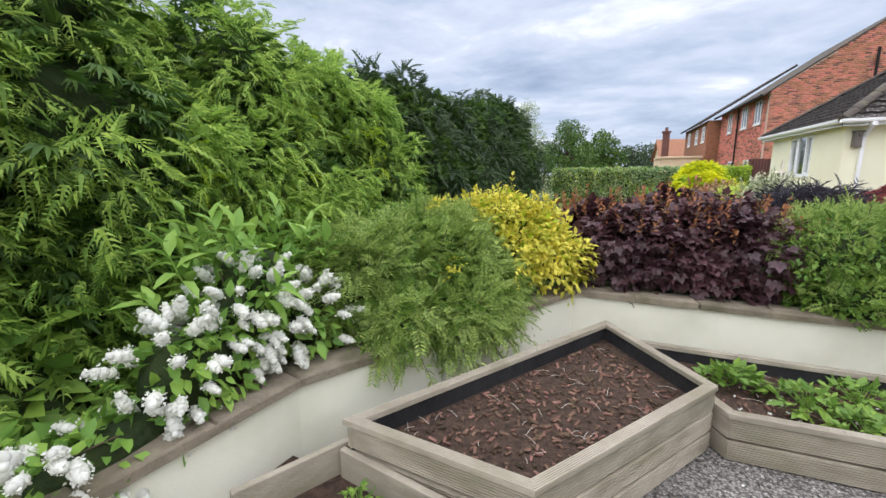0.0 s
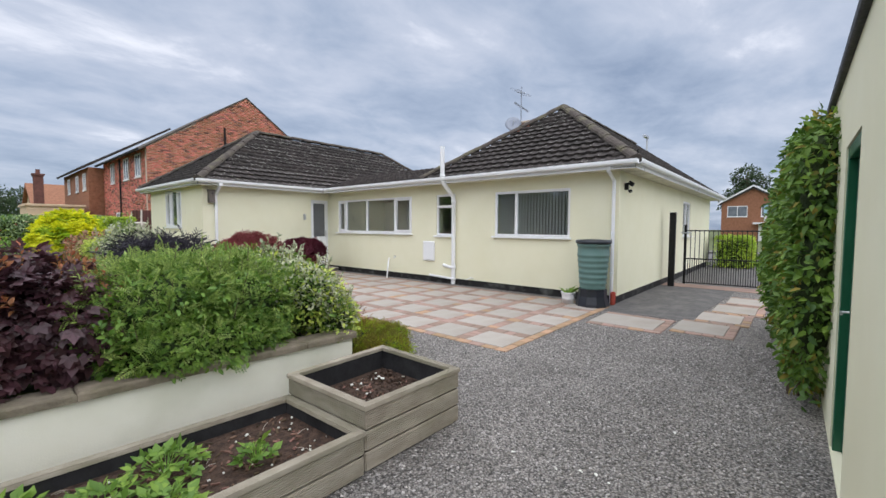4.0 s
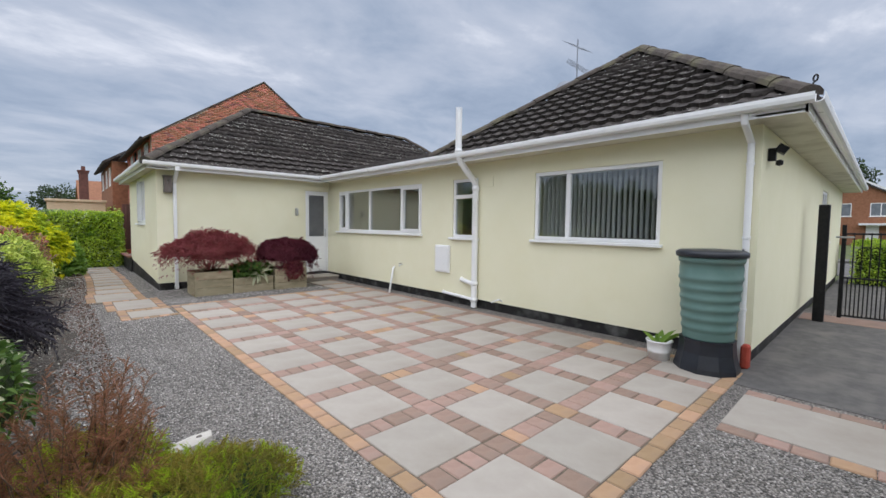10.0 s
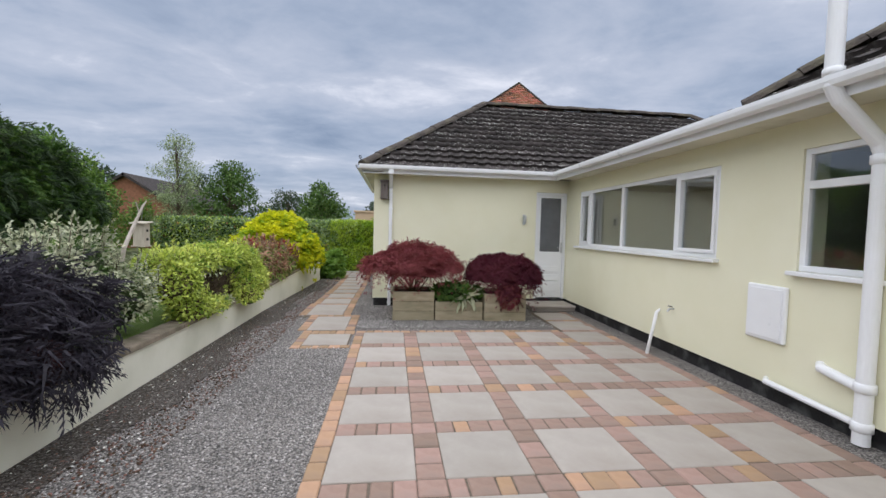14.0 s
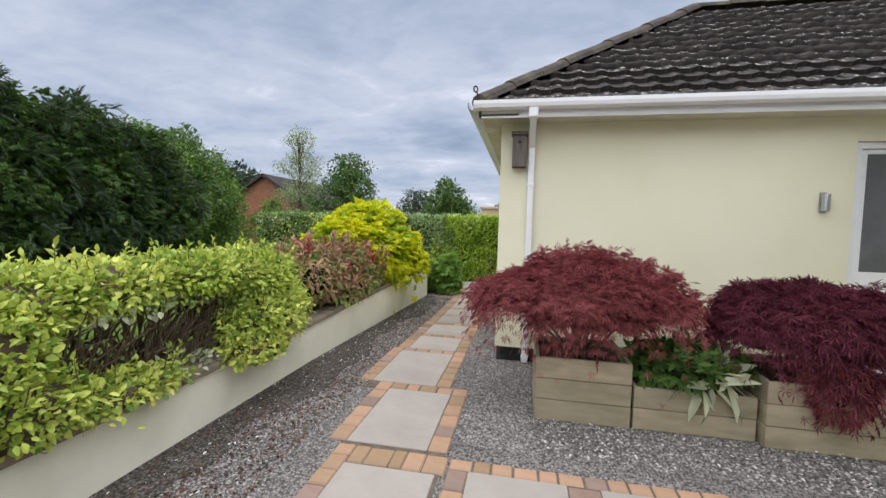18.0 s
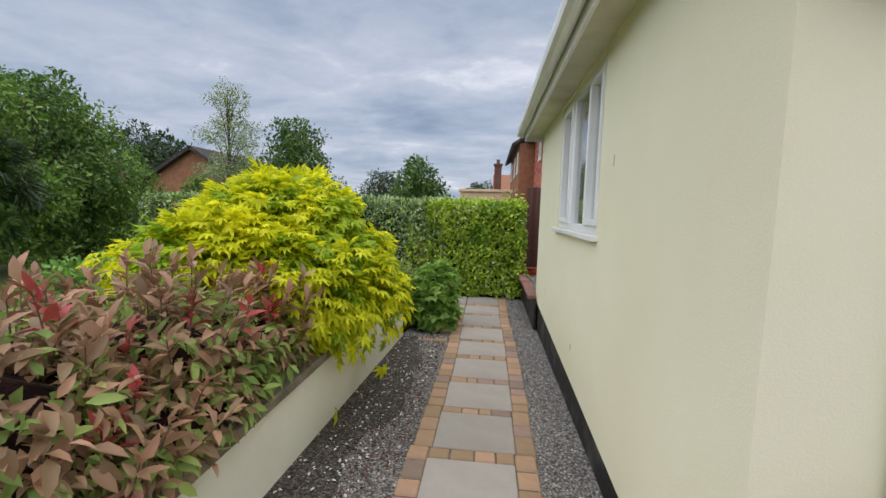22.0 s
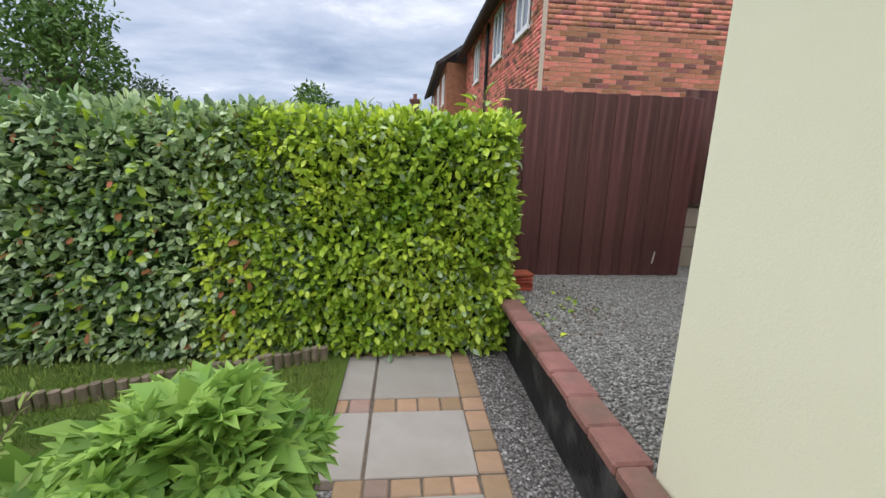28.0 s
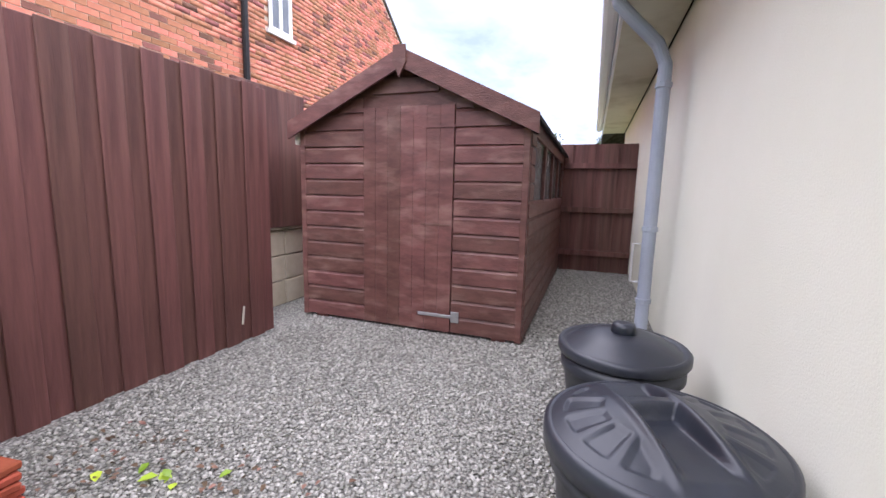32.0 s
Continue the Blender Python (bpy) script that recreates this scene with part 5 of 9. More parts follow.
for k in range(len(WALL) - 1):
    a, b, c, d = Vector(o1[k]), Vector(o1[k + 1]), Vector(o2[k + 1]), Vector(o2[k])
    n = max(1, round((b - a).length / 0.46))
    for j in range(n):
        t0, t1 = j / n, (j + 0.985) / n
        q = [a.lerp(b, t0), a.lerp(b, t1), d.lerp(c, t1), d.lerp(c, t0)]
        w = [0.006 * rc.uniform(-1, 1) for _ in range(4)]
        zs = [WALL_Z[k] + (WALL_Z[k + 1] - WALL_Z[k]) * q_ for q_ in (t0, t1, t1, t0)]
        h = 0.055 + rc.uniform(-0.006, 0.008)
        ctr = sum(q, Vector((0, 0))) / 4
        pts = [(p + (p - ctr).normalized() * s) for p, s in zip(q, w)]
        st = Mesh()
        low = [(p.x, p.y, z + 0.001) for p, z in zip(pts, zs)]
        mid_r = [(p.x, p.y, z + h - 0.012) for p, z in zip(pts, zs)]
        topr = [(p.x + (ctr.x - p.x) * 0.05, p.y + (ctr.y - p.y) * 0.05, z + h) for p, z in zip(pts, zs)]
        f = [(3, 2, 1, 0), (8, 9, 10, 11)]
        for r0 in (0, 4):
            f += [(r0 + i, r0 + (i + 1) % 4, r0 + 4 + (i + 1) % 4, r0 + 4 + i) for i in range(4)]
        part("coping_stone", st.add(low + mid_r + topr, f), COPING, gw)

# ---- paving ----
def paved(name, label, slabs, setts, z=0.012):
    """Slabs (x0, y0, x1, y1) and setts (x0, y0, x1, y1, buff) bedded in a sand joint."""
    top = thing(name, label, "paving", kind="structure")
    rd = random.Random(5)
    slab_data, sett_data = {}, {}
    for x0, y0, x1, y1 in slabs:
        w, d = round(x1 - x0, 2), round(y1 - y0, 2)
        if (w, d) not in slab_data:
            slab_data[w, d] = Mesh().cbox(-w / 2, -d / 2, -0.04, w / 2, d / 2, 0, 0.005).data("slab", SLAB)
        ob = new("slab", slab_data[w, d])
        ob.parent = top
        ob.matrix_basis = pose((x0 + x1) / 2, (y0 + y1) / 2, z + rd.uniform(-0.0015, 0.002), rd.uniform(-0.12, 0.12), rd.uniform(-0.12, 0.12), rd.uniform(-0.25, 0.25))
    for k, (x0, y0, x1, y1, buff) in enumerate(setts):
        w, d = round((x1 - x0) * 100) / 100, round((y1 - y0) * 100) / 100
        key = (w, d, buff)
        if key not in sett_data:
            sett_data[key] = Mesh().cbox(-w / 2 + 0.004, -d / 2 + 0.004, -0.05, w / 2 - 0.004, d / 2 - 0.004, 0, 0.008).data("sett", SETT_B if buff else SETT)
        ob = new("sett", sett_data[key])
        ob.parent = top
        ob.matrix_basis = pose((x0 + x1) / 2, (y0 + y1) / 2, z + rd.uniform(-0.004, 0.002), rd.uniform(-0.6, 0.6), rd.uniform(-0.6, 0.6), rd.uniform(-1.4, 1.4))
    return top


def run_setts(out, x0, y0, x1, y1, along, step, buff, rd):
    lo, hi = (x0, x1) if along == "x" else (y0, y1)
    n = max(1, round((hi - lo) / step))
    cuts = [lo]
    for k in range(1, n):
        cuts.append(lo + (hi - lo) * k / n + rd.choice((-0.02, 0, 0, 0.02)))
    cuts.append(hi)
    for a, b in zip(cuts, cuts[1:]):
        bf = buff if rd.random() < 0.85 else not buff
        out.append((a, y0, b, y1, bf) if along == "x" else (x0, a, x1, b, bf))


rp = random.Random(11)
PX, PY, PP, SW = 4.95, 2.71, 0.768, 0.58
slabs, setts = [], []
COLS, ROWS = 5, 10
for i in range(COLS):
    for j in range(ROWS):
        slabs.append((PX + i * PP, PY + j * PP, PX + i * PP + SW, PY + j * PP + SW))
        if j < ROWS - 1:
            run_setts(setts, PX + i * PP, PY + j * PP + SW, PX + i * PP + SW, PY + (j + 1) * PP, "x", 0.155, False, rp)
    if i < COLS - 1:
        run_setts(setts, PX + i * PP + SW, PY, PX + (i + 1) * PP, PY + ROWS * PP - (PP - SW), "y", 0.19, False, rp)
YB = PY + ROWS * PP - (PP - SW)
XR = PX + COLS * PP - (PP - SW)
run_setts(setts, PX - 0.13, PY - 0.13, PX, YB, "y", 0.20, True, rp)
run_setts(setts, PX, PY - 0.13, XR, PY, "x", 0.20, True, rp)
run_setts(setts, PX - 0.13, YB, 8.0, YB + 0.12, "x", 0.13, True, rp)
for j in range(2):
    slabs.append((8.06, YB + 0.13 + j * 0.72, 8.66, YB + 0.73 + j * 0.72))
    run_setts(setts, 8.06, YB + 0.0 + j * 0.72, 8.66, YB + 0.12 + j * 0.72, "x", 0.15, False, rp)
run_setts(setts, XR, PY, XR + 0.14, 11.75, "y", 0.2, False, rp)
patio = paved("patio", "patio of buff sandstone slabs framed by rows of reddish setts", slabs, setts)
part("bedding", Mesh().box(PX - 0.125, PY - 0.125, -0.03, XR + 0.14, YB + 0.115, 0.004).box(8.0, YB + 0.11, -0.03, XR + 0.14, 11.75, 0.0035), JOINT, patio)

# slab path round the wing
slabs, setts = [], []
y = 9.63
slabs += [(4.18, 9.56, 4.76, 10.12)]
run_setts(setts, 4.05, 9.43, 4.18, 10.33, "y", 0.16, True, rp)
run_setts(setts, 4.18, 9.43, 4.81, 9.55, "x", 0.13, True, rp)
run_setts(setts, 4.18, 10.13, 4.81, 10.33, "x", 0.13, True, rp)
LONG = [(10.37, 11.30, 4.08, 4.65), (11.45, 12.42, 3.86, 4.48), (12.55, 13.12, 3.91, 4.48), (13.25, 13.82, 3.93, 4.49), (13.94, 14.43, 3.95, 4.50), (14.53, 15.02, 3.96, 4.51), (15.14, 15.65, 3.97, 4.51), (15.77, 16.24, 3.97, 4.51), (16.34, 16.84, 3.96, 4.50), (16.95, 17.53, 3.94, 4.48), (17.65, 18.17, 3.94, 4.48), (18.31, 18.88, 3.94, 4.48)]
for k, (ya, yb, xl, xr) in enumerate(LONG):
    yn = LONG[k + 1][0] if k + 1 < len(LONG) else yb + 0.06
    slabs.append((xl, ya, xr, yb))
    run_setts(setts, xr, ya, xr + 0.14, yn, "y", 0.17, True, rp)
    run_setts(setts, xl, yb, xr, yn, "x", 0.14, True, rp)
    if ya < 17.5:
        run_setts(setts, xl - 0.14, ya, xl, yn, "y", 0.17, True, rp)
    else:
        slabs.append((3.70, ya, 3.925, yb))
        run_setts(setts, 3.70, yb, 3.925, yn, "x", 0.14, True, rp)
        run_setts(setts, 3.58, ya, 3.70, yn, "y", 0.17, True, rp)
run_setts(setts, 3.33, 16.18, 3.81, 16.29, "x", 0.15, True, rp)
path = paved("slab_path", "garden path of buff sandstone slabs edged with buff setts", slabs, setts)
part("bedding", Mesh().box(3.82, 11.3, -0.03, 4.61, 18.88, 0.004).box(4.06, 9.44, -0.03, 4.78, 11.3, 0.0035).box(3.75, 11.3, -0.03, 3.82, 12.4, 0.0035).box(3.59, 17.6, -0.03, 3.81, 18.88, 0.0037), JOINT, path)

# slabs stepping from the patio to the gate
slabs, setts = [], []
for x0, y0, x1, y1 in ((7.15, 1.50, 7.95, 2.45), (7.45, 0.66, 8.20, 1.32), (8.45, 0.55, 9.20, 1.16), (9.45, 0.42, 10.25, 1.05), (10.6, 0.30, 11.4, 0.95)):
    slabs.append((x0, y0, x1, y1))
    run_setts(setts, x0 - 0.14, y0 - 0.13, x0, y1, "y", 0.2, False, rp)
    run_setts(setts, x0, y0 - 0.13, x1, y0, "x", 0.2, False, rp)
    run_setts(setts, x1, y0 - 0.13, x1 + 0.14, y1, "y", 0.2, False, rp)
paved("drive_slabs", "buff slabs and setts stepping across the drive towards the gate", slabs, setts, 0.014)
solid("drive_apron", Mesh().prism([(8.2, 1.2), (12.9, 0.95), (12.9, 2.62), (8.2, 2.62)], -0.03, 0.006), ASPHALT, "dark tarmac strip beside the bungalow", "tarmac", kind="structure")
solid("gate_threshold", Mesh().prism([(12.6, -1.6), (13.3, -1.6), (13.3, 2.6), (12.6, 2.6)], -0.03, 0.010), SETT, "reddish paved strip beneath the gate", "paving", kind="structure")

# ---- raised beds ----
def bed(name, label, poly, boards, bh, soil_z, mulch=1500, category="raised bed"):
    """A timber bed: ribbed boards stacked along each side, a top rail, liner and soil."""
    top = thing(name, label, category)
    n = len(poly)
    ctr = sum((Vector(p) for p in poly), Vector((0, 0))) / n
    inn = []
    for k in range(n):
        p, a, b = Vector(poly[k]), Vector(poly[k - 1]), Vector(poly[(k + 1) % n])
        u, v = (a - p).normalized(), (b - p).normalized()
        inn.append(p + (u + v).normalized() * 0.035 / max(abs(u.cross(v)) / (u + v).length, 0.3))
    ring = []
    for off in (-0.012, 0.046):
        row = []
        for k in range(n):
            p, a, b = Vector(poly[k]), Vector(poly[k - 1]), Vector(poly[(k + 1) % n])
            u, v = (p - a).normalized(), (b - p).normalized()
            nu, nv = Vector((-u.y, u.x)), Vector((-v.y, v.x))
            row.append(p + (nu + nv) * off / (1 + nu.dot(nv)))
        ring.append(row)
    for k in range(n):
        a, b = Vector(poly[k]), Vector(poly[(k + 1) % n])
        d = b - a
        L = d.length
        m = Matrix.Translation((a.x, a.y, 0)) @ Matrix.Rotation(math.atan2(d.y, d.x), 4, "Z")
        for j in range(boards):
            z = j * bh
            prof = [(0.03, z + 0.007), (0.0, z + 0.007)]
            for r in range(8):
                za = z + 0.012 + r * (bh - 0.022) / 8
                zb = za + (bh - 0.022) / 13
                prof += [(0.0, za), (-0.006, za + 0.001), (-0.006, zb - 0.001), (0.0, zb)]
            prof += [(0.0, z + bh - 0.007), (0.03, z + bh - 0.007)]
            bmm = Mesh().extrude(prof, L - 0.006, m @ Matrix.Translation((0.003, 0, 0)))
            part("board", bmm, TIMBER, top)
        q = (k + 1) % n
        part("rail", Mesh().prism([tuple(ring[0][k]), tuple(ring[0][q]), tuple(ring[1][q]), tuple(ring[1][k])], boards * bh - 0.004, boards * bh + 0.018), TIMBER, top)
        ribs = Mesh()
        for r in range(6):
            w0, w1 = (r + 0.15) / 6, (r + 0.80) / 6
            ribs.prism([tuple(ring[0][k].lerp(ring[1][k], w0)), tuple(ring[0][q].lerp(ring[1][q], w0)), tuple(ring[0][q].lerp(ring[1][q], w1)), tuple(ring[0][k].lerp(ring[1][k], w1))], boards * bh + 0.018, boards * bh + 0.0245)
        part("rib", ribs, TIMBER, top)["kind"] = "stuff"
        part("liner", Mesh().box(0.03, 0.031, 0.0, L - 0.03, 0.036, boards * bh - 0.004, m), LINER, top)
    part("soil", Mesh().prism([(p.x, p.y) for p in inn], 0.0, soil_z), SOIL, top)
    chips = Mesh()
    rd = random.Random(len(name))
    xs, ys = [p.x for p in inn], [p.y for p in inn]
    for _ in range(mulch):
        x, yy = rd.uniform(min(xs), max(xs)), rd.uniform(min(ys), max(ys))
        if all((Vector(inn[(k + 1) % n]) - Vector(inn[k])).cross(Vector((x, yy)) - Vector(inn[k])) > 0.06 for k in range(n)):
            s = rd.uniform(0.006, 0.024)
            chips.box(-s, -s * 0.35, -0.003, s, s * 0.35, 0.005, pose(x, yy, soil_z + 0.006, rd.uniform(-30, 30), rd.uniform(-30, 30), rd.uniform(0, 180)))
    ob = part("bark_chip", chips, BARK_CHIP, top)
    ob["kind"] = "stuff"
    straw = Mesh()
    for _ in range(mulch // 16):
        x, yy = rd.uniform(min(xs), max(xs)), rd.uniform(min(ys), max(ys))
        if all((Vector(inn[(k + 1) % n]) - Vector(inn[k])).cross(Vector((x, yy)) - Vector(inn[k])) > 0.06 for k in range(n)):
            q, s = rd.uniform(0, 6.28), rd.uniform(0.02, 0.06)
            straw.tube([(x - s * math.cos(q), yy - s * math.sin(q), soil_z + 0.006), (x, yy, soil_z + 0.016), (x + s * math.cos(q), yy + s * math.sin(q), soil_z + 0.008)], 0.0014, 4)
    ob = part("straw", straw, DRIFT, top)
    ob["kind"] = "stuff"
    return top


bed("raised_bed", "grey weathered decking-board raised bed full of bark mulch", [(-1.33, 0.99), (-0.42, 0.87), (0.39, 2.0), (-0.18, 2.87)], 3, 0.125, 0.27)
berry = bed("strawberry_bed", "lower weathered timber raised bed with strawberry plants", [(0.46, 1.94), (2.12, 1.92), (2.10, 2.76), (0.0, 2.86)], 2, 0.128, 0.17, 500)
corner = bed("corner_planter", "square weathered timber raised bed with dark soil", [(2.15, 1.935), (3.06, 1.93), (3.075, 2.83), (2.13, 2.80)], 3, 0.133, 0.235, 420)
clods, bits = Mesh(), Mesh()
rs = random.Random(44)
for _ in range(420):
    x, y, g = rs.uniform(2.24, 2.98), rs.uniform(2.02, 2.72), rs.uniform(0.008, 0.026)
    clods.cbox(-g, -g * 0.8, -g * 0.5, g, g * 0.8, g * 0.7, g * 0.3, pose(x, y, 0.24 + 0.02 * math.sin(x * 9) * math.sin(y * 8), rs.uniform(-40, 40), rs.uniform(-40, 40), rs.uniform(0, 180)))
for _ in range(26):
    x, y, g = rs.uniform(2.26, 2.96), rs.uniform(2.04, 2.70), rs.uniform(0.005, 0.016)
    bits.cbox(-g, -g * 0.6, -0.004, g, g * 0.6, 0.006, 0.002, pose(x, y, 0.268, rs.uniform(-20, 20), rs.uniform(-20, 20), rs.uniform(0, 180)))
part("clod", clods, SOIL, corner)["kind"] = "stuff"
part("pale_bit", bits, BLOSSOM, corner)["kind"] = "stuff"
bits = Mesh()
for _ in range(60):
    x, y, g = rs.uniform(0.55, 2.05), rs.uniform(2.02, 2.70), rs.uniform(0.004, 0.012)
    bits.cbox(-g, -g * 0.6, -0.004, g, g * 0.6, 0.005, 0.002, pose(x, y, 0.182, rs.uniform(-20, 20), rs.uniform(-20, 20), rs.uniform(0, 180)))
part("pale_bit", bits, BLOSSOM, berry)["kind"] = "stuff"
low = thing("low_bed", "low timber edging board beside the raised bed", "raised bed")
m = Matrix.Translation((-1.60, 0.55, 0)) @ Matrix.Rotation(math.atan2(0.45, 0.24), 4, "Z")
part("board", Mesh().cbox(0, 0, 0, 0.62, 0.035, 0.26, 0.004, m), TIMBER, low)
part("board", Mesh().cbox(0, 0, 0, 1.0, 0.035, 0.25, 0.004, Matrix.Translation((-1.36, 0.96, 0)) @ Matrix.Rotation(radians(-12), 4, "Z")), TIMBER, low)
part("soil", Mesh().prism([(-1.72, 0.2), (-1.2, 0.2), (-0.45, 0.75), (-1.36, 0.97), (-1.70, 1.0)], 0, 0.10), SOIL, low)


def strawberry(name, label, x, y, z, r, seed, count=70, size=0.085):
    top = thing(name, label, "plant", "strawberry plants")
    rd = np.random.RandomState(seed)
    q, rr = rd.uniform(0, 6.28, count), r * np.sqrt(rd.uniform(0, 1, count))
    p = np.stack([x + rr * np.cos(q), y + rr * np.sin(q), z + 0.04 + 0.09 * (1 - (rr / r) ** 2) * rd.uniform(0.5, 1, count)], 1)
    d = np.stack([np.cos(q), np.sin(q), np.full(count, 0.5)], 1)
    part("leaf", leaf_mesh("leaf", p, d, size * 0.8, palm(3, 0.30, 150, -0.1), L_MID, seed, up=1.2, loose=0.45), None, top)
    st = Mesh()
    for a, b in zip(q[:24], rr[:24]):
        st.tube([(x, y, z), (x + b * math.cos(a) * 0.8, y + b * math.sin(a) * 0.8, z + 0.11)], 0.0025, 4)
    part("stalk", st, L_BRIGHT, top)


for k, (x, y, r) in enumerate(((0.62, 2.55, 0.17), (0.95, 2.35, 0.20), (1.25, 2.5, 0.19), (1.12, 2.12, 0.16), (1.62, 2.25, 0.09))):
    strawberry("strawberry_plant", "bright green strawberry plant in dark soil", x, y, 0.17, r, 40 + k, 80 if r > 0.1 else 26)
strawberry("seedling", "small green seedling at the corner of the raised bed", -1.15, 0.80, 0.10, 0.10, 61, 20, 0.06)
strawberry("seedling", "small green seedling at the corner of the raised bed", -0.72, 0.62, 0.08, 0.10, 62, 20, 0.06)

# ---- plants of the raised border ----
ob = {}
BLOOM_AT = [(-2.02, 1.10, 0.78, 0.24, 0.36, 0.28), (-1.95, 0.72, 0.66, 0.16, 0.36, 0.26), (-1.93, 0.32, 0.50, 0.12, 0.36, 0.16), (-1.88, 1.38, 0.70, 0.20, 0.28, 0.22)]
blossom = shrub("white_blossom_shrub", "leafy shrub heavy with white flower heads over the wall", (-2.0, 1.0, 0.4), BLOOM_AT + [(-2.1, 1.25, 1.0, 0.20, 0.30, 0.18)],
      [("leaf", L_BRIGHT, 1100, 0.08, OVAL, dict(up=0.4, loose=0.5, hang=0.3)),
       ("shoot_leaf", L_SHOOT, 260, 0.125, LANCE, dict(shoot=(10, 0.24, 0.5), low=0.1, loose=0.2, hang=0.25, bark=L_SHOOT, blobs=[(-2.08, 1.18, 0.98, 0.18, 0.40, 0.20), (-1.98, 0.95, 0.86, 0.14, 0.35, 0.14), (-1.95, 1.50, 0.86, 0.16, 0.2, 0.16)]))], seed=3)
heads, ways = on_blobs(BLOOM_AT, 185, 77, depth=0.0, lump=0.14, low=-0.6)
rb = np.random.RandomState(9)
bloom = []
for p, n in zip(heads, ways):
    s = rb.uniform(0.021, 0.035)
    lean = n + np.array([0.15, -0.2, -0.25]) + rb.normal(size=3) * 0.25
    lean /= np.linalg.norm(lean)
    for k, girth in enumerate((0.85, 1.0, 0.9, 0.6)):
        q = p + n * 0.03 + lean * s * (0.2 + 0.95 * k)
        bloom.append((q[0], q[1], q[2], s * girth, s * girth, s * girth))
part("flower_head", core_mesh(bloom, 0.86, 4), BLOSSOM, blossom, smooth=True)["kind"] = "stuff"
p, d = on_blobs(bloom, 15000, 78, depth=0.15, lump=0.10, low=-1)
part("petal", leaf_mesh("petal", p, d, 0.012, WIDE, BLOSSOM, 79, up=0.2, loose=2.6), None, blossom)["kind"] = "stuff"
shrub("trailing_shrub", "sage-green small-leaved shrub trailing over the garden wall", (-1.4, 2.6, 0.45), [(-1.60, 2.45, 0.80, 0.50, 0.58, 0.36), (-1.42, 2.68, 0.76, 0.42, 0.36, 0.36), (-1.18, 2.28, 0.55, 0.26, 0.38, 0.26), (-1.80, 1.95, 0.78, 0.34, 0.42, 0.34), (-1.42, 1.80, 0.58, 0.20, 0.32, 0.22), (-1.60, 2.75, 1.00, 0.42, 0.45, 0.22), (-1.04, 2.74, 0.60, 0.20, 0.28, 0.22)],
      [("dark_sprig", L_MID, 2000, 0.14, SPRIG, dict(depth=0.3, lump=0.24, loose=0.65, hang=0.25)), ("sprig", L_SAGE, 2800, 0.14, SPRIG, dict(depth=0.25, lump=0.26, loose=0.65, hang=0.25, up=0.6)),
       ("tuft", L_SAGE, 2600, 0.12, SPRIG, dict(tuft=(130, 0.16, 0.5, 0.06), loose=0.4, hang=0.3, lump=0.3)),
       ("leaf", L_MID, 4500, 0.034, OVAL, dict(depth=0.5, hang=0.4)),
       ("shoot_leaf", L_SAGE, 1100, 0.045, NARROW, dict(shoot=(11, 0.20, 0.5), low=0.2, loose=0.3)),
       ("trailing_leaf", L_SAGE, 420, 0.05, NARROW, dict(shoot=(12, 0.26, 0.9), low=-0.7, bend=1.35, loose=0.25, blobs=[(-1.05, 2.30, 0.46, 0.20, 0.38, 0.14), (-1.32, 1.80, 0.50, 0.14, 0.25, 0.12)])),
       ("yellow_flower", L_YELLOW, 420, 0.036, OVAL, dict(tuft=(14, 0.07, 0.1, 0.04), low=0.0, blobs=[(-1.25, 2.55, 0.80, 0.45, 0.45, 0.40), (-1.35, 2.75, 1.12, 0.42, 0.45, 0.28)]))], core_size=0.62, seed=4)
shrub("golden_shrub", "golden-yellow leaved shrub at the bend of the wall", (-0.95, 3.35, 0.45), [(-0.95, 3.22, 0.92, 0.42, 0.36, 0.34), (-0.68, 3.28, 0.74, 0.32, 0.28, 0.28), (-1.15, 3.3, 1.12, 0.42, 0.34, 0.24), (-1.42, 3.12, 0.92, 0.34, 0.34, 0.30), (-1.05, 3.0, 0.80, 0.28, 0.24, 0.26)],
      [("leaf", L_YELLOW, 4800, 0.058, OVAL, dict(depth=0.3, lump=0.26, loose=0.5, hang=0.4)),
       ("tuft", L_YELLOW, 1800, 0.058, OVAL, dict(tuft=(120, 0.09, 0.4, 0.05), loose=0.35, hang=0.2)),
       ("shoot_leaf", L_YELLOW, 620, 0.055, OVAL, dict(shoot=(9, 0.17, 0.4), low=0.3, loose=0.25)),
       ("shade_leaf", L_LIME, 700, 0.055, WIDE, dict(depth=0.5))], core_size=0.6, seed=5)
shrub("purple_shrub", "dark purple-leaved shrub with reddish young tips filling the border", (0.55, 3.9, 0.45), [(0.05, 3.85, 0.84, 0.60, 0.50, 0.42), (0.85, 3.85, 0.82, 0.62, 0.50, 0.40), (0.5, 4.15, 0.95, 0.75, 0.5, 0.38), (0.45, 3.58, 0.68, 0.75, 0.24, 0.22), (-0.42, 3.98, 0.88, 0.36, 0.40, 0.40)],
      [("leaf", L_PURPLE, 6200, 0.070, VINE, dict(depth=0.3, lump=0.2, loose=0.5, hang=0.6)),
       ("tuft", L_PURPLE, 2000, 0.066, VINE, dict(tuft=(160, 0.10, 0.6, 0.05), loose=0.3, hang=0.5)),
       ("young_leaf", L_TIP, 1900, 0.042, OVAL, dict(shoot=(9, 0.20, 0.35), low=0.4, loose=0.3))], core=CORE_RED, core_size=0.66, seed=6)
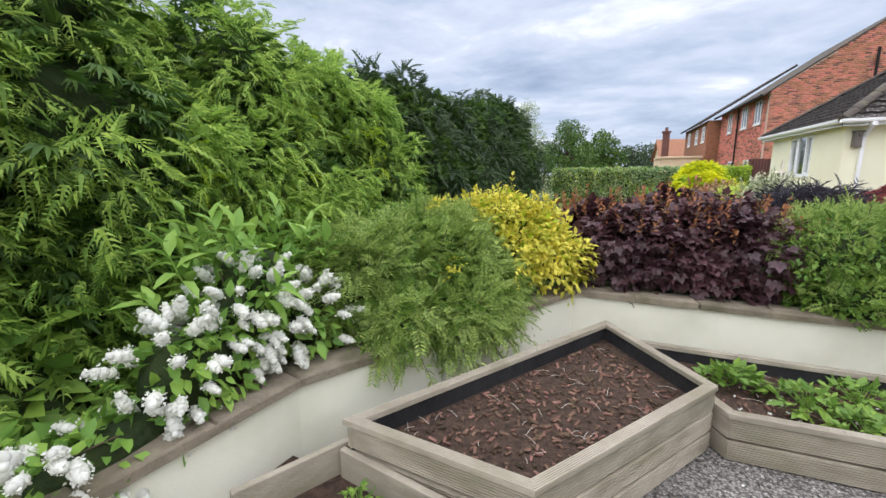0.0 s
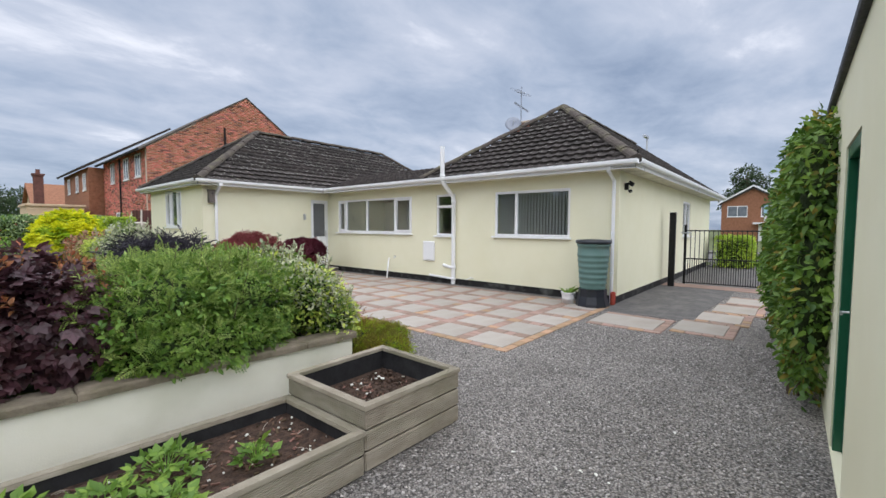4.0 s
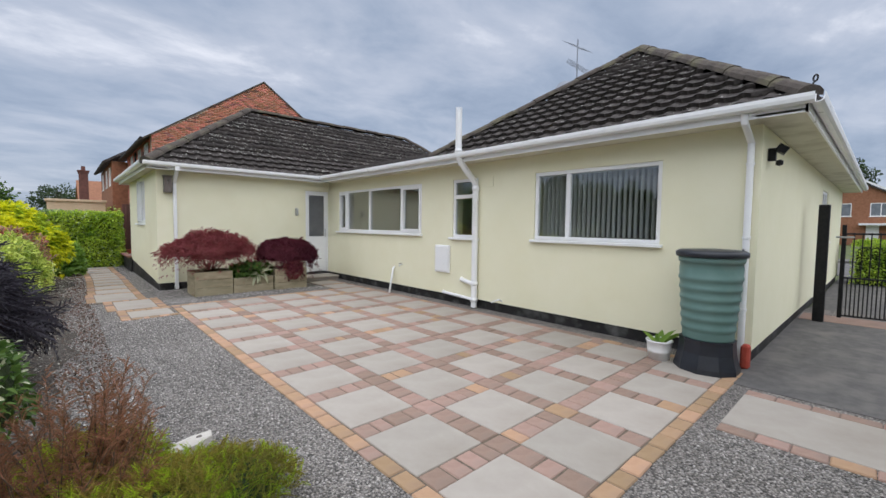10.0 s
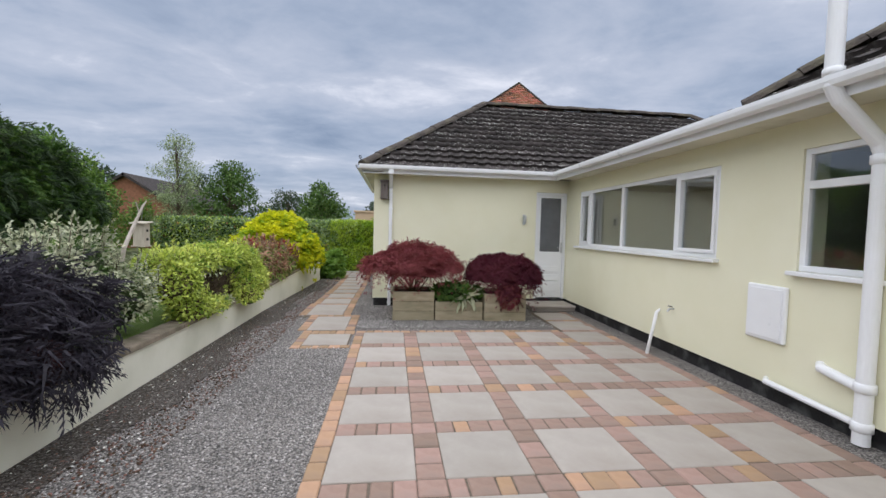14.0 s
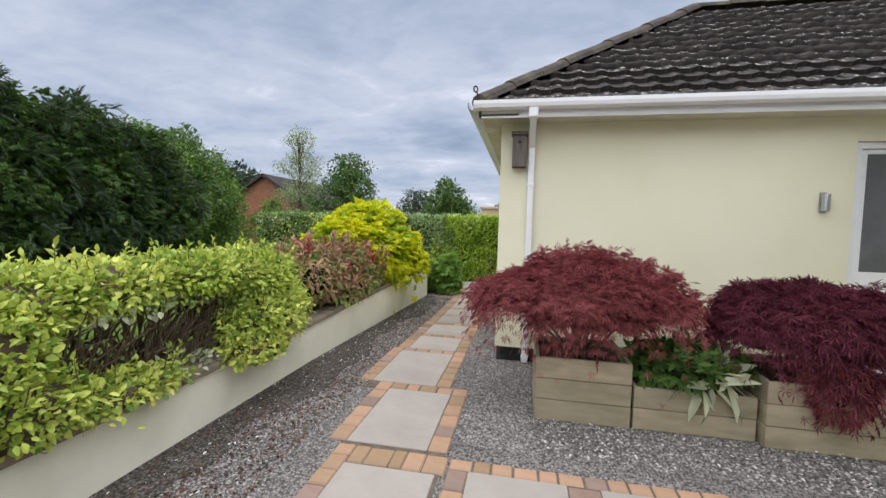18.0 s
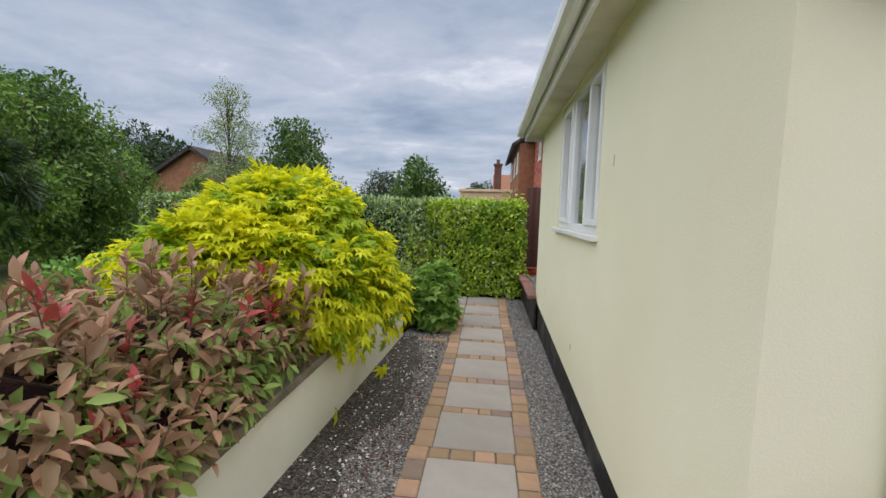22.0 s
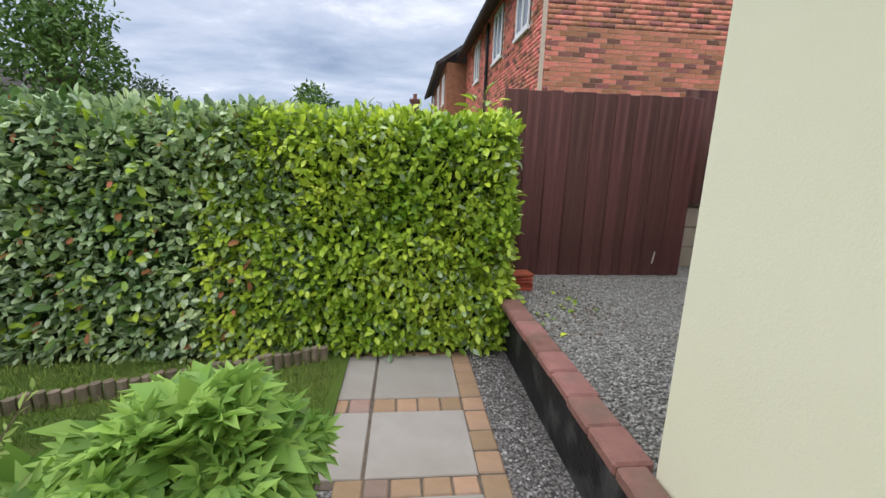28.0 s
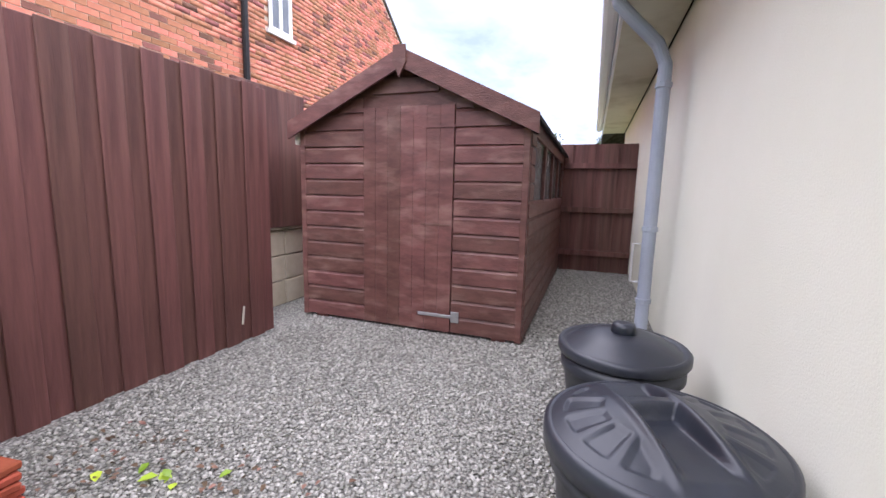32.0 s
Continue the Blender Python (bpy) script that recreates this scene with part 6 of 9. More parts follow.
shrub("green_shrub", "dense mid-green shrub spilling over the wall", (1.9, 3.75, 0.45), [(1.55, 3.75, 0.82, 0.62, 0.55, 0.40), (2.15, 3.7, 0.80, 0.55, 0.5, 0.38), (1.75, 3.38, 0.60, 0.62, 0.32, 0.26), (2.0, 4.0, 0.88, 0.7, 0.5, 0.38)],
      [("leaf", L_MID, 8000, 0.045, OVAL, dict(depth=0.32, lump=0.16, loose=0.6, hang=0.5)),
       ("sprig", L_MID, 1700, 0.11, SPRIG, dict(depth=0.15, lump=0.16, loose=0.55, hang=0.1, low=-0.3)), ("light_sprig", L_SAGE, 1700, 0.10, SPRIG, dict(depth=0.06, lump=0.16, loose=0.55, low=0.0)),
       ("shoot_leaf", L_SAGE, 1500, 0.042, NARROW, dict(shoot=(12, 0.20, 0.5), low=0.0, loose=0.3))], seed=7)
shrub("variegated_shrub", "green and cream variegated shrub at the wall corner", (2.75, 3.65, 0.45), [(2.70, 3.60, 0.82, 0.38, 0.42, 0.36), (2.9, 3.45, 0.60, 0.24, 0.30, 0.28), (2.62, 4.0, 0.90, 0.42, 0.42, 0.36), (2.60, 4.45, 0.84, 0.42, 0.4, 0.34)],
      [("leaf", L_VARI, 3200, 0.045, OVAL, dict(depth=0.25, lump=0.18, loose=0.6)), ("shoot_leaf", L_CREAMV, 1300, 0.042, OVAL, dict(shoot=(10, 0.16, 0.6), low=-0.2, loose=0.3)), ("green_leaf", L_MID, 3000, 0.052, OVAL, dict(depth=0.35)), ("cream_leaf", L_CREAMV, 3400, 0.044, OVAL, dict(depth=0.1, low=-0.1, loose=0.7))], seed=8)
shrub("heather", "yellow-green heather mound with tall red-brown plumes", (3.7, 3.9, 0.0), [(3.55, 3.75, 0.13, 0.46, 0.44, 0.24), (3.50, 4.35, 0.13, 0.34, 0.36, 0.22), (3.95, 3.95, 0.10, 0.42, 0.34, 0.17), (3.55, 3.35, 0.11, 0.30, 0.30, 0.19)],
      [("sprig", L_HEATHER, 4600, 0.065, FEATHER, dict(up=0.2, loose=0.5, hang=-0.5, low=-0.1)),
       ("green_sprig", L_LIME, 1500, 0.06, FEATHER, dict(up=0.2, loose=0.5, hang=-0.4, low=-0.1, depth=0.1)),
       ("plume", L_BRONZE, 2600, 0.05, FEATHER, dict(shoot=(20, 0.34, 0.45), low=0.2, loose=0.3, hang=-0.4, blobs=[(3.48, 4.45, 0.14, 0.26, 0.34, 0.24), (3.42, 4.05, 0.14, 0.26, 0.28, 0.2)]))], seed=9)
rock = Mesh()
for x, y, s, a in ((3.80, 3.50, 0.26, 62), (3.66, 3.02, 0.20, 20), (3.62, 3.95, 0.12, 50)):
    rock.cbox(-s, -s * 0.62, -0.02, s, s * 0.62, s * 0.42, s * 0.16, pose(x, y, 0, 4, -6, a))
solid("edging_stones", rock, COPING, "rough pale stones edging the heather", "stones", kind="stuff")
drift = thing("driftwood", "flat bleached driftwood with a dark knot lying on the chippings", "driftwood")
plank = [(-0.24, -0.012, 0.035), (-0.10, -0.045, 0.030), (0.12, -0.060, 0.035), (0.21, -0.035, 0.045), (0.22, 0.040, 0.045), (0.10, 0.062, 0.040), (-0.08, 0.040, 0.030), (-0.22, 0.010, 0.030)]
dm = pose(3.93, 4.70, 0.02, 4, -7, -4)
part("wood", Mesh().add([(x, y, -0.02) for x, y, z in plank] + [(x, y, z) for x, y, z in plank] + [(0.0, 0.0, 0.058)], [tuple(range(7, -1, -1))] + [(k, (k + 1) % 8, 8 + (k + 1) % 8, 8 + k) for k in range(8)] + [(8 + k, 8 + (k + 1) % 8, 16) for k in range(8)], dm), mat("bleached_wood", (0.52, 0.48, 0.43), (0.70, 0.67, 0.62), scale=14, rough=0.85, bump=0.6, bscale=50, stretch=(0.6, 5, 2)), drift)
part("knot", Mesh().cbox(0.12, -0.016, 0.03, 0.165, 0.022, 0.052, 0.009, dm), WOOD_OLD, drift, "dark knot")
shrub("black_elder", "black fern-leaved elder hanging over the garden wall", (2.5, 7.0, 0.45), [(2.45, 6.9, 0.92, 0.55, 0.65, 0.42), (2.8, 6.6, 0.68, 0.36, 0.45, 0.32), (2.5, 7.6, 0.88, 0.45, 0.45, 0.36), (2.9, 7.1, 0.58, 0.34, 0.45, 0.26)],
      [("frond", L_FERN, 1900, 0.19, SPRAY, dict(depth=0.3, lump=0.3, hang=0.5, up=0.8, loose=0.55)), ("leaf", L_FERN, 5000, 0.06, NARROW, dict(depth=0.4, hang=0.3, loose=0.9))], core=CORE_RED, seed=10)
shrub("silver_shrub", "grey-white variegated shrub with upright shoots", (2.4, 8.4, 0.45), [(2.35, 8.2, 1.02, 0.42, 0.48, 0.44), (2.58, 8.5, 0.78, 0.36, 0.40, 0.36), (2.45, 7.85, 1.02, 0.36, 0.36, 0.36)],
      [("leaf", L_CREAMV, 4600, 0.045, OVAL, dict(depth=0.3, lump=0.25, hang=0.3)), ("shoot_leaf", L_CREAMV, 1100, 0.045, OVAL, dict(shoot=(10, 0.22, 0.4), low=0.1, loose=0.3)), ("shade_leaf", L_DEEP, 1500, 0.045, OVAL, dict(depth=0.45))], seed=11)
shrub("border_shrub", "dark green shrub between the elder and the green bush", (2.2, 5.3, 0.45), [(2.3, 5.2, 0.72, 0.5, 0.7, 0.36), (2.1, 6.0, 0.74, 0.45, 0.5, 0.34), (2.45, 4.6, 0.70, 0.42, 0.5, 0.32), (3.02, 5.05, 0.52, 0.26, 0.42, 0.40)],
      [("leaf", L_DEEP, 5200, 0.055, OVAL, dict(depth=0.35)), ("grey_leaf", L_CREAMV, 1300, 0.04, OVAL, dict(depth=0.1, low=0.2))], seed=12)
EUO = [(2.62, 9.42, 1.00, 0.34, 0.36, 0.19), (2.62, 9.92, 1.05, 0.36, 0.45, 0.17), (2.65, 10.5, 1.05, 0.38, 0.50, 0.18), (2.68, 11.1, 0.98, 0.42, 0.58, 0.24), (2.80, 11.2, 0.72, 0.40, 0.55, 0.34), (3.04, 11.0, 0.62, 0.25, 0.46, 0.25), (3.12, 10.80, 0.48, 0.17, 0.32, 0.20), (2.80, 9.20, 0.80, 0.28, 0.22, 0.30), (2.98, 9.26, 0.55, 0.22, 0.26, 0.20), (2.98, 9.72, 0.49, 0.18, 0.36, 0.11)]
euo = shrub("euonymus", "yellow-green variegated euonymus with a bare twiggy hollow", (2.6, 10.2, 0.45), EUO,
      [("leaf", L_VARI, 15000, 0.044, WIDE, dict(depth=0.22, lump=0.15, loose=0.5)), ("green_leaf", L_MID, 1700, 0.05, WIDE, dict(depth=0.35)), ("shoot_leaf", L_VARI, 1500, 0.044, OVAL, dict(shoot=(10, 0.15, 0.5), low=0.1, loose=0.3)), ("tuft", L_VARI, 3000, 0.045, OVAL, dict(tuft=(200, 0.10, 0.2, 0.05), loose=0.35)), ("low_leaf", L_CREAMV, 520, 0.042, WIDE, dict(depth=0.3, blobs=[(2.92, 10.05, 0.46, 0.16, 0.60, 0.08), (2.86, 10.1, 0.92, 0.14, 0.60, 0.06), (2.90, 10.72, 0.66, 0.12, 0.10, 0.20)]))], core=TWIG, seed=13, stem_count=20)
hollow = Mesh()
rt = random.Random(7)
for _ in range(380):
    p0 = Vector((rt.uniform(2.62, 2.92), rt.uniform(9.42, 10.75), rt.uniform(0.46, 0.78)))
    p1 = p0 + Vector((rt.uniform(0.02, 0.16), rt.uniform(-0.14, 0.14), rt.uniform(0.08, 0.26)))
    hollow.tube([p0, p0.lerp(p1, 0.5) + Vector((0.0, rt.uniform(-0.03, 0.03), 0.02)), p1], [0.007, 0.005, 0.002], 4)
part("twig", hollow, TWIG, euo)["kind"] = "stuff"
shrub("photinia", "red-tipped bronze photinia leaning over the wall", (2.6, 13.1, 0.45), [(2.62, 12.35, 0.80, 0.46, 0.55, 0.36), (2.66, 13.05, 0.84, 0.46, 0.50, 0.34), (2.88, 12.9, 0.64, 0.30, 0.60, 0.26), (2.78, 13.65, 0.76, 0.38, 0.40, 0.30)],
      [("leaf", L_PHOT, 2600, 0.088, LANCE, dict(depth=0.3, lump=0.28, loose=0.5, hang=0.5)),
       ("shoot_leaf", L_PHOT, 1500, 0.085, LANCE, dict(shoot=(10, 0.20, 0.5), low=-0.1, loose=0.25)),
       ("green_leaf", L_SAGE, 2400, 0.08, LANCE, dict(depth=0.2, hang=0.5)),
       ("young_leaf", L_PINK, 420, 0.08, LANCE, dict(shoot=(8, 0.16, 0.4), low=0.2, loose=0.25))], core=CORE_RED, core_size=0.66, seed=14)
# The core is dark olive, so shade in the leaf gaps is painted in.
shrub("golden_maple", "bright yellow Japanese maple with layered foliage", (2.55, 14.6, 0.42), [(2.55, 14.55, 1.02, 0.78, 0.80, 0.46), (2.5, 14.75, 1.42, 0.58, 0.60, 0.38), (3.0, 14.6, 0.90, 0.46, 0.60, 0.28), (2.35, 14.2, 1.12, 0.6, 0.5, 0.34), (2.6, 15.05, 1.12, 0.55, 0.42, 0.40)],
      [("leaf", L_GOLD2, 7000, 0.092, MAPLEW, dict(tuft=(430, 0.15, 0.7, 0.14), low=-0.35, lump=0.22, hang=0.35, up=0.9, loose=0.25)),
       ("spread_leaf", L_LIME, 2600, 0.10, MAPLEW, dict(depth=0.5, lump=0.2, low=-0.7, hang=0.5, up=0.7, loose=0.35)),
       ("lower_leaf", L_LIME, 1500, 0.11, MAPLEW, dict(tuft=(110, 0.16, 0.7, 0.08), low=-0.8, lump=0.2, hang=0.4, up=0.8, loose=0.25))], core=mat("inner_shade_gold_leaf", (0.05, 0.07, 0.008), (0.11, 0.13, 0.015), scale=7, rough=0.95, bump=0.5, bscale=18, dist=0.05), core_size=0.7, seed=15)
shrub("grey_willow_shrub", "fine grey-green shrub at the end of the wall", (2.6, 16.1, 0.4), [(2.55, 16.0, 0.70, 0.50, 0.42, 0.36), (2.1, 16.3, 0.66, 0.50, 0.45, 0.36), (2.75, 16.2, 0.55, 0.30, 0.30, 0.24), (2.72, 16.72, 0.58, 0.46, 0.36, 0.42), (2.25, 16.75, 0.62, 0.5, 0.45, 0.46)],
      [("leaf", L_SAGE, 9000, 0.045, NARROW, dict(depth=0.35, lump=0.22, loose=0.6, hang=0.3)), ("sprig", L_SAGE, 3200, 0.12, SPRIG, dict(depth=0.12, lump=0.25, loose=0.6)), ("shoot_leaf", L_SAGE, 2200, 0.038, NARROW, dict(shoot=(14, 0.22, 0.6), low=-0.1, loose=0.3))], seed=16)
shrub("anemone", "leafy bright green perennial beside the path", (3.52, 16.95, 0.0), [(3.46, 16.90, 0.28, 0.40, 0.38, 0.28), (3.55, 17.02, 0.58, 0.25, 0.26, 0.26), (3.62, 16.72, 0.18, 0.24, 0.26, 0.18), (3.25, 17.0, 0.30, 0.30, 0.34, 0.28)],
      [("leaf", L_BRIGHT, 620, 0.115, VINE, dict(depth=0.15, lump=0.22, up=0.9, loose=0.35, hang=0.45)), ("shade_leaf", L_MID, 500, 0.11, VINE, dict(depth=0.45, up=0.9, loose=0.4, hang=0.4)),
       ("top_leaf", L_SHOOT, 900, 0.075, MAPLEW, dict(tuft=(60, 0.09, 0.3, 0.05), low=0.0, lump=0.2, up=0.8, loose=0.3, blobs=[(3.55, 17.02, 0.56, 0.26, 0.27, 0.26), (3.30, 17.05, 0.42, 0.26, 0.28, 0.22)]))], core_size=0.58, seed=17)
shrub("lime_shrub", "lime-green shrub on the lawn behind the photinia", (1.2, 14.2, 0.4), [(1.2, 14.2, 0.72, 0.5, 0.5, 0.38)], [("leaf", L_BRIGHT, 1800, 0.06, OVAL, dict())], seed=18)

stones = thing("pale_stone", "pale rough stone beside the path edging", "stone")
part("stone", Mesh().cbox(-0.06, -0.045, 0, 0.06, 0.045, 0.07, 0.022, pose(3.74, 16.50, 0, 0, 6, 25)), COPING, stones)
stones = thing("pale_stone", "pale rough stone beside the path edging", "stone")
part("stone", Mesh().cbox(-0.045, -0.035, 0, 0.045, 0.035, 0.05, 0.018, pose(3.62, 16.52, 0, 0, -5, 70)), COPING, stones)

# ---- laurel hedge and log edging ----
def box_points(x0, x1, y0, y1, z0, z1, count, seed, depth=0.12, lump=0.06, faces=("front", "top", "right")):
    r = np.random.RandomState(seed)
    areas = {"front": (x1 - x0) * (z1 - z0), "top": (x1 - x0) * (y1 - y0), "right": (y1 - y0) * (z1 - z0), "left": (y1 - y0) * (z1 - z0)}
    tot = sum(areas[f] for f in faces)
    ps, ds = [], []
    for f in faces:
        n = int(count * areas[f] / tot)
        u, v, w = r.uniform(0, 1, n), r.uniform(0, 1, n), depth * r.uniform(-0.25, 1, n)
        if f == "front":
            p, d = np.stack([x0 + u * (x1 - x0), y0 + w, z0 + v * (z1 - z0)], 1), (0, -1, 0.15)
        elif f == "top":
            p, d = np.stack([x0 + u * (x1 - x0), y0 + v * (y1 - y0), z1 - w], 1), (0, -0.2, 1)
        elif f == "right":
            p, d = np.stack([x1 - w, y0 + u * (y1 - y0), z0 + v * (z1 - z0)], 1), (1, -0.2, 0.15)
        else:
            p, d = np.stack([x0 + w, y0 + u * (y1 - y0), z0 + v * (z1 - z0)], 1), (-1, -0.2, 0.15)
        # rounded shoulders
        dd = np.tile(np.array(d, float), (n, 1))
        top = np.clip((p[:, 2] - (z1 - 0.18)) / 0.18, 0, 1)
        p[:, 1] += np.where(p[:, 1] < y0 + 0.2, 0.10 * top**2, 0)
        p += dd * lumpy(p, lump, 4.0, seed)[:, None] + dd * lumpy(p, lump * 0.5, 13.0, seed + 2)[:, None]
        dd[:, 2] += top * 0.8
        ps.append(p)
        ds.append(dd)
    return np.concatenate(ps), np.concatenate(ds)


def hedge(name, label, x0, x1, y0, y1, z0, z1, leaves, seed, core=CORE, faces=("front", "top", "right")):
    top = thing(name, label, "hedge")
    # Box core behind the leaves, its dark colour standing in for shade.
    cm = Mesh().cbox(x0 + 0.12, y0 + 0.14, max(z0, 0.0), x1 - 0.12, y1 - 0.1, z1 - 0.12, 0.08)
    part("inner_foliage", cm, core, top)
    for k, (pname, material, count, size, shape, opt) in enumerate(leaves):
        o = dict(opt)
        span = o.pop("span", (x0, x1))
        p, d = box_points(span[0], span[1], y0, y1, z0 + 0.03, z1, count, seed + k, depth=o.pop("depth", 0.12), faces=o.pop("faces", faces))
        part(pname, leaf_mesh(pname, p, d, size, shape, material, seed * 3 + k, **o), None, top)["kind"] = "stuff"
    return top


hedge("laurel_hedge", "clipped glossy laurel hedge, bright green", 3.1, 4.88, 18.88, 19.62, 0.02, 1.74,
      [("leaf", L_LAUREL, 9500, 0.066, LAUREL, dict(up=0.6, loose=0.6, hang=0.5)), ("upright_leaf", L_LAUREL, 4500, 0.066, LAUREL, dict(up=0.3, loose=0.6, hang=-0.5, depth=0.05)), ("shade_leaf", L_LAUREL2, 2600, 0.065, LAUREL, dict(up=0.4, loose=0.7, depth=0.2)), ("grey_leaf", L_LAUREL2, 1100, 0.072, LAUREL, dict(up=0.6, loose=0.6, hang=0.4, depth=0.03, span=(3.02, 3.45), faces=("front", "top")))], 21)
hedge("dark_laurel_hedge", "clipped grey-green laurel hedge", -2.6, 3.12, 18.80, 19.6, 0.02, 1.72,
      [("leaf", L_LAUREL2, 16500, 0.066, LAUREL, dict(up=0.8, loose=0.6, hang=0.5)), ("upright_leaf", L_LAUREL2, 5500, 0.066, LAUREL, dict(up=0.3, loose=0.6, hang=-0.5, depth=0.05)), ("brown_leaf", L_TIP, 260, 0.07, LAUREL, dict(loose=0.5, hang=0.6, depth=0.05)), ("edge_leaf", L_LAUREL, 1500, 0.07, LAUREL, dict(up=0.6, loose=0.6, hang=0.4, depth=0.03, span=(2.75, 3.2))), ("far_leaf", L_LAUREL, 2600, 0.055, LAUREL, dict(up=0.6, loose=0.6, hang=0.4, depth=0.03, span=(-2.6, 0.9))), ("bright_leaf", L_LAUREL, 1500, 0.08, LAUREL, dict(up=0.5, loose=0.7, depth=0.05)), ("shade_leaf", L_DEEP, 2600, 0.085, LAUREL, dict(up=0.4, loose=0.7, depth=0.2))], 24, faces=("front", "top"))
shoot = thing("laurel_shoot", "tall young laurel shoots standing above the hedge", "shrub")
part("leaf", leaf_mesh("leaf", np.array([(4.72 + 0.10 * math.cos(k * 2.4), 19.25 + 0.08 * math.sin(k * 2.4), 1.72 + 0.016 * k) for k in range(16)]), np.array([(math.cos(k * 2.4), math.sin(k * 2.4), 0.5) for k in range(16)]), 0.12, OVAL, L_LAUREL, 5, up=0.6, loose=0.3), None, shoot)["kind"] = "stuff"
part("stem", Mesh().tube([(4.72, 19.25, 1.55), (4.72, 19.25, 1.98)], 0.006, 5), TWIG, shoot)
LOG = mat("old_log", (0.15, 0.115, 0.08), (0.29, 0.235, 0.17), scale=8, rough=0.92, bump=0.5, bscale=40, each=0.2)
edging = thing("log_edging", "low weathered log-roll edging between grass and hedge", "edging")
for k in range(44):
    x = 3.55 - k * 0.058
    y = 18.78 - 0.25 * min(1, k / 12) - 0.022 * max(0, k - 12)
    part("log", Mesh().tube([(x, y, 0.0), (x, y, 0.135 + 0.01 * math.sin(k * 1.3))], 0.029, 7), LOG, edging)

# ---- planters with red maples ----
def planter(name, label, x0, x1, y0, y1, h, boards):
    top = thing(name, label, "planter")
    bh = h / boards
    for j in range(boards):
        z = j * bh
        for a in (Mesh().cbox(x0, y0, z + 0.003, x1, y0 + 0.03, z + bh - 0.003), Mesh().cbox(x0, y1 - 0.03, z + 0.003, x1, y1, z + bh - 0.003),
                  Mesh().cbox(x0, y0 + 0.031, z + 0.003, x0 + 0.03, y1 - 0.031, z + bh - 0.003), Mesh().cbox(x1 - 0.03, y0 + 0.031, z + 0.003, x1, y1 - 0.031, z + bh - 0.003)):
            part("board", a, TIMBER_P, top)
    part("soil", Mesh().box(x0 + 0.03, y0 + 0.03, 0.02, x1 - 0.03, y1 - 0.03, h - 0.06), SOIL, top)


planter("planter", "weathered timber planter box of three boards", 5.36, 6.07, 11.04, 11.72, 0.50, 3)
planter("planter", "lower weathered timber planter box of two boards", 6.09, 6.92, 11.05, 11.70, 0.33, 2)
planter("planter", "weathered timber planter box of three boards", 6.94, 7.68, 10.98, 11.70, 0.48, 3)
shrub("red_maple", "spreading red cut-leaf Japanese maple in a timber planter", (5.72, 11.33, 0.44), [(5.72, 11.32, 0.98, 0.68, 0.54, 0.24), (5.27, 11.28, 0.92, 0.36, 0.40, 0.18), (6.16, 11.28, 0.92, 0.36, 0.40, 0.22), (5.75, 11.32, 1.12, 0.48, 0.38, 0.18), (5.75, 11.07, 0.84, 0.46, 0.24, 0.18)],
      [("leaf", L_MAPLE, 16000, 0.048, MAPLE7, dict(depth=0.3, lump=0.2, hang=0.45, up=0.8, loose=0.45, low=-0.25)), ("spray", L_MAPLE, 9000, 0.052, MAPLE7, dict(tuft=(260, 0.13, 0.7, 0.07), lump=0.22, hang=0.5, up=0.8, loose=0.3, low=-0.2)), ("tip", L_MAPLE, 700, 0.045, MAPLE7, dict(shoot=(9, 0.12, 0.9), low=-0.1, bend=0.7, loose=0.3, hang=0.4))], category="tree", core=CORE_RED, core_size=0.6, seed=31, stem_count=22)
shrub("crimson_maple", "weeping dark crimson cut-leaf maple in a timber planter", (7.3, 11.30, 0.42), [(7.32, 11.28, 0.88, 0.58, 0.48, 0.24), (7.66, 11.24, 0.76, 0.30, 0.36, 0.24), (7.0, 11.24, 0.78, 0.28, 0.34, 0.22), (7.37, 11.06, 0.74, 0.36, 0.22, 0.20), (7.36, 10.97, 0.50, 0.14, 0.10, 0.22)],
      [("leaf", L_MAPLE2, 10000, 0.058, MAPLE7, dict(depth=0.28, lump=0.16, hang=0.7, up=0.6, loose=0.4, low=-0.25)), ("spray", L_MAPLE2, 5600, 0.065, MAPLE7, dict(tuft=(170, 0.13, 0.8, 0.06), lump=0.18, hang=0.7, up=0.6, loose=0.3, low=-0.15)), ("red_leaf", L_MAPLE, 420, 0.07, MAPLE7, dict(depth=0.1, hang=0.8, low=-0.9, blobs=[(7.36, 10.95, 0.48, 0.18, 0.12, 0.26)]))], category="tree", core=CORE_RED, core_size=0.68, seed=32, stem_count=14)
shrub("planter_greenery", "green leafy plants with a spidery spray in the middle planter", (6.5, 11.33, 0.28), [(6.5, 11.30, 0.44, 0.40, 0.30, 0.17)],
      [("leaf", L_DEEP, 420, 0.10, palm(5, 0.22, 200), dict(up=0.9)), ("blade", L_CREAMV, 60, 0.22, NARROW, dict(hang=0.6, blobs=[(6.62, 11.13, 0.40, 0.10, 0.12, 0.08)]))], seed=33)

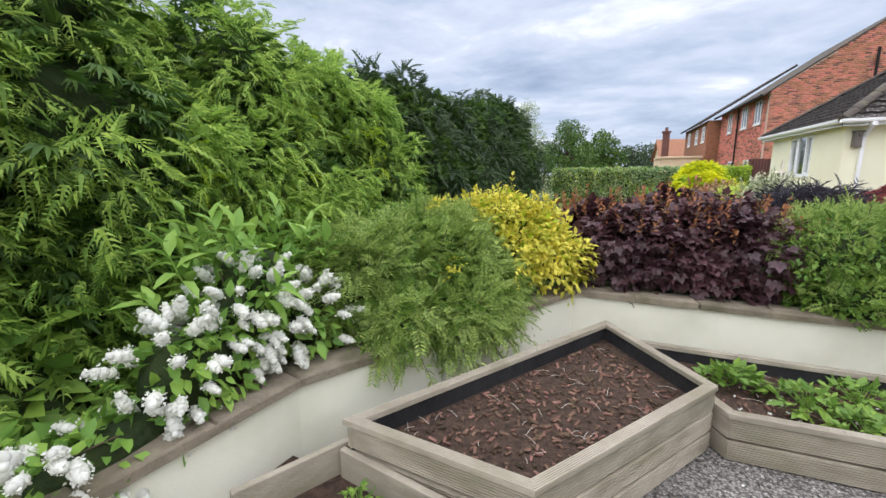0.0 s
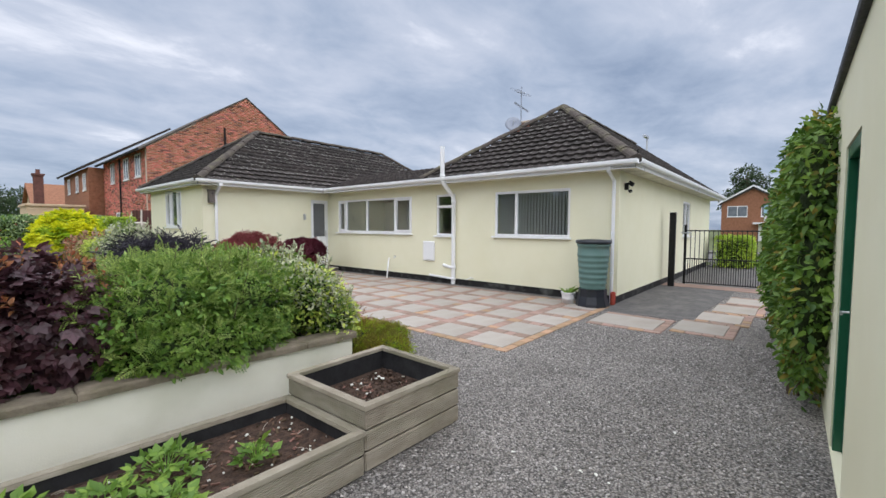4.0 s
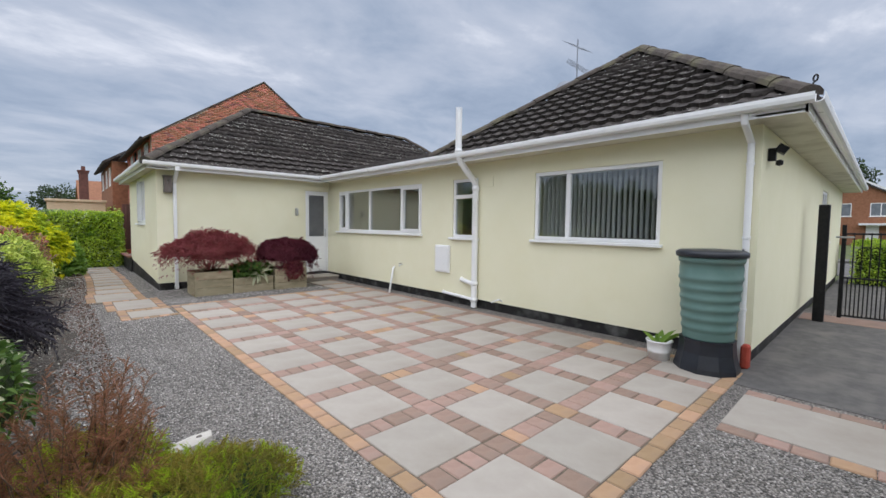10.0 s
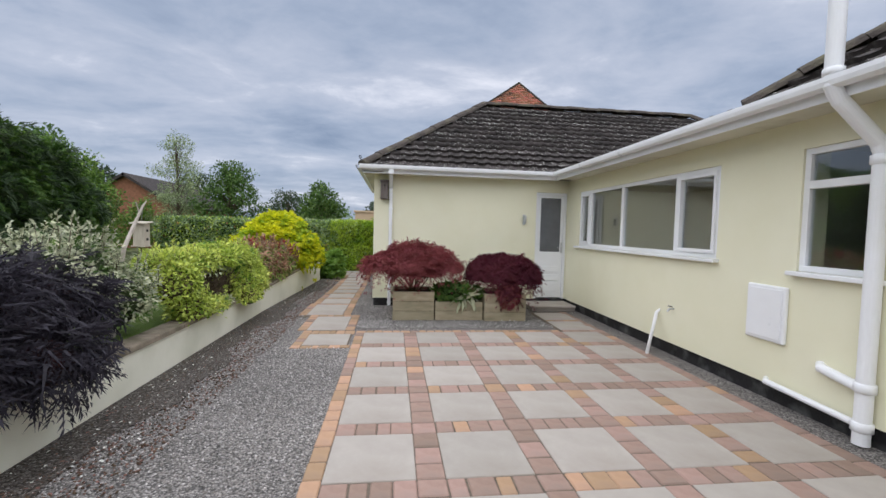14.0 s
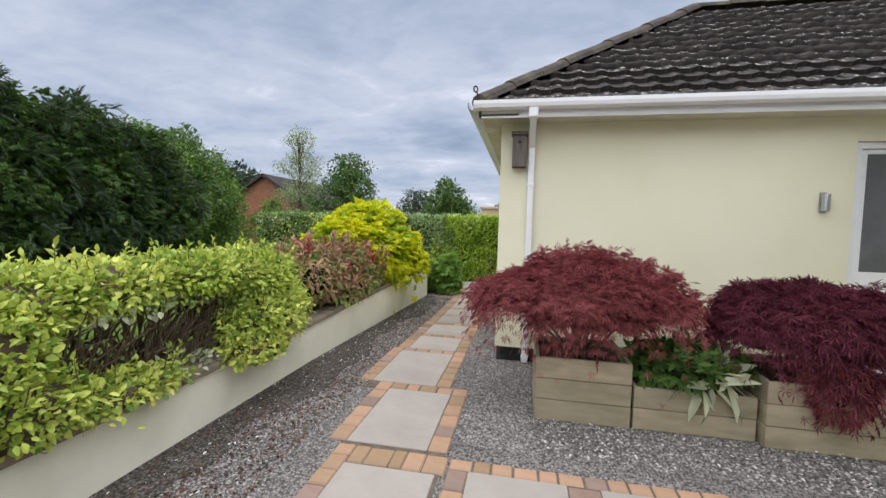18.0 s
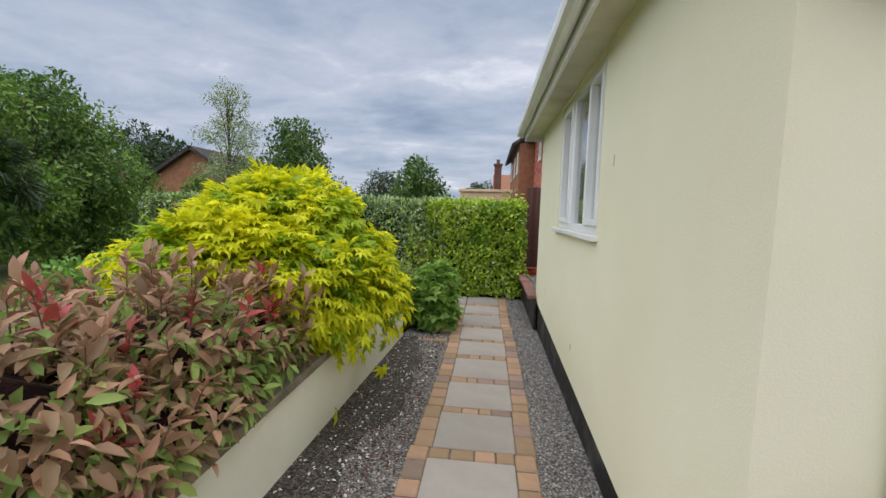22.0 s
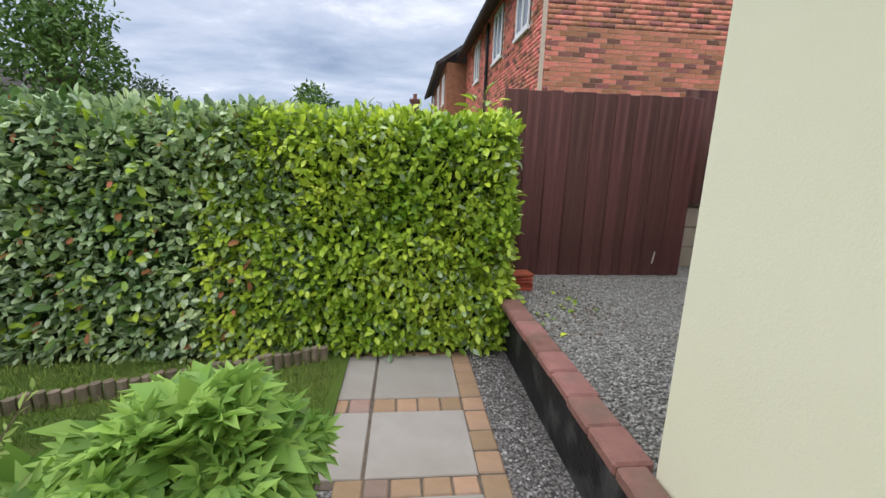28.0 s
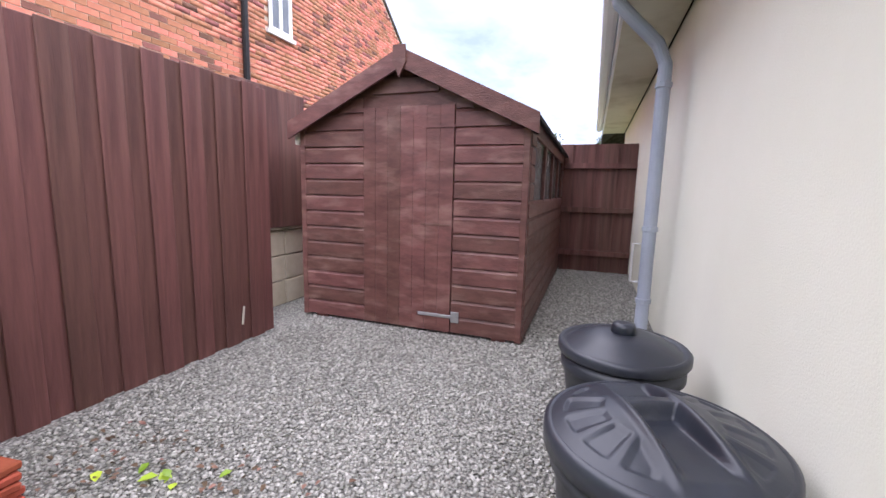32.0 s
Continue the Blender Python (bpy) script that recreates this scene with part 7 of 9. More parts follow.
# ---- water butt, bucket ----
wb = thing("water_butt", "ribbed dark green plastic water butt on a black stand", "water butt")
bx, by = 8.50, 2.90
prof = [(0.235, 0.34), (0.24, 0.36)]
for k in range(6):
    z = 0.42 + k * 0.105
    r = 0.240 + 0.05 * (k / 6)
    prof += [(r, z), (r + 0.004, z + 0.020), (r + 0.013, z + 0.030), (r + 0.014, z + 0.062), (r + 0.006, z + 0.075)]
prof += [(0.292, 1.09), (0.285, 1.15), (0.30, 1.155), (0.31, 1.22)]
part("barrel", Mesh().lathe(bx, by, prof, 40), BUTT, wb, smooth=True)
part("lid", Mesh().lathe(bx, by, [(0.325, 1.215), (0.332, 1.225), (0.332, 1.265), (0.30, 1.285), (0.05, 1.30)], 40), BLACKP, wb, "black plastic lid", smooth=True)
part("stand", Mesh().lathe(bx, by, [(0.31, 0.0), (0.305, 0.06), (0.27, 0.20), (0.262, 0.30), (0.265, 0.345)], 10), BLACKP, wb, "black plastic stand")
part("hose", Mesh().tube([(bx + 0.31, by - 0.05, 1.16), (bx + 0.42, by - 0.12, 1.17), (MX - 0.10, 2.74, 1.20), (MX - 0.06, 2.69, 1.30)], 0.018, 8), BLACKP, wb)
can = thing("bucket", "small pale plastic bucket by the water butt", "bucket")
part("body", Mesh().lathe(8.44, 3.36, [(0.105, 0.0), (0.118, 0.10), (0.124, 0.105), (0.122, 0.115), (0.132, 0.21), (0.142, 0.215), (0.142, 0.232), (0.13, 0.232), (0.11, 0.02)], 24), UPVC, can, smooth=True)
part("plant", leaf_mesh("plant", np.array([(8.44, 3.36, 0.14)] * 5), np.array([(math.cos(k * 1.3), math.sin(k * 1.3), 1.2) for k in range(5)]), 0.26, NARROW, L_MID, 8, loose=0.2), None, can)
solid("red_can", Mesh().cbox(8.78, 2.58, 0.0, 8.90, 2.66, 0.26, 0.02), TERRA, "small red plastic can behind the water butt", "can")

# ---- gate ----
gate = thing("metal_gate", "black wrought-iron driveway gate of upright bars", "gate")
gx0, gy0, gx1, gy1 = 12.95, 2.10, 13.25, -1.75
for k in range(40):
    t = k / 39
    x, y = gx0 + (gx1 - gx0) * t, gy0 + (gy1 - gy0) * t
    part("bar", Mesh().tube([(x, y, 0.09), (x, y, 1.47)], 0.009, 6), IRON, gate)
    if t < 1:
        x2, y2 = x + (gx1 - gx0) / 78, y + (gy1 - gy0) / 78
        part("short_bar", Mesh().tube([(x2, y2, 0.09), (x2, y2, 0.72)], 0.008, 6), IRON, gate)
for z in (0.09, 0.72, 1.45):
    part("rail", Mesh().tube([(gx0, gy0, z), (gx1, gy1, z)], 0.016, 6), IRON, gate)
part("stile", Mesh().cbox(gx0 - 0.03, gy0 - 0.005, 0.05, gx0 + 0.03, gy0 + 0.05, 1.60, 0.006), IRON, gate)
solid("gate_post", Mesh().cbox(12.5, 2.28, 0, 12.62, 2.42, 1.92, 0.008), IRON, "square black timber gate post", "post")
part("bolt", Mesh().cbox(gx0 - 0.04, gy0 - 0.10, 1.38, gx0, gy0 + 0.12, 1.41, 0.004), STEEL, gate)

# ---- vine on the garage ----
shrub("garage_creeper", "tall evergreen creeper growing up the garage wall", (5.5, -0.1, 0.0), [(5.25, -0.18, 0.95, 0.5, 0.24, 0.80), (6.0, -0.14, 1.2, 0.75, 0.28, 1.1), (6.9, -0.10, 1.25, 0.8, 0.32, 1.1), (7.9, -0.06, 1.25, 0.85, 0.34, 1.1), (5.35, -0.2, 1.9, 0.5, 0.22, 0.62), (6.1, -0.16, 2.1, 0.6, 0.24, 0.5)],
      [("leaf", L_MID, 10000, 0.075, OVAL, dict(depth=0.3, lump=0.16, hang=0.5, loose=0.7, low=-1)), ("dry_leaf", L_HEATHER, 1400, 0.07, OVAL, dict(depth=0.2, hang=0.6, low=-1)), ("shade_leaf", L_DEEP, 3000, 0.08, OVAL, dict(depth=0.4, low=-1))], category="climber", seed=34)

# ---- back yard: fence, shed, bins ----
fence = thing("timber_fence", "tall fence of maroon-stained vertical boards", "fence")
for k in range(18):
    x = 4.99 + k * 0.1035
    part("board", Mesh().cbox(-0.058, -0.005, 0, 0.058, 0.005, 1.69 + 0.006 * math.sin(k * 2.1), 0.003), MAROON, fence).matrix_basis = pose(x + 0.052, 19.72 + (0.016 if k % 2 else 0), 0.415, 0, 0, 0)
for z in (0.75, 1.75):
    part("rail", Mesh().box(5.0, 19.737, z, 6.84, 19.79, z + 0.09), MAROON, fence)
part("scar", Mesh().cbox(-0.006, -0.012, -0.06, 0.006, 0.0, 0.06, 0.002), DRIFT, fence, "splintered pale scar").matrix_basis = pose(6.56, 19.712, 0.60, 0, 8, 0)
side = thing("fence_side_board", "maroon board closing the gap beside the shed", "fence")
part("board", Mesh().cbox(6.95, 20.12, 1.10, 7.75, 20.15, 2.25, 0.004), MAROON, side)
block = thing("block_wall", "pale concrete block wall behind the fence", "wall")
for j in range(3):
    for k in range(3):
        part("block", Mesh().cbox(6.62 + k * 0.44, 20.16, 0.395 + j * 0.225, 6.62 + k * 0.44 + 0.43, 20.28, 0.395 + j * 0.225 + 0.215, 0.006), CREAM_BLOCK, block)
for j in range(2):
    part("cap", Mesh().cbox(6.6 + j * 0.6, 20.13, 1.072, 6.6 + j * 0.6 + 0.59, 20.32, 1.10, 0.006), COPING, block)

shed = thing("garden_shed", "maroon-stained timber apex shed with shiplap boards", "shed")
SX, S0, S1, SZ, SE, SA, SL = 7.30, 18.00, 19.78, 0.42, 1.94, 2.37, 10.35
sm = (S0 + S1) / 2
bh = 0.122
n = int((SA - SZ) / bh) + 1
for j in range(n):
    z0, z1 = SZ + j * bh, SZ + (j + 1) * bh - 0.004

    def half(z):
        return (S1 - S0) / 2 if z < SE else max(0.0, (S1 - S0) / 2 * (SA - z) / (SA - SE))

    for lo, hi in ((S0, 18.50), (19.225, S1)):
        a, b = max(lo, sm - half(z1)), min(hi, sm + half(z1))
        if z0 >= 2.04:
            a, b = (sm - half(z1), sm + half(z1)) if lo == S0 else (0, 0)
        if b - a > 0.03:
            v = [(SX - 0.018, a, z0 + 0.002), (SX - 0.018, a, z1 - 0.020), (SX - 0.004, a, z1), (SX, a, z1), (SX, a, z0), (SX - 0.018, b, z0 + 0.002), (SX - 0.018, b, z1 - 0.020), (SX - 0.004, b, z1), (SX, b, z1), (SX, b, z0)]
            part("board", Mesh().add(v, [(0, 1, 2, 3, 4), (9, 8, 7, 6, 5)] + [(q, q + 5, (q + 1) % 5 + 5, (q + 1) % 5) for q in range(5)]), MAROON_S, shed)
    if z1 < SE + 0.05:
        segs = [(SX + 0.02, SL)] if not 1.35 < z0 < 1.84 else [(SX + 0.02, SX + 0.22), (SL - 0.25, SL)]
        for a, b in segs:
            v = [(a, S0 - 0.018, z0 + 0.002), (a, S0 - 0.018, z1 - 0.020), (a, S0 - 0.004, z1), (a, S0, z1), (a, S0, z0), (b, S0 - 0.018, z0 + 0.002), (b, S0 - 0.018, z1 - 0.020), (b, S0 - 0.004, z1), (b, S0, z1), (b, S0, z0)]
            part("board", Mesh().add(v, [(4, 3, 2, 1, 0), (5, 6, 7, 8, 9)] + [((q + 1) % 5, (q + 1) % 5 + 5, q + 5, q) for q in range(5)]), MAROON_S, shed)
part("gable_backing", Mesh().add([(SX + 0.002, S0, SE), (SX + 0.002, S1, SE), (SX + 0.002, sm, SA), (SX + 0.02, S0, SE), (SX + 0.02, S1, SE), (SX + 0.02, sm, SA)], [(2, 1, 0), (3, 4, 5), (0, 3, 5, 2), (1, 2, 5, 4), (0, 1, 4, 3)]), MAROON_S, shed)
part("backing", Mesh().box(SX + 0.002, S0 + 0.003, SZ, SX + 0.02, S1, SE).box(SX + 0.02, S1 - 0.02, SZ, SL, S1, SE).box(SL - 0.02, S0, SZ, SL, S1 - 0.02, SE), MAROON_S, shed)
for y in (S0 - 0.012, S1 - 0.03):
    part("corner_trim", Mesh().cbox(SX - 0.022, y, SZ - 0.01, SX + 0.03, y + 0.045, SE, 0.003), MAROON_S, shed)
for k in range(4):
    x = SX + 0.25 + k * 0.68
    part("window_pane", Mesh().box(x, S0 + 0.012, 1.36, x + 0.62, S0 + 0.018, 1.83), FROST, shed, "dusty window pane")
    part("window_bar", Mesh().cbox(x + 0.62, S0 - 0.016, 1.34, x + 0.68, S0 + 0.01, 1.86, 0.003), MAROON_S, shed)
part("window_head", Mesh().cbox(SX + 0.02, S0 - 0.018, 1.835, SL, S0 + 0.012, SE + 0.02, 0.003), MAROON_S, shed)
sd = part("shed_door", Mesh(), MAROON_S, shed, "ledged plank door")
for k in range(7):
    y = 18.51 + k * 0.1017
    part("plank", Mesh().cbox(SX - 0.024, y, 0.42, SX - 0.004, y + 0.1008, 2.035, 0.0015), MAROON_S, sd)
part("hinge", Mesh().cbox(SX - 0.03, 18.44, 0.50, SX - 0.024, 18.50, 0.58, 0.001).cbox(SX - 0.03, 18.50, 0.528, SX - 0.025, 18.76, 0.552, 0.001), STEEL, sd, "pale steel strap hinge")
part("hinge", Mesh().cbox(SX - 0.03, 18.50, 1.88, SX - 0.025, 18.74, 1.90, 0.001), MAROON_S, sd)
part("ledge", Mesh().cbox(SX - 0.03, 18.52, 1.20, SX - 0.024, 18.75, 1.215, 0.002), MAROON_S, sd)
for s in (-1, 1):
    ov = 0.07
    y_out = sm + s * ((S1 - S0) / 2 + ov)
    z_out = SE - (SA - SE) / ((S1 - S0) / 2) * ov
    pl = [(SX - 0.09, sm, SA + 0.03), (SL + 0.06, sm, SA + 0.03), (SL + 0.06, y_out, z_out + 0.03), (SX - 0.09, y_out, z_out + 0.03)]
    part("roof", Mesh().slab_poly(pl if s < 0 else pl[::-1], (0, s * 0.43, 0.9), 0.02), LINER, shed, "grey mineral felt roof")
    v = [(SX - 0.10, sm, SA + 0.04), (SX - 0.10, y_out, z_out + 0.04), (SX - 0.10, y_out, z_out - 0.09), (SX - 0.10, sm, SA - 0.09)]
    w = [(x + 0.02, y, z) for x, y, z in v]
    part("barge_board", Mesh().add(v + w, [(0, 1, 2, 3) if s > 0 else (3, 2, 1, 0), (7, 6, 5, 4) if s > 0 else (4, 5, 6, 7), (0, 4, 5, 1), (1, 5, 6, 2), (2, 6, 7, 3), (3, 7, 4, 0)]), MAROON_S, shed)
part("finial", Mesh().add([(SX - 0.115, sm - 0.045, SA + 0.05), (SX - 0.115, sm + 0.045, SA + 0.05), (SX - 0.115, sm + 0.05, SA - 0.06), (SX - 0.115, sm, SA - 0.16), (SX - 0.115, sm - 0.05, SA - 0.06), (SX - 0.10, sm - 0.045, SA + 0.05), (SX - 0.10, sm + 0.045, SA + 0.05), (SX - 0.10, sm + 0.05, SA - 0.06), (SX - 0.10, sm, SA - 0.16), (SX - 0.10, sm - 0.05, SA - 0.06)],
                          [(4, 3, 2, 1, 0), (5, 6, 7, 8, 9)] + [(k, (k + 1) % 5, 5 + (k + 1) % 5, 5 + k) for k in range(5)]), MAROON_S, shed)
part("bearer", Mesh().box(SX, S0 + 0.1, 0.395, SL, S0 + 0.2, 0.42).box(SX, S1 - 0.2, 0.395, SL, S1 - 0.1, 0.42), MAROON_S, shed)
solid("sensor_tag", Mesh().cbox(7.26, 19.80, 1.78, 7.30, 19.83, 1.88, 0.004), DRIFT, "small pale box on the shed corner", "box")

bf = thing("rear_fence", "dark maroon fence with horizontal rails behind the shed", "fence")
for k in range(8):
    y = 17.04 + k * 0.14
    part("board", Mesh().cbox(10.42 + 0.021 * (k % 2), y - 0.012, 0.40, 10.44 + 0.021 * (k % 2), y + 0.15, 2.10, 0.003), MAROON, bf)
for z in (0.62, 1.20, 1.78):
    part("rail", Mesh().cbox(10.37, 17.03, z, 10.42, 18.15, z + 0.07, 0.004), MAROON, bf)
downpipe([(7.45, WY1 + 0.46, 2.72), (7.45, WY1 + 0.44, 2.62), (7.45, WY1 + 0.38, 2.55), (7.45, WY1 + 0.20, 2.36), (7.45, WY1 + 0.15, 2.24), (7.45, WY1 + 0.15, 0.40)], GREYP, 0.04, (1.22, 2.1, 0.75))
solid("grab_rail", Mesh().tube([(9.2, WY1, 0.95), (9.2, WY1 + 0.08, 0.95), (9.2, WY1 + 0.08, 0.55), (9.2, WY1, 0.55)], 0.014, 6), UPVC, "white pipe loop on the rear wall", "pipe")


def moulded_lid(r, m):
    """A domed lid with a sunken grip channel, a bridge across it and shallow panels either side."""
    def step(v, a, b):
        t = min(1.0, max(0.0, (v - a) / (b - a)))
        return t * t * (3 - 2 * t)

    def height(x, y):
        d = math.hypot(x, y)
        dome = 0.008 + 0.056 * (1 - (d / r) ** 2)
        a = math.degrees(math.atan2(y, abs(x))) / 26.0
        panel = step(d, r * 0.50, r * 0.53) * (1 - step(d, r * 0.84, r * 0.87)) * step(0.36 - abs(a - round(a)), 0.0, 0.07) * step(abs(x), r * 0.36, r * 0.40)
        dome -= 0.006 * panel
        dome += 0.009 * math.exp(-(((abs(x) - 0.072) / 0.010) ** 2)) * (1 - step(abs(y), r * 0.80, r * 0.92))
        well = (1 - step(abs(x), 0.046, 0.062)) * (1 - step(abs(y), r * 0.78, r * 0.88))
        bridge = 1 - step(abs(y - r * 0.22), 0.016, 0.030)
        floor = 0.020 + 0.010 * abs(y) / r
        return dome + well * (1 - bridge) * (floor - dome)

    rings, turns = 44, 160
    v = [(0.0, 0.0, height(0, 0))]
    for i in range(1, rings + 1):
        for j in range(turns):
            q = 2 * math.pi * j / turns
            px, py = r * i / rings * math.cos(q), r * i / rings * math.sin(q)
            v.append((px, py, height(px, py)))
    f = [(0, 1 + j, 1 + (j + 1) % turns) for j in range(turns)]
    for i in range(rings - 1):
        o = 1 + i * turns
        f += [(o + j, o + turns + j, o + turns + (j + 1) % turns, o + (j + 1) % turns) for j in range(turns)]
    return Mesh().add(v, f, m)


def bin_(name, label, x, y, z, r, h, lid):
    top = thing(name, label, "bin", "black bins")
    part("body", Mesh().lathe(x, y, [(r * 0.78, z), (r * 0.80, z + 0.02), (r * 0.90, z + h * 0.6), (r * 0.94, z + h - 0.10), (r * 1.0, z + h - 0.09), (r * 1.0, z + h - 0.05), (r * 0.95, z + h - 0.045), (r * 0.96, z + h)], 40), BLACKP, top, smooth=True)
    lift_z = 0.065 if lid == "knob" else 0.055
    if lid == "knob":
        rim = [(r * 1.03, z + h - 0.03), (r * 1.06, z + h - 0.02), (r * 1.06, z + h + 0.008), (r * 1.02, z + h + 0.018), (r * 0.97, z + h + 0.012), (r * 0.93, z + h + 0.006), (r * 0.90, z + h + 0.010), (r * 0.7, z + h + lift_z * 0.62), (r * 0.4, z + h + lift_z * 0.92), (r * 0.05, z + h + lift_z)]
        l = part("lid", Mesh().lathe(x, y, rim, 48), BLACKP, top, smooth=True)
        part("knob", Mesh().lathe(x, y, [(0.05, z + h + 0.05), (0.046, z + h + 0.09), (0.042, z + h + 0.10), (0.02, z + h + 0.102)], 18), BLACKP, l, smooth=True)
    else:
        l = part("lid", moulded_lid(r, pose(x, y, z + h, 0, 0, -69)), BLACKP, top, smooth=True)
        part("rim", Mesh().lathe(x, y, [(r * 1.02, z + h - 0.05), (r * 1.06, z + h - 0.045), (r * 1.065, z + h - 0.012), (r * 1.055, z + h + 0.004), (r * 1.01, z + h + 0.012), (r * 0.985, z + h + 0.009)], 56), BLACKP, l, smooth=True)
    for s in (-1, 1):
        part("handle", Mesh().tube([(x + s * r * 0.93, y - 0.08, z + h - 0.14), (x + s * (r + 0.03), y - 0.07, z + h - 0.15), (x + s * (r + 0.03), y + 0.07, z + h - 0.15), (x + s * r * 0.93, y + 0.08, z + h - 0.14)], 0.009, 6), BLACKP, top)


bin_("dustbin", "round black plastic dustbin with a grip-handled ribbed lid", 5.56, 17.40, 0.395, 0.25, 0.495, "grip")
bin_("compost_bin", "round black plastic bin with a domed lid and knob", 6.315, 17.43, 0.395, 0.24, 0.435, "knob")
lw = thing("brick_kerb_wall", "low black-painted retaining wall topped with red blocks", "wall", kind="structure")
part("wall_body", Mesh().box(4.922, 16.92, -0.05, 4.949, 17.15, 0.425).box(4.922, 17.15, -0.05, 4.985, 18.95, 0.425), PLINTH, lw)
rk = random.Random(8)
for k in range(9):
    ya = 16.915 + k * 0.215
    part("coping_block", Mesh().cbox(4.835, ya, 0.426, 4.946 if k == 0 else 4.985, ya + 0.208, 0.478 + rk.uniform(-0.004, 0.004), 0.010), RED_COPE, lw).matrix_basis = pose(rk.uniform(-0.006, 0.006), 0, 0)
pots = thing("terracotta_stack", "stack of red terracotta roof pieces by the hedge", "pots")
for k in range(5):
    part("piece", Mesh().cbox(-0.10, -0.08, 0, 0.10, 0.08, 0.028, 0.006), TERRA, pots).matrix_basis = pose(5.12, 19.35, 0.397 + k * 0.03, 0, 0, 8 * math.sin(k * 2))

# ---- bird feeder ----
FEEDER = mat("weathered_feeder", (0.46, 0.41, 0.32), (0.60, 0.55, 0.45), scale=12, rough=0.9, bump=0.5, stretch=(4, 4, 0.6))
bt = thing("bird_table", "pale wooden bird feeder hung on a bleached branch", "bird feeder")
part("branch", Mesh().tube([(2.60, 8.45, 0.42), (2.63, 8.50, 0.95), (2.65, 8.56, 1.30), (2.66, 8.72, 1.55), (2.69, 8.810, 1.74), (2.70, 8.860, 1.80)], [0.026, 0.024, 0.021, 0.017, 0.012, 0.005], 7), DRIFT, bt)
part("twig", Mesh().tube([(2.67, 8.80, 1.65), (2.66, 8.74, 1.78)], [0.011, 0.004], 5), DRIFT, bt)
part("hanger", Mesh().tube([(2.69, 8.810, 1.74), (2.67, 8.820, 1.60)], 0.002, 5), STEEL, bt)
for x0, x1 in ((2.612, 2.624), (2.716, 2.728)):
    part("feeder_side", Mesh().cbox(x0, 8.770, 1.32, x1, 8.870, 1.55, 0.003), FEEDER, bt)
part("feeder_front", Mesh().cbox(2.624, 8.772, 1.32, 2.716, 8.782, 1.55, 0.002), FEEDER, bt)
for z in (1.385, 1.48):
    part("hole", Mesh().cbox(2.7275, 8.802, z - 0.014, 2.7295, 8.838, z + 0.014, 0.001), IRON, bt, "dark feeding hole")
part("feeder_back", Mesh().cbox(2.624, 8.855, 1.32, 2.716, 8.865, 1.55, 0.002), FEEDER, bt)
part("feeder_floor", Mesh().cbox(2.602, 8.750, 1.305, 2.738, 8.880, 1.32, 0.003), FEEDER, bt)
part("feeder_roof", Mesh().cbox(-0.085, -0.07, 0, 0.085, 0.075, 0.014, 0.003, pose(2.67, 8.815, 1.555, 8, 0, 0)), FEEDER, bt)

# ---- conifer hedge and trees ----
def conifer(name, label, x, y, r, h, seed, count, size, skirt, near, mats=(L_CONIFER, L_DEEP)):
    """A clipped cypress: a core coloured as dark shade, fans of foliage in hanging tiers above a bare skirt of that
    core.
    """
    blobs = [(x, y, h * 0.22, r, r, h * 0.26), (x, y, h * 0.5, r * 0.95, r * 0.95, h * 0.28), (x, y, h * 0.78, r * 0.66, r * 0.66, h * 0.22)]
    top = thing(name, label, "conifer", "conifer hedge")
    part("trunk", Mesh().tube([(x, y, 0), (x, y, h * 0.8)], [0.11, 0.03], 7), TWIG, top)
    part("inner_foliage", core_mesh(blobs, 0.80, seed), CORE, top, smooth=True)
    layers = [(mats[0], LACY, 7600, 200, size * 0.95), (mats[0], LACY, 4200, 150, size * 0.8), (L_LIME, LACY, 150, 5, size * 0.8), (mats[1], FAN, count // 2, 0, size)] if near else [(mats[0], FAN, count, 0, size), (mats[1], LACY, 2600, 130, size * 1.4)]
    for k, (mt, shape, n, heads, big) in enumerate(layers):
        if heads:
            p, d = tufts(blobs, heads, n // heads, seed * 7 + k, 0.25, 0.7, 0.26, -0.95, 0.2)
        else:
            p, d = on_blobs(blobs, n, seed * 7 + k, depth=0.2, lump=0.2, low=-0.95)
        keep = p[:, 2] > skirt
        part("foliage", leaf_mesh("foliage", p[keep], d[keep], big, shape, mt, seed * 5 + k, up=0.9, loose=0.42, hang=0.2), None, top)["kind"] = "stuff"


CONI = [(-3.55, -0.6, 1.1, 3.75), (-3.72, 0.9, 1.12, 3.3), (-3.75, 2.5, 1.12, 2.98), (-3.8, 4.1, 1.15, 2.88), (-3.75, 5.8, 1.2, 3.05), (-3.8, 7.5, 1.25, 3.1), (-3.9, 9.3, 1.25, 3.2), (-3.9, 11.1, 1.25, 3.55), (-3.9, 12.9, 1.3, 3.85), (-3.95, 14.6, 1.3, 3.85), (-4.1, 16.3, 1.2, 3.6)]
for k, (x, y, r, h) in enumerate(CONI):
    near = k < 4
    conifer("leylandii", "tall dense green cypress hedge tree", x, y, r, h, 50 + k, 9000 if near else 7000, 0.125 if near else 0.135, 0.1 if near else 0.95, near, (L_CONIFER, L_DEEP) if near else (L_DEEP, L_FAR))
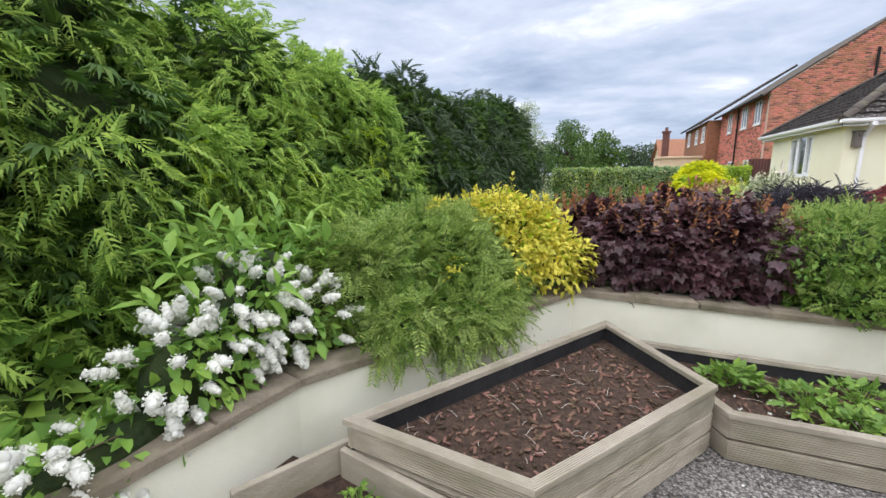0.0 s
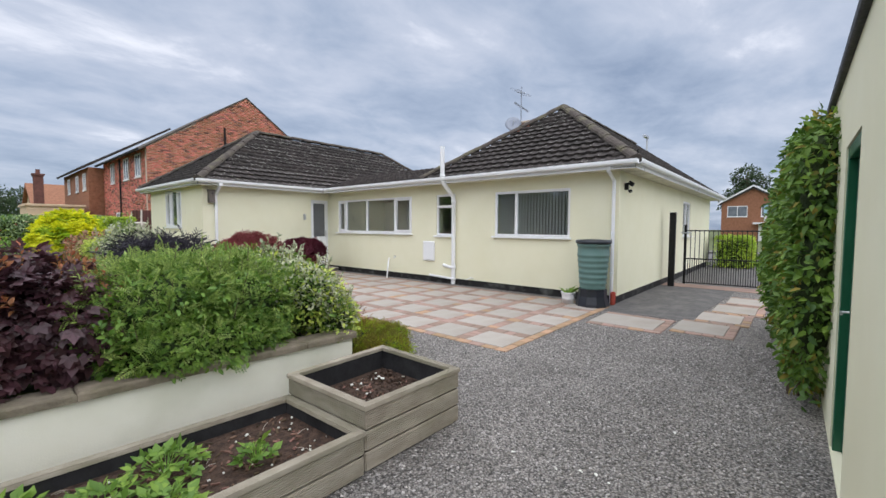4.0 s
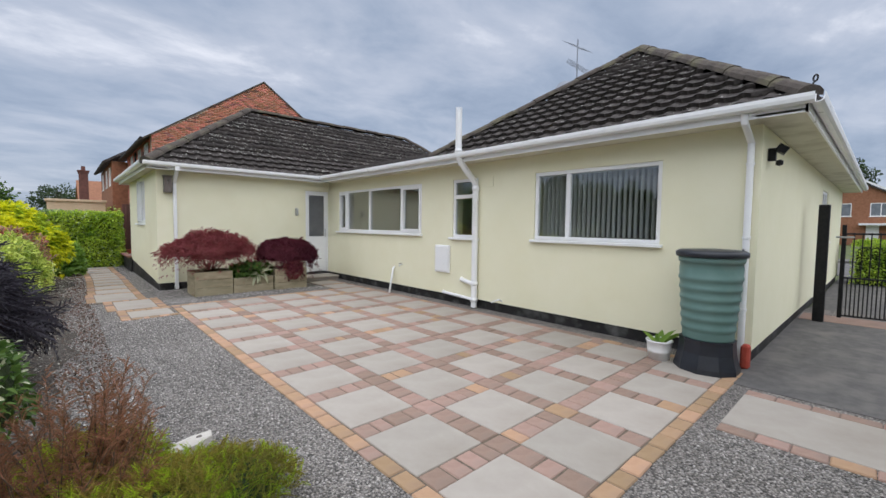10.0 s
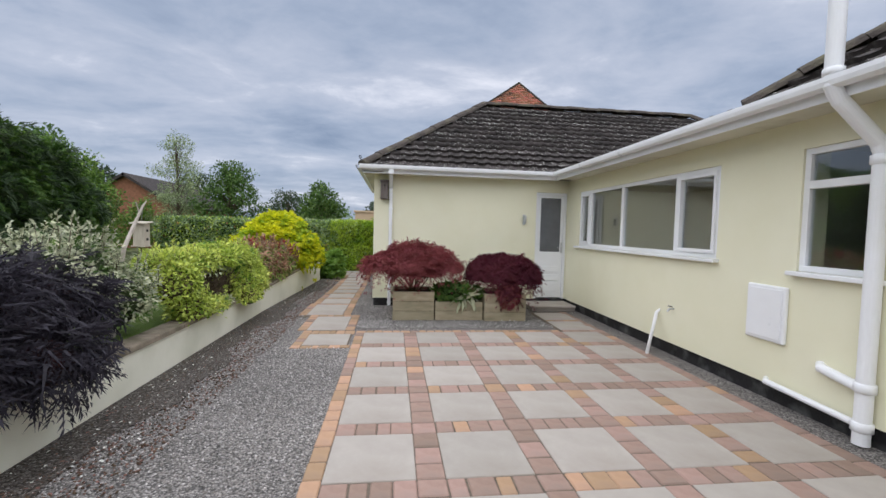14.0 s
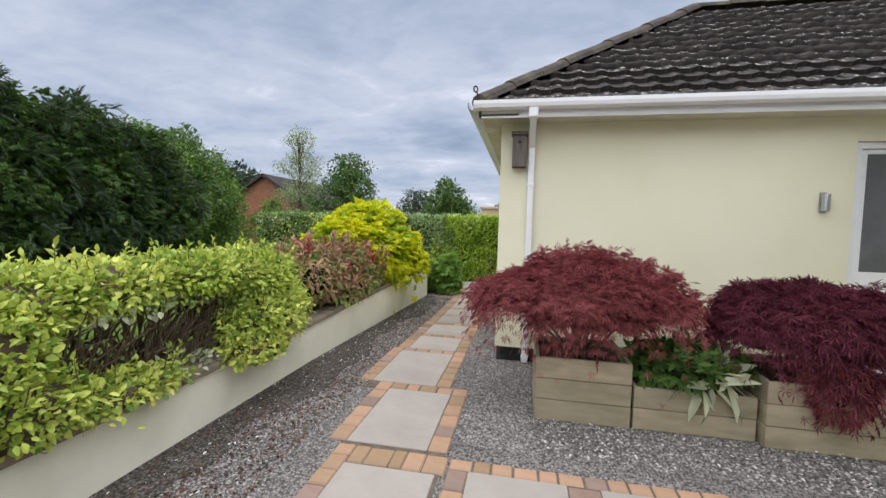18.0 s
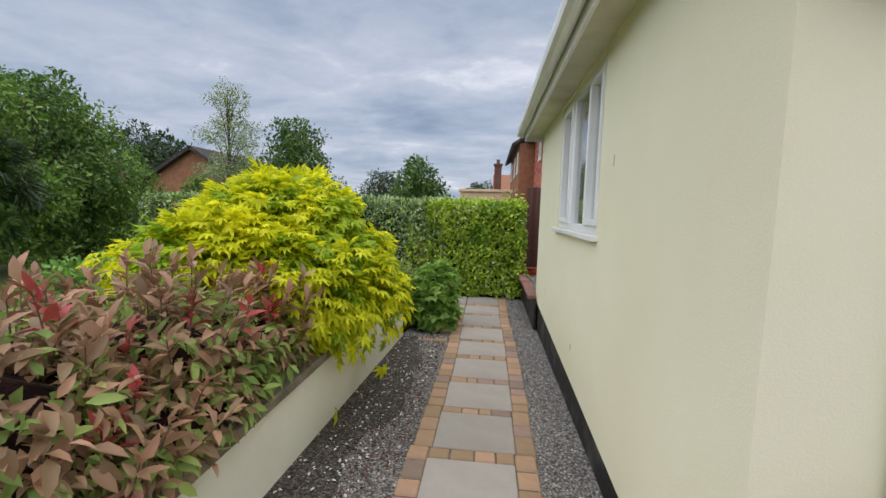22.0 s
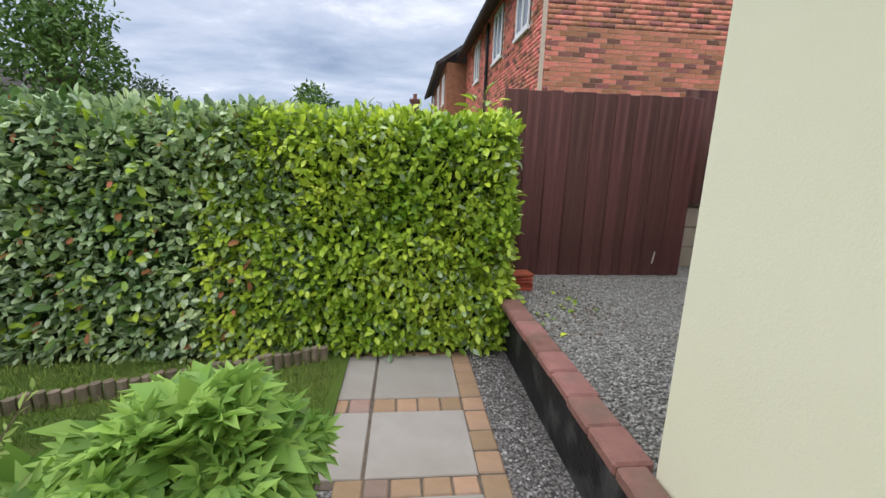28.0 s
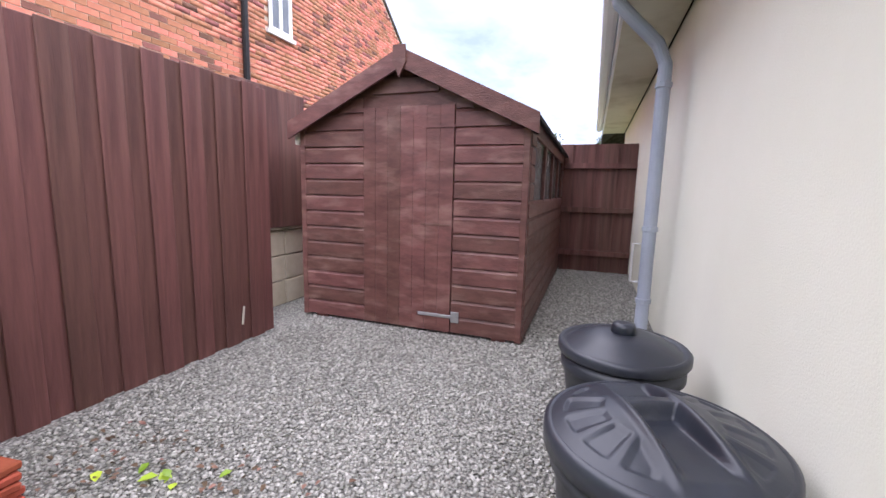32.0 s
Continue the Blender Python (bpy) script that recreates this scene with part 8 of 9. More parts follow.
shrub("broadleaf_filler", "large dark green leaves at the foot of the conifers", (-2.6, 0.3, 0.0), [(-2.75, 0.1, 0.45, 0.5, 0.9, 0.45), (-2.7, 1.0, 0.3, 0.4, 0.7, 0.35), (-2.3, 0.1, 0.25, 0.35, 0.5, 0.28)], [("leaf", L_MID, 1500, 0.13, palm(3, 0.26, 130, -0.15), dict(hang=0.3)), ("bright_leaf", L_BRIGHT, 420, 0.10, palm(3, 0.26, 130, -0.15), dict(hang=0.2, low=0.1, depth=0.05, blobs=[(-2.25, 0.05, 0.30, 0.36, 0.42, 0.28)]))], seed=71)


def tree(name, label, x, y, h, r, seed, leaf, count, size, trunk_r=0.14, shape=OVAL, lower=0.35, spread=1.0, group=""):
    top = thing(name, label, "tree", group)
    rd = random.Random(seed)
    part("trunk", Mesh().tube([(x, y, 0), (x + 0.1, y, h * 0.3), (x, y + 0.1, h * 0.6), (x, y, h * 0.92)], [trunk_r, trunk_r * 0.75, trunk_r * 0.45, trunk_r * 0.1], 8), TWIG, top)
    blobs, limb = [], Mesh()
    for k in range(46):
        q, t = rd.uniform(0, 6.28), lower + (0.97 - lower) * (k + rd.uniform(0, 1)) / 46
        girth = math.sin(math.pi * min(0.93, 0.30 + 0.62 * (t - lower) / (1 - lower)))
        rr = r * girth * rd.uniform(0.15, 0.85) * spread
        bx2, by2, bz = x + rr * math.cos(q), y + rr * math.sin(q), h * t
        limb.tube([(x, y, h * max(t - 0.22, 0.15)), ((x + bx2) / 2, (y + by2) / 2, bz - h * 0.06), (bx2, by2, bz)], [trunk_r * 0.35, trunk_r * 0.2, trunk_r * 0.06], 5)
        s = r * rd.uniform(0.22, 0.42) * (0.55 + 0.45 * girth)
        blobs.append((bx2, by2, bz, s, s, s * rd.uniform(0.6, 0.9)))
    part("limb", limb, TWIG, top)
    p, d = on_blobs(blobs, count, seed, depth=0.7, lump=0.35, low=-1)
    part("crown", leaf_mesh("crown", p, d, size, shape, leaf, seed, up=0.4, loose=0.9, hang=0.25), None, top)


tree("birch_tree", "airy pale green birch tree", -5.0, 25.2, 5.9, 1.3, 81, L_BIRCH, 8500, 0.075, 0.06, lower=0.2, spread=1.25)
tree("garden_tree", "dense green garden tree beside the birch", -2.6, 25.2, 4.55, 1.7, 82, L_DEEP, 9000, 0.12, lower=0.14)
tree("garden_tree", "dense green tree behind the hedge", -6.4, 18.6, 4.4, 1.9, 83, L_MID, 10000, 0.12, lower=0.05)
tree("garden_tree", "rounded dark green tree", -8.8, 22.5, 5.0, 2.3, 84, L_DEEP, 8500, 0.15, lower=0.08)
tree("garden_tree", "dense green tree filling the gap behind the hedge", -7.0, 21.9, 4.3, 1.7, 88, L_MID, 7500, 0.12, lower=0.05)
tree("garden_tree", "dense green tree filling the gap behind the hedge", -7.2, 20.6, 4.5, 2.0, 89, L_DEEP, 8000, 0.13, lower=0.05)
tree("garden_tree", "rounded green tree in the distance", -0.8, 40.0, 5.2, 2.2, 85, L_DEEP, 4000, 0.26, lower=0.2)
tree("garden_tree", "rounded green tree in the distance", -3.0, 55.0, 4.8, 3.0, 86, L_MID, 3600, 0.3, lower=0.2)
tree("garden_tree", "low leafy tree in front of the brick gable", -8.6, 25.5, 2.9, 1.2, 80, L_MID, 3200, 0.11, lower=0.1)
tree("garden_tree", "low green tree beyond the boundary hedge", -7.6, 27.0, 2.7, 1.1, 87, L_MID, 2600, 0.13, lower=0.15)
for k, (x, y, h, r) in enumerate(((3.0, 70, 5.5, 3.0), (-9, 62, 6.0, 3.4), (-15, 50, 6.5, 3.4), (6.5, 78, 6.0, 3.5), (-22, 40, 7, 3.5), (-14, 33, 5.0, 2.2), (9, 60, 5.5, 2.6))):
    tree("far_tree", "hazy green tree on the skyline", x, y, h, r, 90 + k, L_FAR, 3000, 0.30, group="far trees")
for k, (x, y, h, r) in enumerate(((82, 16, 11, 4.2), (86, 6, 11.5, 4.5), (84, -3, 10, 4.5), (70, -14, 10, 5), (58, 24, 9, 4), (75, 30, 10, 5), (66, -26, 11, 5))):
    tree("street_tree", "dark green tree behind the houses across the road", x, y, h, r * 0.9, 110 + k, L_FAR, 3600, 0.42, 0.25, group="street trees")

# ---- neighbouring brick house ----
BRICK_DARK = mat("burnt_brick", (0.14, 0.062, 0.045), (0.25, 0.115, 0.08), scale=5, rough=0.88, bump=0.4, bscale=90, island=0.4, each=0.4)
BURNT_DATA = Mesh().box(0, -0.008, 0, 0.215, 0, 0.064).data("brick", BRICK_DARK)
BRICK_DATA = Mesh().box(0, -0.008, 0, 0.215, 0, 0.064).data("brick", BRICK)


def bricks(parent, origin, u, width, z0, z1, out, cut=lambda s, z: True, near=None, bw=0.225, bhh=0.075):
    """A brick face from origin along u, its bricks standing out of a mortar bed."""
    u, out = Vector(u).normalized(), Vector(out).normalized()
    sets = {False: ([], []), True: ([], [])}
    chance = random.Random(round(width * 10 + z1))
    row, z, made = 0, z0, 0
    while z < z1:
        s = -bw / 2 if row % 2 else 0.0
        while s < width:
            a, b = max(s, 0), min(s + bw - 0.01, width)
            if b - a > 0.03 and cut((a + b) / 2, z + bhh / 2):
                burnt = chance.random() < 0.17
                vs, fs = sets[burnt]
                k = len(vs)
                o = Vector(origin) + u * a
                d = u * (b - a)
                if near and b - a > bw - 0.011 and near(a, z) and made < 300:
                    ob = new("brick", BURNT_DATA if burnt else BRICK_DATA)
                    ob.parent = parent
                    ob.matrix_basis = Matrix.Translation((o.x, o.y, z)) @ Matrix((u, -out, (0, 0, 1))).transposed().to_4x4()
                    made += 1
                    s += bw
                    continue
                t = Vector((0, 0, bhh - 0.011))
                w = out * 0.008
                base = Vector((o.x, o.y, z))
                vs += [tuple(p) for p in (base, base + d, base + d + t, base + t, base + w, base + d + w, base + d + t + w, base + t + w)]
                fs += [(k + 4, k + 5, k + 6, k + 7), (k, k + 1, k + 5, k + 4), (k + 1, k + 2, k + 6, k + 5), (k + 2, k + 3, k + 7, k + 6), (k + 3, k, k + 4, k + 7)]
            s += bw
        z += bhh
        row += 1
    for burnt, (vs, fs) in sets.items():
        if vs:
            part("brick", fast_mesh("brick", np.array(vs), np.array(fs), BRICK_DARK if burnt else BRICK), None, parent)["kind"] = "stuff"


bh_ = thing("brick_house", "two-storey red brick house with a plain gable", "house")
BX0, BX1, BY, BE, BA = 6.30, 15.55, 22.8, 5.15, 8.38
bmid = (BX0 + BX1) / 2
prof_g = [(BX0, 0), (BX1, 0), (BX1, BE), (bmid, BA), (BX0, BE)]
g = Mesh()
v = [(x, BY + 0.01, z) for x, z in prof_g] + [(x, BY + 0.25, z) for x, z in prof_g]
part("wall", g.add(v, [(0, 1, 2, 3, 4), (9, 8, 7, 6, 5)] + [(k, 5 + k, 5 + (k + 1) % 5, (k + 1) % 5) for k in range(5)]), MORTAR, bh_)
WIN_G = (10.30, 10.85, 4.0, 5.1)
bricks(bh_, (BX0, BY + 0.01, 0), (1, 0, 0), BX1 - BX0, 1.2, BA, (0, -1, 0), lambda s, z: (z < BE or abs(s + BX0 - bmid) < (bmid - BX0) * (BA - z) / (BA - BE)) and not (WIN_G[0] - 0.05 < s + BX0 < WIN_G[1] + 0.05 and WIN_G[2] - 0.04 < z < WIN_G[3]), lambda s, z: s < 3.6 and 2.1 < z < 3.6)
part("wall", Mesh().box(BX0 + 0.01, BY + 0.25, 0, BX0 + 0.25, 31.5, BE), MORTAR, bh_)
WWIN = [(23.75, 24.65, 3.85, 4.95), (25.9, 26.8, 3.85, 4.95), (28.8, 29.6, 3.85, 4.95), (24.2, 25.6, 1.1, 2.2), (27.5, 28.6, 1.1, 2.2)]
bricks(bh_, (BX0 + 0.01, 31.5, 0), (0, -1, 0), 8.7, 1.0, BE, (-1, 0, 0), lambda s, z: not any(a - 0.05 < 31.5 - s < b + 0.05 and c - 0.04 < z < d for a, b, c, d in WWIN))
for a, b, c, d in WWIN:
    far_window(bh_, "y", BX0, -1, (a, b, c, d))
far_window(bh_, "x", BY, -1, WIN_G)
part("roof", Mesh().slab_poly([(BX0 - 0.35, BY - 0.03, BE - 0.18), (bmid, BY - 0.03, BA + 0.06), (bmid, 31.6, BA + 0.06), (BX0 - 0.35, 31.6, BE - 0.18)], (-0.56, 0, 0.83), 0.06), RIDGE, bh_)
part("roof", Mesh().slab_poly([(bmid, BY - 0.03, BA + 0.06), (BX1 + 0.35, BY - 0.03, BE - 0.18), (BX1 + 0.35, 31.6, BE - 0.18), (bmid, 31.6, BA + 0.06)], (0.56, 0, 0.83), 0.06), RIDGE, bh_)
part("gutter", Mesh().tube([(BX0 - 0.36, BY - 0.05, BE - 0.18), (BX0 - 0.36, 31.5, BE - 0.18)], 0.06, 8), IRON, bh_)
part("downpipe", Mesh().tube([(BX0 - 0.06, 27.4, 0), (BX0 - 0.06, 27.4, BE - 0.2)], 0.04, 8), IRON, bh_)
part("downpipe", Mesh().tube([(9.75, BY - 0.06, 2.2), (9.75, BY - 0.06, 6.6)], 0.05, 8), IRON, bh_)
bh2 = thing("brick_house", "further red brick house with a stepped front and small windows", "house")
part("wall", Mesh().box(5.6, 31.6, 0, 14, 40, 4.9), BRICK_B, bh2)
part("roof", Mesh().slab_poly([(5.2, 31.4, 4.85), (9.8, 31.4, 7.9), (9.8, 40.2, 7.9), (5.2, 40.2, 4.85)], (-0.56, 0, 0.83), 0.12), TILE, bh2)
for a, b, c, d in ((32.2, 33.1, 3.6, 4.6), (34.5, 35.4, 3.6, 4.6), (37.5, 38.4, 3.6, 4.6), (33, 34.2, 1.0, 2.1)):
    far_window(bh2, "y", 5.6, -1, (a, b, c, d))
part("door", Mesh().cbox(5.56, 36, 0, 5.6, 36.9, 2.05), WHITE, bh2)

# ---- distance beyond the hedge ----
fg = thing("flat_garage", "pale beige flat-roofed garage beyond the hedge", "garage")
part("wall", Mesh().box(2.9, 30.5, 0, 5.2, 34, 2.50), BEIGE, fg)
part("roof", Mesh().cbox(2.82, 30.4, 2.50, 5.28, 34.1, 2.62, 0.01), BEIGE, fg)
CHIMNEY = mat("dark_chimney_brick", (0.11, 0.05, 0.042), (0.19, 0.085, 0.066), scale=3, rough=0.9, bump=0.3, bscale=30)
ch = thing("brick_chimney", "tall red brick chimney stack in the distance", "chimney")
part("shaft", Mesh().cbox(4.55, 46, 0, 5.13, 46.6, 5.35, 0.01), CHIMNEY, ch)
part("cap", Mesh().cbox(4.50, 45.95, 5.35, 5.18, 46.65, 5.47, 0.01).cbox(4.46, 45.91, 5.47, 5.22, 46.69, 5.58, 0.01), CHIMNEY, ch)
part("pot", Mesh().lathe(4.84, 46.3, [(0.15, 5.58), (0.13, 5.88), (0.15, 5.93), (0.1, 5.93)], 10), CHIMNEY, ch)


def far_house(name, label, x0, x1, y0, y1, ez, az, wall_m, along="y", roof_m=TILE):
    top = thing(name, label, "house")
    part("wall", Mesh().box(x0, y0, 0, x1, y1, ez), wall_m, top)
    if along == "y":
        m2 = (x0 + x1) / 2
        part("roof", Mesh().slab_poly([(x0 - 0.3, y0 - 0.3, ez), (m2, y0 - 0.3, az), (m2, y1 + 0.3, az), (x0 - 0.3, y1 + 0.3, ez)], (-0.5, 0, 0.8), 0.15).slab_poly([(m2, y0 - 0.3, az), (x1 + 0.3, y0 - 0.3, ez), (x1 + 0.3, y1 + 0.3, ez), (m2, y1 + 0.3, az)], (0.5, 0, 0.8), 0.15), roof_m, top)
        part("gable", Mesh().add([(x0, y0, ez), (x1, y0, ez), (m2, y0, az - 0.1), (x0, y0 + 0.2, ez), (x1, y0 + 0.2, ez), (m2, y0 + 0.2, az - 0.1)], [(0, 1, 2), (5, 4, 3), (0, 2, 5, 3), (2, 1, 4, 5), (1, 0, 3, 4)]), wall_m, top)
    else:
        m2 = (y0 + y1) / 2
        part("roof", Mesh().slab_poly([(x0 - 0.3, y0 - 0.3, ez), (x1 + 0.3, y0 - 0.3, ez), (x1 + 0.3, m2, az), (x0 - 0.3, m2, az)], (0, -0.5, 0.8), 0.15).slab_poly([(x0 - 0.3, m2, az), (x1 + 0.3, m2, az), (x1 + 0.3, y1 + 0.3, ez), (x0 - 0.3, y1 + 0.3, ez)], (0, 0.5, 0.8), 0.15), roof_m, top)
        part("gable", Mesh().add([(x0, y0, ez), (x0, y1, ez), (x0, m2, az - 0.1), (x0 + 0.2, y0, ez), (x0 + 0.2, y1, ez), (x0 + 0.2, m2, az - 0.1)], [(2, 1, 0), (3, 4, 5), (3, 5, 2, 0), (5, 4, 1, 2), (4, 3, 0, 1)]), wall_m, top)
    return top


far_house("distant_house", "red brick house half hidden by trees", -13.1, -7.7, 30.5, 38, 2.5, 4.4, BRICK_B)
far_house("distant_house", "red brick house with a dark roof behind trees", -21, -16, 34, 42, 2.4, 4.4, BRICK_B)
far_house("distant_house", "low house with a red tiled roof on the skyline", 4.8, 9.5, 48, 56, 3.0, 5.2, BEIGE, "x", BRICK_B)

# ---- across the road ----
oh = far_house("opposite_house", "two-storey orange brick house with white windows and a shallow gable", 62, 70, 0.6, 6.8, 4.5, 6.4, BRICK_B, "x")
for a, b, c, d in ((1.4, 2.9, 2.9, 4.2), (4.2, 6.2, 2.9, 4.2)):
    far_window(oh, "y", 62, -1, (a, b, c, d))
part("door", Mesh().cbox(61.9, 2.2, 0, 62, 3.1, 2.1), WHITE, oh)
part("porch", Mesh().cbox(61.0, -0.2, 2.0, 62, 3.6, 2.2), WHITE, oh)
part("barge_board", Mesh().slab_poly([(61.68, 0.2, 4.4), (61.68, 3.7, 6.5), (61.68, 3.7, 6.68), (61.68, 0.2, 4.58)], (-1, 0, 0), 0.05), WHITE, oh)
part("barge_board", Mesh().slab_poly([(61.68, 3.7, 6.5), (61.68, 7.2, 4.4), (61.68, 7.2, 4.58), (61.68, 3.7, 6.68)], (-1, 0, 0), 0.05), WHITE, oh)
gh = far_house("opposite_house", "pale house with solar panels on its dark roof", 66, 74, -9, 0.2, 2.9, 4.9, COPING, "y")
part("solar_panel", Mesh().slab_poly([(66.6, -8, 3.38), (69.2, -8, 4.72), (69.2, -1.5, 4.72), (66.6, -1.5, 3.38)], (-0.5, 0, 0.8), 0.05), SOLAR, gh)
for a, b in ((-8, -6.8), (-5, -3.8), (-2.4, -1.2)):
    far_window(gh, "y", 66, -1, (a, b, 1.6, 2.6))
far_house("opposite_house", "orange brick house at the end of the street", 60, 68, -24, -12, 4.2, 6.0, BRICK_B, "x")
cg = thing("carport", "white flat-roofed garage across the road", "garage")
part("wall", Mesh().box(60.3, -4.5, 0, 65, 0.3, 2.0), WHITE, cg)
part("roof", Mesh().cbox(60.1, -4.7, 2.0, 65.2, 0.4, 2.25), WHITE, cg)
car = thing("car", "dark parked car on the drive across the road", "car")
cb = [(0, 0.25), (0.15, 0.75), (0.9, 0.9), (1.5, 1.40), (3.0, 1.45), (3.8, 0.95), (4.2, 0.8), (4.25, 0.25)]
v = [(52 + y, -3.2, z) for y, z in cb] + [(52 + y, -1.5, z) for y, z in cb]
part("body", Mesh().add(v, [tuple(range(8)), tuple(range(15, 7, -1))] + [(k, 8 + k, 8 + (k + 1) % 8, (k + 1) % 8) for k in range(8)]), CARPAINT, car)
for x in (52.8, 55.4):
    for y in (-3.2, -1.5):
        part("wheel", Mesh().tube([(x, y - 0.1, 0.32), (x, y + 0.1, 0.32)], 0.32, 14), LINER, car)
part("windscreen", Mesh().box(52.95, -3.0, 0.95, 53.3, -1.7, 1.25), FROST, car)
hedge("front_hedge", "clipped yellow-green box hedge by the drive", 19.6, 21.4, 1.1, 2.3, 0.0, 1.15, [("leaf", L_LAUREL, 6500, 0.07, OVAL, dict())], 130, faces=("front", "top", "left"))
sp = thing("street_lamp", "slim grey street lamp beyond the roof", "street lamp")
part("column", Mesh().tube([(34, 8.5, 0), (34, 8.5, 8.2)], 0.07, 6), STEEL, sp)
part("head", Mesh().cbox(33.2, 8.4, 8.15, 34.1, 8.6, 8.3), STEEL, sp)
sg = thing("estate_sign", "pale blue sign board on a white post", "sign")
part("post", Mesh().cbox(24.0, 0.9, 0, 24.08, 0.98, 2.6), WHITE, sg)
part("board", Mesh().cbox(23.95, 0.80, 2.2, 24.0, 1.0, 2.6), mat("pale_blue_sign", (0.32, 0.50, 0.60), (0.36, 0.54, 0.64), scale=3, bump=0), sg)
rf = thing("road_railing", "black metal railing by the road", "railing")
for k in range(26):
    part("bar", Mesh().tube([(21.9, -3.2 + k * 0.16, 0.0), (21.9, -3.2 + k * 0.16, 1.1)], 0.012, 4), IRON, rf)
part("rail", Mesh().box(21.88, -3.2, 1.05, 21.92, 0.9, 1.1), IRON, rf)

# ---- earthy strip along the garden wall ----
strip, re_ = Mesh(), random.Random(3)
ys_ = [4.3 + 0.16 * k for k in range(76)]
ws_ = [0.42 + 0.10 * math.sin(k * 0.31) + 0.05 * math.sin(k * 0.9 + 1) + re_.uniform(-0.04, 0.04) for k in range(76)]
xs_ = [3.0 + max(0.0, y - 12.0) * 0.04 for y in ys_]
strip.prism([(x + w_, y) for x, w_, y in zip(xs_, ws_, ys_)] + [(x, y) for x, y in zip(xs_[::-1], ys_[::-1])], -0.01, 0.012)
solid("earth_strip", strip, DIRTY, "dark earthy gravel strip at the foot of the garden wall", "soil", kind="structure")

# ---- loose stones and litter on the gravel ----
def chippings(name, label, areas, z, count, size, material, seed):
    r = np.random.RandomState(seed)
    v0 = np.array([(1, 0, 0.1), (-0.1, 0.9, 0), (-0.9, -0.1, 0.05), (0.1, -0.8, -0.05), (0.05, 0.1, 0.6), (0, 0, -0.5)])
    f0 = np.array([(0, 1, 4), (1, 2, 4), (2, 3, 4), (3, 0, 4), (1, 0, 5), (2, 1, 5), (3, 2, 5), (0, 3, 5)])
    a = np.array(areas, float)
    ar = (a[:, 2] - a[:, 0]) * (a[:, 3] - a[:, 1])
    pk = r.choice(len(a), count, p=ar / ar.sum())
    x, y = a[pk, 0] + r.uniform(0, 1, count) * (a[pk, 2] - a[pk, 0]), a[pk, 1] + r.uniform(0, 1, count) * (a[pk, 3] - a[pk, 1])
    s = size * r.uniform(0.5, 1.25, count)
    q = r.uniform(0, 6.28, count)
    c, sn = np.cos(q)[:, None], np.sin(q)[:, None]
    vx = v0[None, :, 0] * c - v0[None, :, 1] * sn
    vy = v0[None, :, 0] * sn + v0[None, :, 1] * c
    vz = np.tile(v0[:, 2], (count, 1)) + vx * r.uniform(-0.4, 0.4, count)[:, None]
    v = np.stack([x[:, None] + s[:, None] * vx, y[:, None] + s[:, None] * vy, z + s[:, None] * (vz + 0.25)], 2)
    f = f0[None] + (np.arange(count) * 6)[:, None, None]
    tagged(part(name, fast_mesh(name, v.reshape(-1, 3), f.reshape(-1, 3), material), None), label, "gravel", kind="stuff")


chippings("gravel_stones", "loose grey chippings on the drive", [(0.5, -0.2, 4.8, 1.9), (3.1, 1.9, 4.8, 9.5), (4.8, 0.0, 7.0, 2.5)], 0.0, 26000, 0.012, STONE, 1)
chippings("gravel_stones", "loose grey chippings beside the slab path", [(3.05, 9.6, 3.85, 16.5), (4.62, 12.4, 4.95, 17.0), (4.85, 10.5, 8.0, 11.05), (4.8, 10.5, 5.35, 12.4), (4.62, 17.0, 4.83, 18.9)], 0.0, 17000, 0.011, STONE, 2)
chippings("yard_stones", "loose pale stone chippings in the yard", [(5.02, 17.05, 7.3, 19.7), (7.3, 17.05, 10.4, 17.98)], 0.395, 30000, 0.0125, STONE_Y, 3)


chippings("gravel_stones", "loose grey chippings over the earthy strip", [(3.02, 4.4, 3.55, 12.0), (3.1, 12.0, 3.6, 16.3)], 0.006, 5200, 0.009, STONE, 7)
chippings("soil_crumbs", "dark soil crumbs spread over the gravel", [(3.2, 6.0, 3.8, 16.3)], 0.004, 5500, 0.012, BARK_CHIP, 8)


